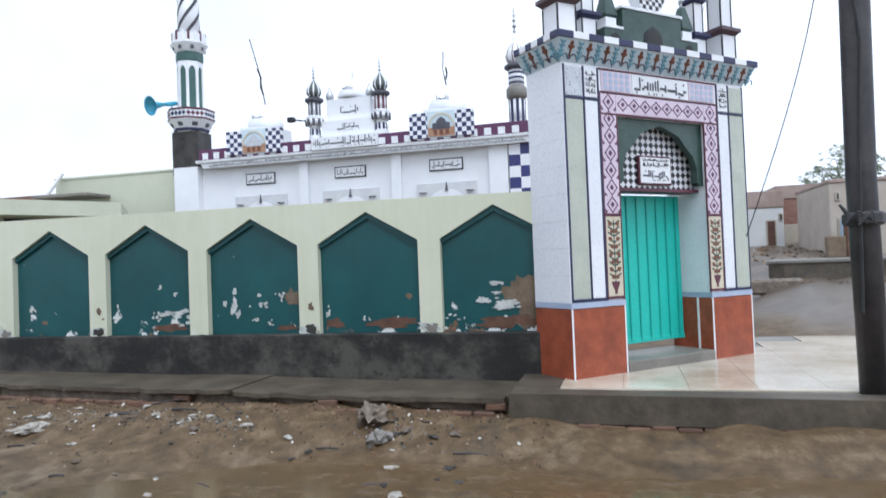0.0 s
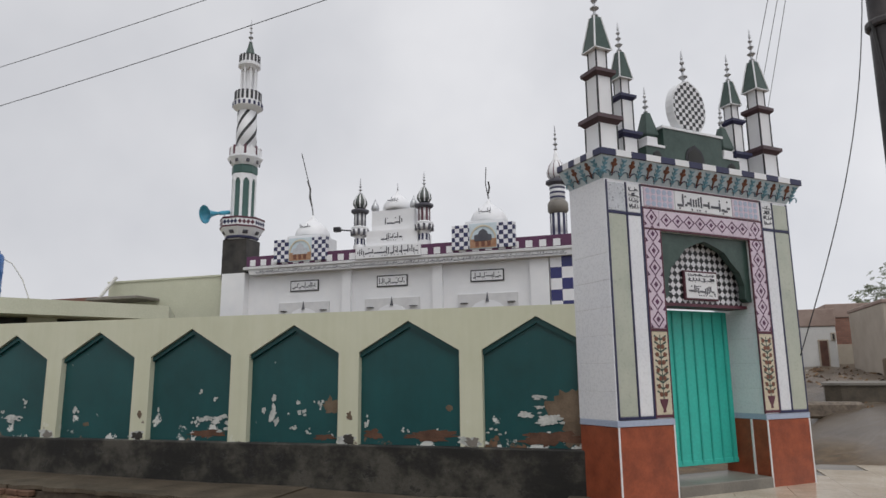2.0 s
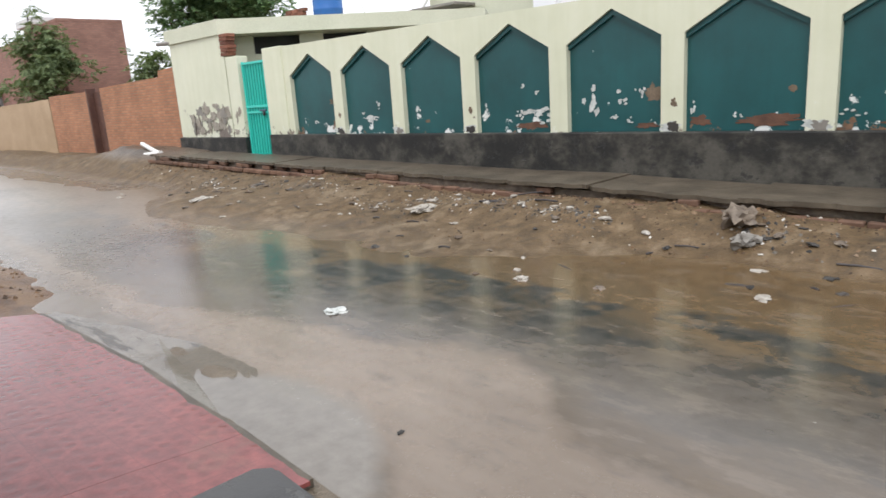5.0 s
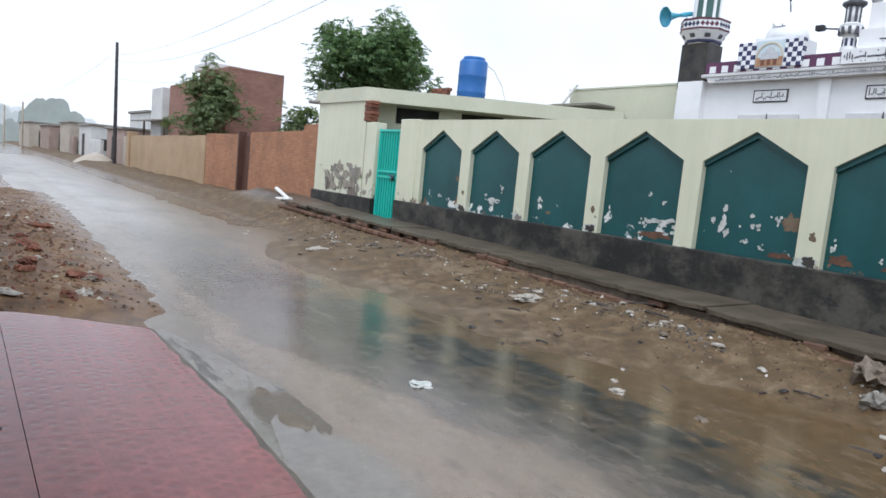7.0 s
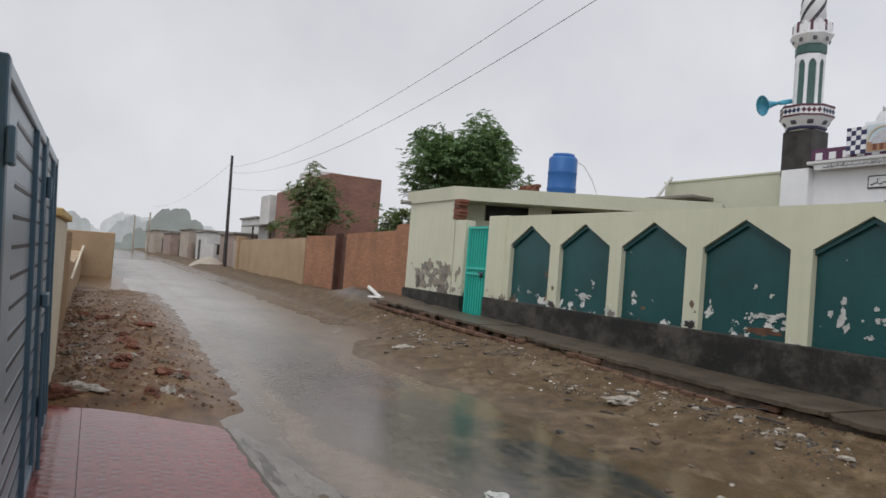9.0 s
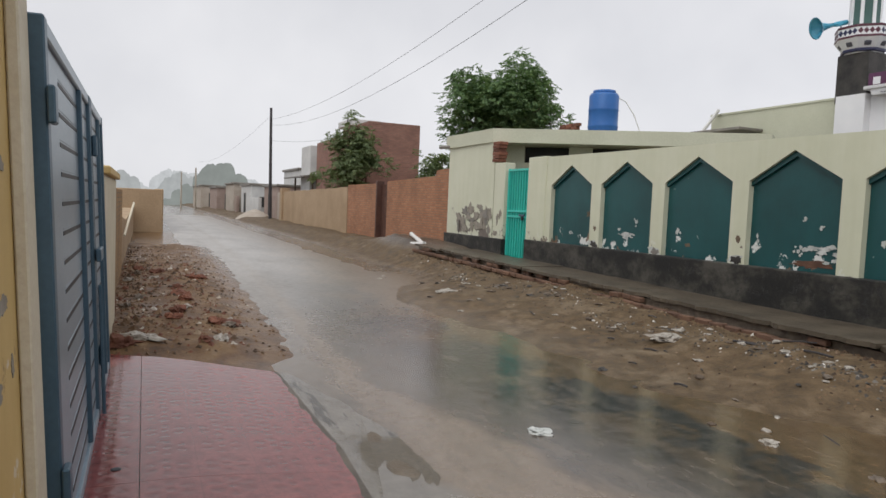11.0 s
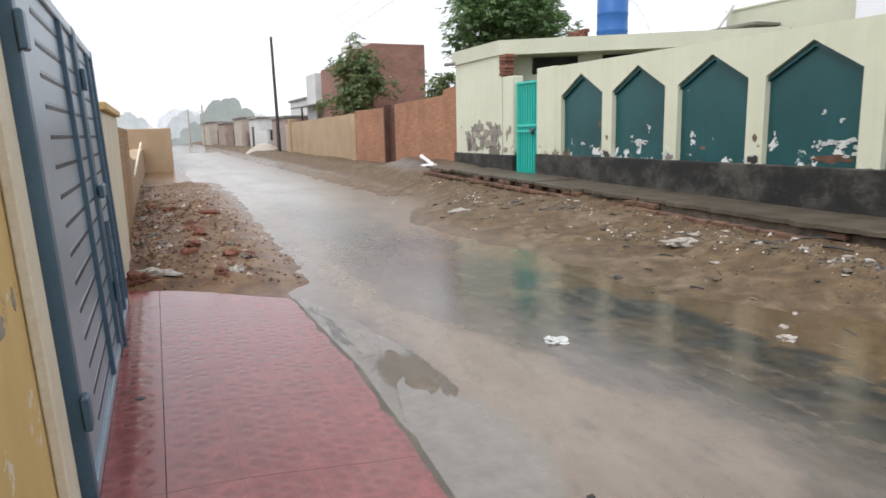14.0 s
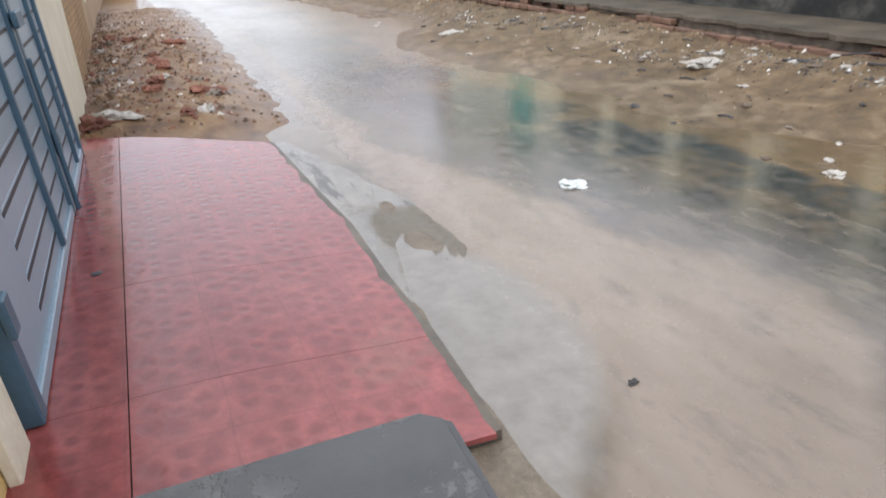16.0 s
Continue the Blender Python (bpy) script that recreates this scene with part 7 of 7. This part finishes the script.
brick_lane = lane_house(7.10, 10.5, 30.5, 36, 4.45, 0.55, BRICK_F, "brick village house with a pale blue lower wall", ((7.95, 1.60, 0.45, 1.55, STEEL_D), (8.42, 1.75, 0.34, 1.30, SKYB)))
part("lower_wall", box(7.12, 7.93, 30.42, 30.5, 0.9, 2.85, 0.01), GREYP, brick_lane, "pale blue-grey plastered lower wall")
lane_house(7.30, 12.5, 24.0, 28, 3.98, 0.12, HAZED_MUD, "beige plastered village house with a teal door", ((7.52, 1.45, 0.42, 1.30, STEEL_B), (7.48, 3.30, 0.14, 0.28, DARK), (9.0, 1.9, 0.8, 0.9, SKYB)))
low = thing("wall_lane", pose(0, 0, 0), "low cement platform edge with broken brick walls", "wall", kind="structure")
part("plinth", slab_xy([(4.45, 18.75), (4.75, 18.5), (9.2, 18.2), (9.2, 22.5), (5.4, 22.5), (4.6, 19.6)], 0.6, 1.47), KERB_WET, low)
part("plinth_top", slab_xy([(4.40, 18.73), (4.72, 18.45), (9.2, 18.15), (9.2, 22.5), (5.35, 22.5), (4.55, 19.62)], 1.47, 1.53), CEMENT, low)
for x0, x1, h in ((6.55, 7.05, 0.62), (7.05, 7.5, 1.0), (7.5, 7.8, 0.55), (8.2, 9.1, 0.9)):
    part("brick_stub", box(x0, x1, 21.6, 21.85, 1.52, 1.52 + h, 0.03), DULL_BRICK if h > 0.8 else EARTHY, low)
solo("kerb_stone", box(3.7, 5.0, 17.6, 18.0, 0.75, 1.12, 0.06), STONE, "broken kerb stone beside the side lane", "kerb stone")

# ---- litter, rubble and pipes ----
def scrap(name, x, y, r, seed, mat, label, category, flat=0.35, long=1.0):
    """A crumpled or broken lump: a ball folded by coarse and fine creases and pressed flat."""
    rr = random.Random(seed)
    bm = bmesh.new()
    bmesh.ops.create_icosphere(bm, subdivisions=3 if r > 0.045 else 2, radius=1.0)
    for v in bm.verts:
        k = 1 + 0.65 * noise.noise(v.co * 1.7 + Vector((seed, 0, 0))) + 0.6 * abs(noise.noise(v.co * 3.6 + Vector((0, seed, 0)))) + 0.25 * noise.noise(v.co * 8.0 + Vector((0, 0, seed)))
        lift = 0.6 * noise.noise(Vector((v.co.x * 2.5, v.co.y * 2.5, seed)))
        v.co = Vector((v.co.x * r * k * long, v.co.y * r * k, (v.co.z + lift) * r * flat * k))
    bmesh.ops.rotate(bm, verts=bm.verts, matrix=Matrix.Rotation(rr.uniform(0, 6.3), 3, 'Z'))
    me = mesh_of(name, bm, mat)
    ob = new(name, me)
    ob.matrix_basis = pose(x, y, max(ground_height(x, y), -0.004) + r * flat * 0.35)
    return tagged(ob, label, category, "litter on the lane")


scrap("plastic_bag", -3.38, 3.22, 0.052, 1, LIME, "crumpled white plastic bag in the puddle", "litter", 0.4, 1.4)
scrap("plastic_bag", -2.70, 4.69, 0.05, 2, LITTER, "white scrap of plastic on wet mud", "litter", 0.4, 1.2)
scrap("plastic_bag", -5.35, 6.13, 0.11, 3, LITTER, "flattened pale plastic sack on the bank", "litter", 0.3, 1.8)
scrap("plastic_bag", -9.6, 5.3, 0.10, 4, LITTER, "pale plastic scrap on the bank", "litter", 0.3, 1.5)
scrap("plastic_bag", -6.55, 0.62, 0.10, 5, LITTER, "dirty pale sack on the stony verge", "litter", 0.35, 1.9)
scrap("plastic_bag", -0.9, 5.2, 0.05, 6, LITTER, "white scrap of paper on wet mud", "litter", 0.2, 1.8)
scrap("paper_scrap", -0.98, 1.62, 0.045, 9, LITTER, "pale green and white torn wrapper on wet cement", "litter", 0.25, 1.6)
for dx, dy in ((0.0, 0.0), (0.30, 0.04), (0.46, 0.10), (0.9, 0.3), (-0.55, 0.38)):
    scrap("litter", -1.02 + dx, 1.86 + dy, 0.016, 70 + dx, CEMENT_D, "small dark scrap on wet silt", "litter", 0.5, 1.3)
scrap("broken_slab", -1.62, 6.62, 0.13, 7, STONE, "broken lump of cement by the pavement", "rubble", 0.6, 1.3)
scrap("broken_slab", -1.45, 6.35, 0.09, 8, CEMENT, "broken lump of cement by the pavement", "rubble", 0.6, 1.3)
HEAPS = ((-1.35, 6.5), (-3.3, 6.35), (-4.4, 6.5), (-5.5, 6.5), (-6.2, 6.1), (-7.9, 6.4), (-9.2, 6.2), (-11.0, 6.2))
for k in range(120):
    rr = random.Random(200 + k)
    if k % 2:
        cx, cy = rr.choice(HEAPS)
        lx, ly = cx + rr.gauss(0, 0.35), min(cy + rr.gauss(0, 0.16), 6.85)
    else:
        lx, ly = rr.uniform(-13.5, -0.2), 4.5 + 2.2 * rr.random() ** 0.7
    scrap("litter", lx, ly, rr.uniform(0.012, 0.042), 300 + k, rr.choice((LITTER, LITTER, STONE, CEMENT_D, BARK)), "small pale scrap on the muddy bank", "litter", 0.4, rr.uniform(1, 2.2))
for k in range(28):
    rr = random.Random(900 + k)
    lx, ly, a, ln = rr.uniform(-12.5, -0.5), rr.uniform(5.0, 6.8), rr.gauss(0.1, 0.5), 0.07 + 0.3 * rr.random() ** 2.2
    gz = ground_height(lx, ly) + 0.012
    solo("stick", tube([(lx, ly, gz), (lx + 0.5 * ln * math.cos(a), ly + 0.5 * ln * math.sin(a), gz + 0.008), (lx + ln * math.cos(a), ly + ln * math.sin(a), gz)], rr.uniform(0.005, 0.012), 6), POLE_D, "dark wet stick on the muddy bank", "stick", group="litter on the lane")
for k in range(26):
    rr = random.Random(500 + k)
    scrap("brick_piece", rr.uniform(-13.5, -6.2), rr.uniform(0.4, 1.6), rr.uniform(0.04, 0.09), 600 + k, rr.choice((RED_BRICK, STONE, LITTER, RED_BRICK)), "broken brick piece on the muddy verge", "rubble", 0.6, 1.4)


def gravel(name, count, seed, place, sizes, mat, label):
    rr = random.Random(seed)
    bm = bmesh.new()
    for _ in range(count):
        x, y = place(rr)
        s = rr.uniform(*sizes)
        z = ground_height(x, y)
        pts = [bm.verts.new((x + s * rr.uniform(0.6, 1.2) * math.cos(a), y + s * rr.uniform(0.6, 1.2) * math.sin(a), z - 0.3 * s)) for a in (0.3, 1.9, 3.4, 5.0)]
        apex = bm.verts.new((x + rr.uniform(-0.4, 0.4) * s, y + rr.uniform(-0.4, 0.4) * s, z + s * rr.uniform(0.2, 0.6)))
        for k in range(4):
            bm.faces.new((pts[k], pts[(k + 1) % 4], apex))
    return solo(name, bm, mat, label, "rubble", "stuff")


gravel("rubble", 2600, 21, lambda r: (r.uniform(-15.5, 0.2), 4.9 + 2.1 * r.random() ** 0.4), (0.005, 0.032), GRIT, "small stones and clods on the muddy bank")
def heaped(r):
    cx, cy = r.choice(HEAPS)
    return cx + r.gauss(0, 0.30), min(cy + r.gauss(0, 0.13), 6.9)


gravel("debris", 900, 27, heaped, (0.006, 0.040), DEBRIS, "small heaps of grey rubble and scraps on the bank")
gravel("clods", 2600, 22, lambda r: (r.uniform(-20, -6.1), 0.3 + 1.8 * r.random() ** 1.5), (0.008, 0.050), VERGE, "clods and stones on the verge")
gravel("mud_lumps", 420, 29, lambda r: (r.uniform(-15, -6.15), 0.42 + 1.25 * r.random() ** 1.8), (0.035, 0.095), VERGE, "dark mud lumps and broken bricks on the verge")
gravel("brick_chips", 560, 23, lambda r: (r.uniform(-15, -6.1), 0.3 + 1.3 * r.random() ** 1.6), (0.02, 0.06), RED_BRICK, "broken brick chips along the near wall")
gravel("lane_rubble", 900, 25, lambda r: (r.uniform(5, 11), r.uniform(17, 28)), (0.03, 0.14), GRIT, "rubble beside the side lane")
gravel("edge_chips", 900, 26, lambda r: (r.uniform(-15.4, -0.3), r.uniform(6.78, 7.08)), (0.012, 0.05), GRIT, "mud clods and chips along the pavement edge")
gravel("pebbles", 500, 24, lambda r: (r.uniform(-6, 2), r.uniform(2.0, 4.6)), (0.004, 0.012), STONE, "pebbles on the lane")
pipe = thing("drain_pipe", pose(-16.2, 7.45, 0.17), "white plastic drain pipe lying on the bank", "pipe")
part("pipe_run", tube([(-0.7, 0.0, 0.62), (0.05, 0.05, 0.40), (0.35, -0.15, 0.34)], 0.055, 10), PIPE_W, pipe)
part("pipe_end", tube([(-0.25, -0.15, 0.36), (0.55, -0.1, 0.42)], 0.06, 10), PIPE_W, pipe)
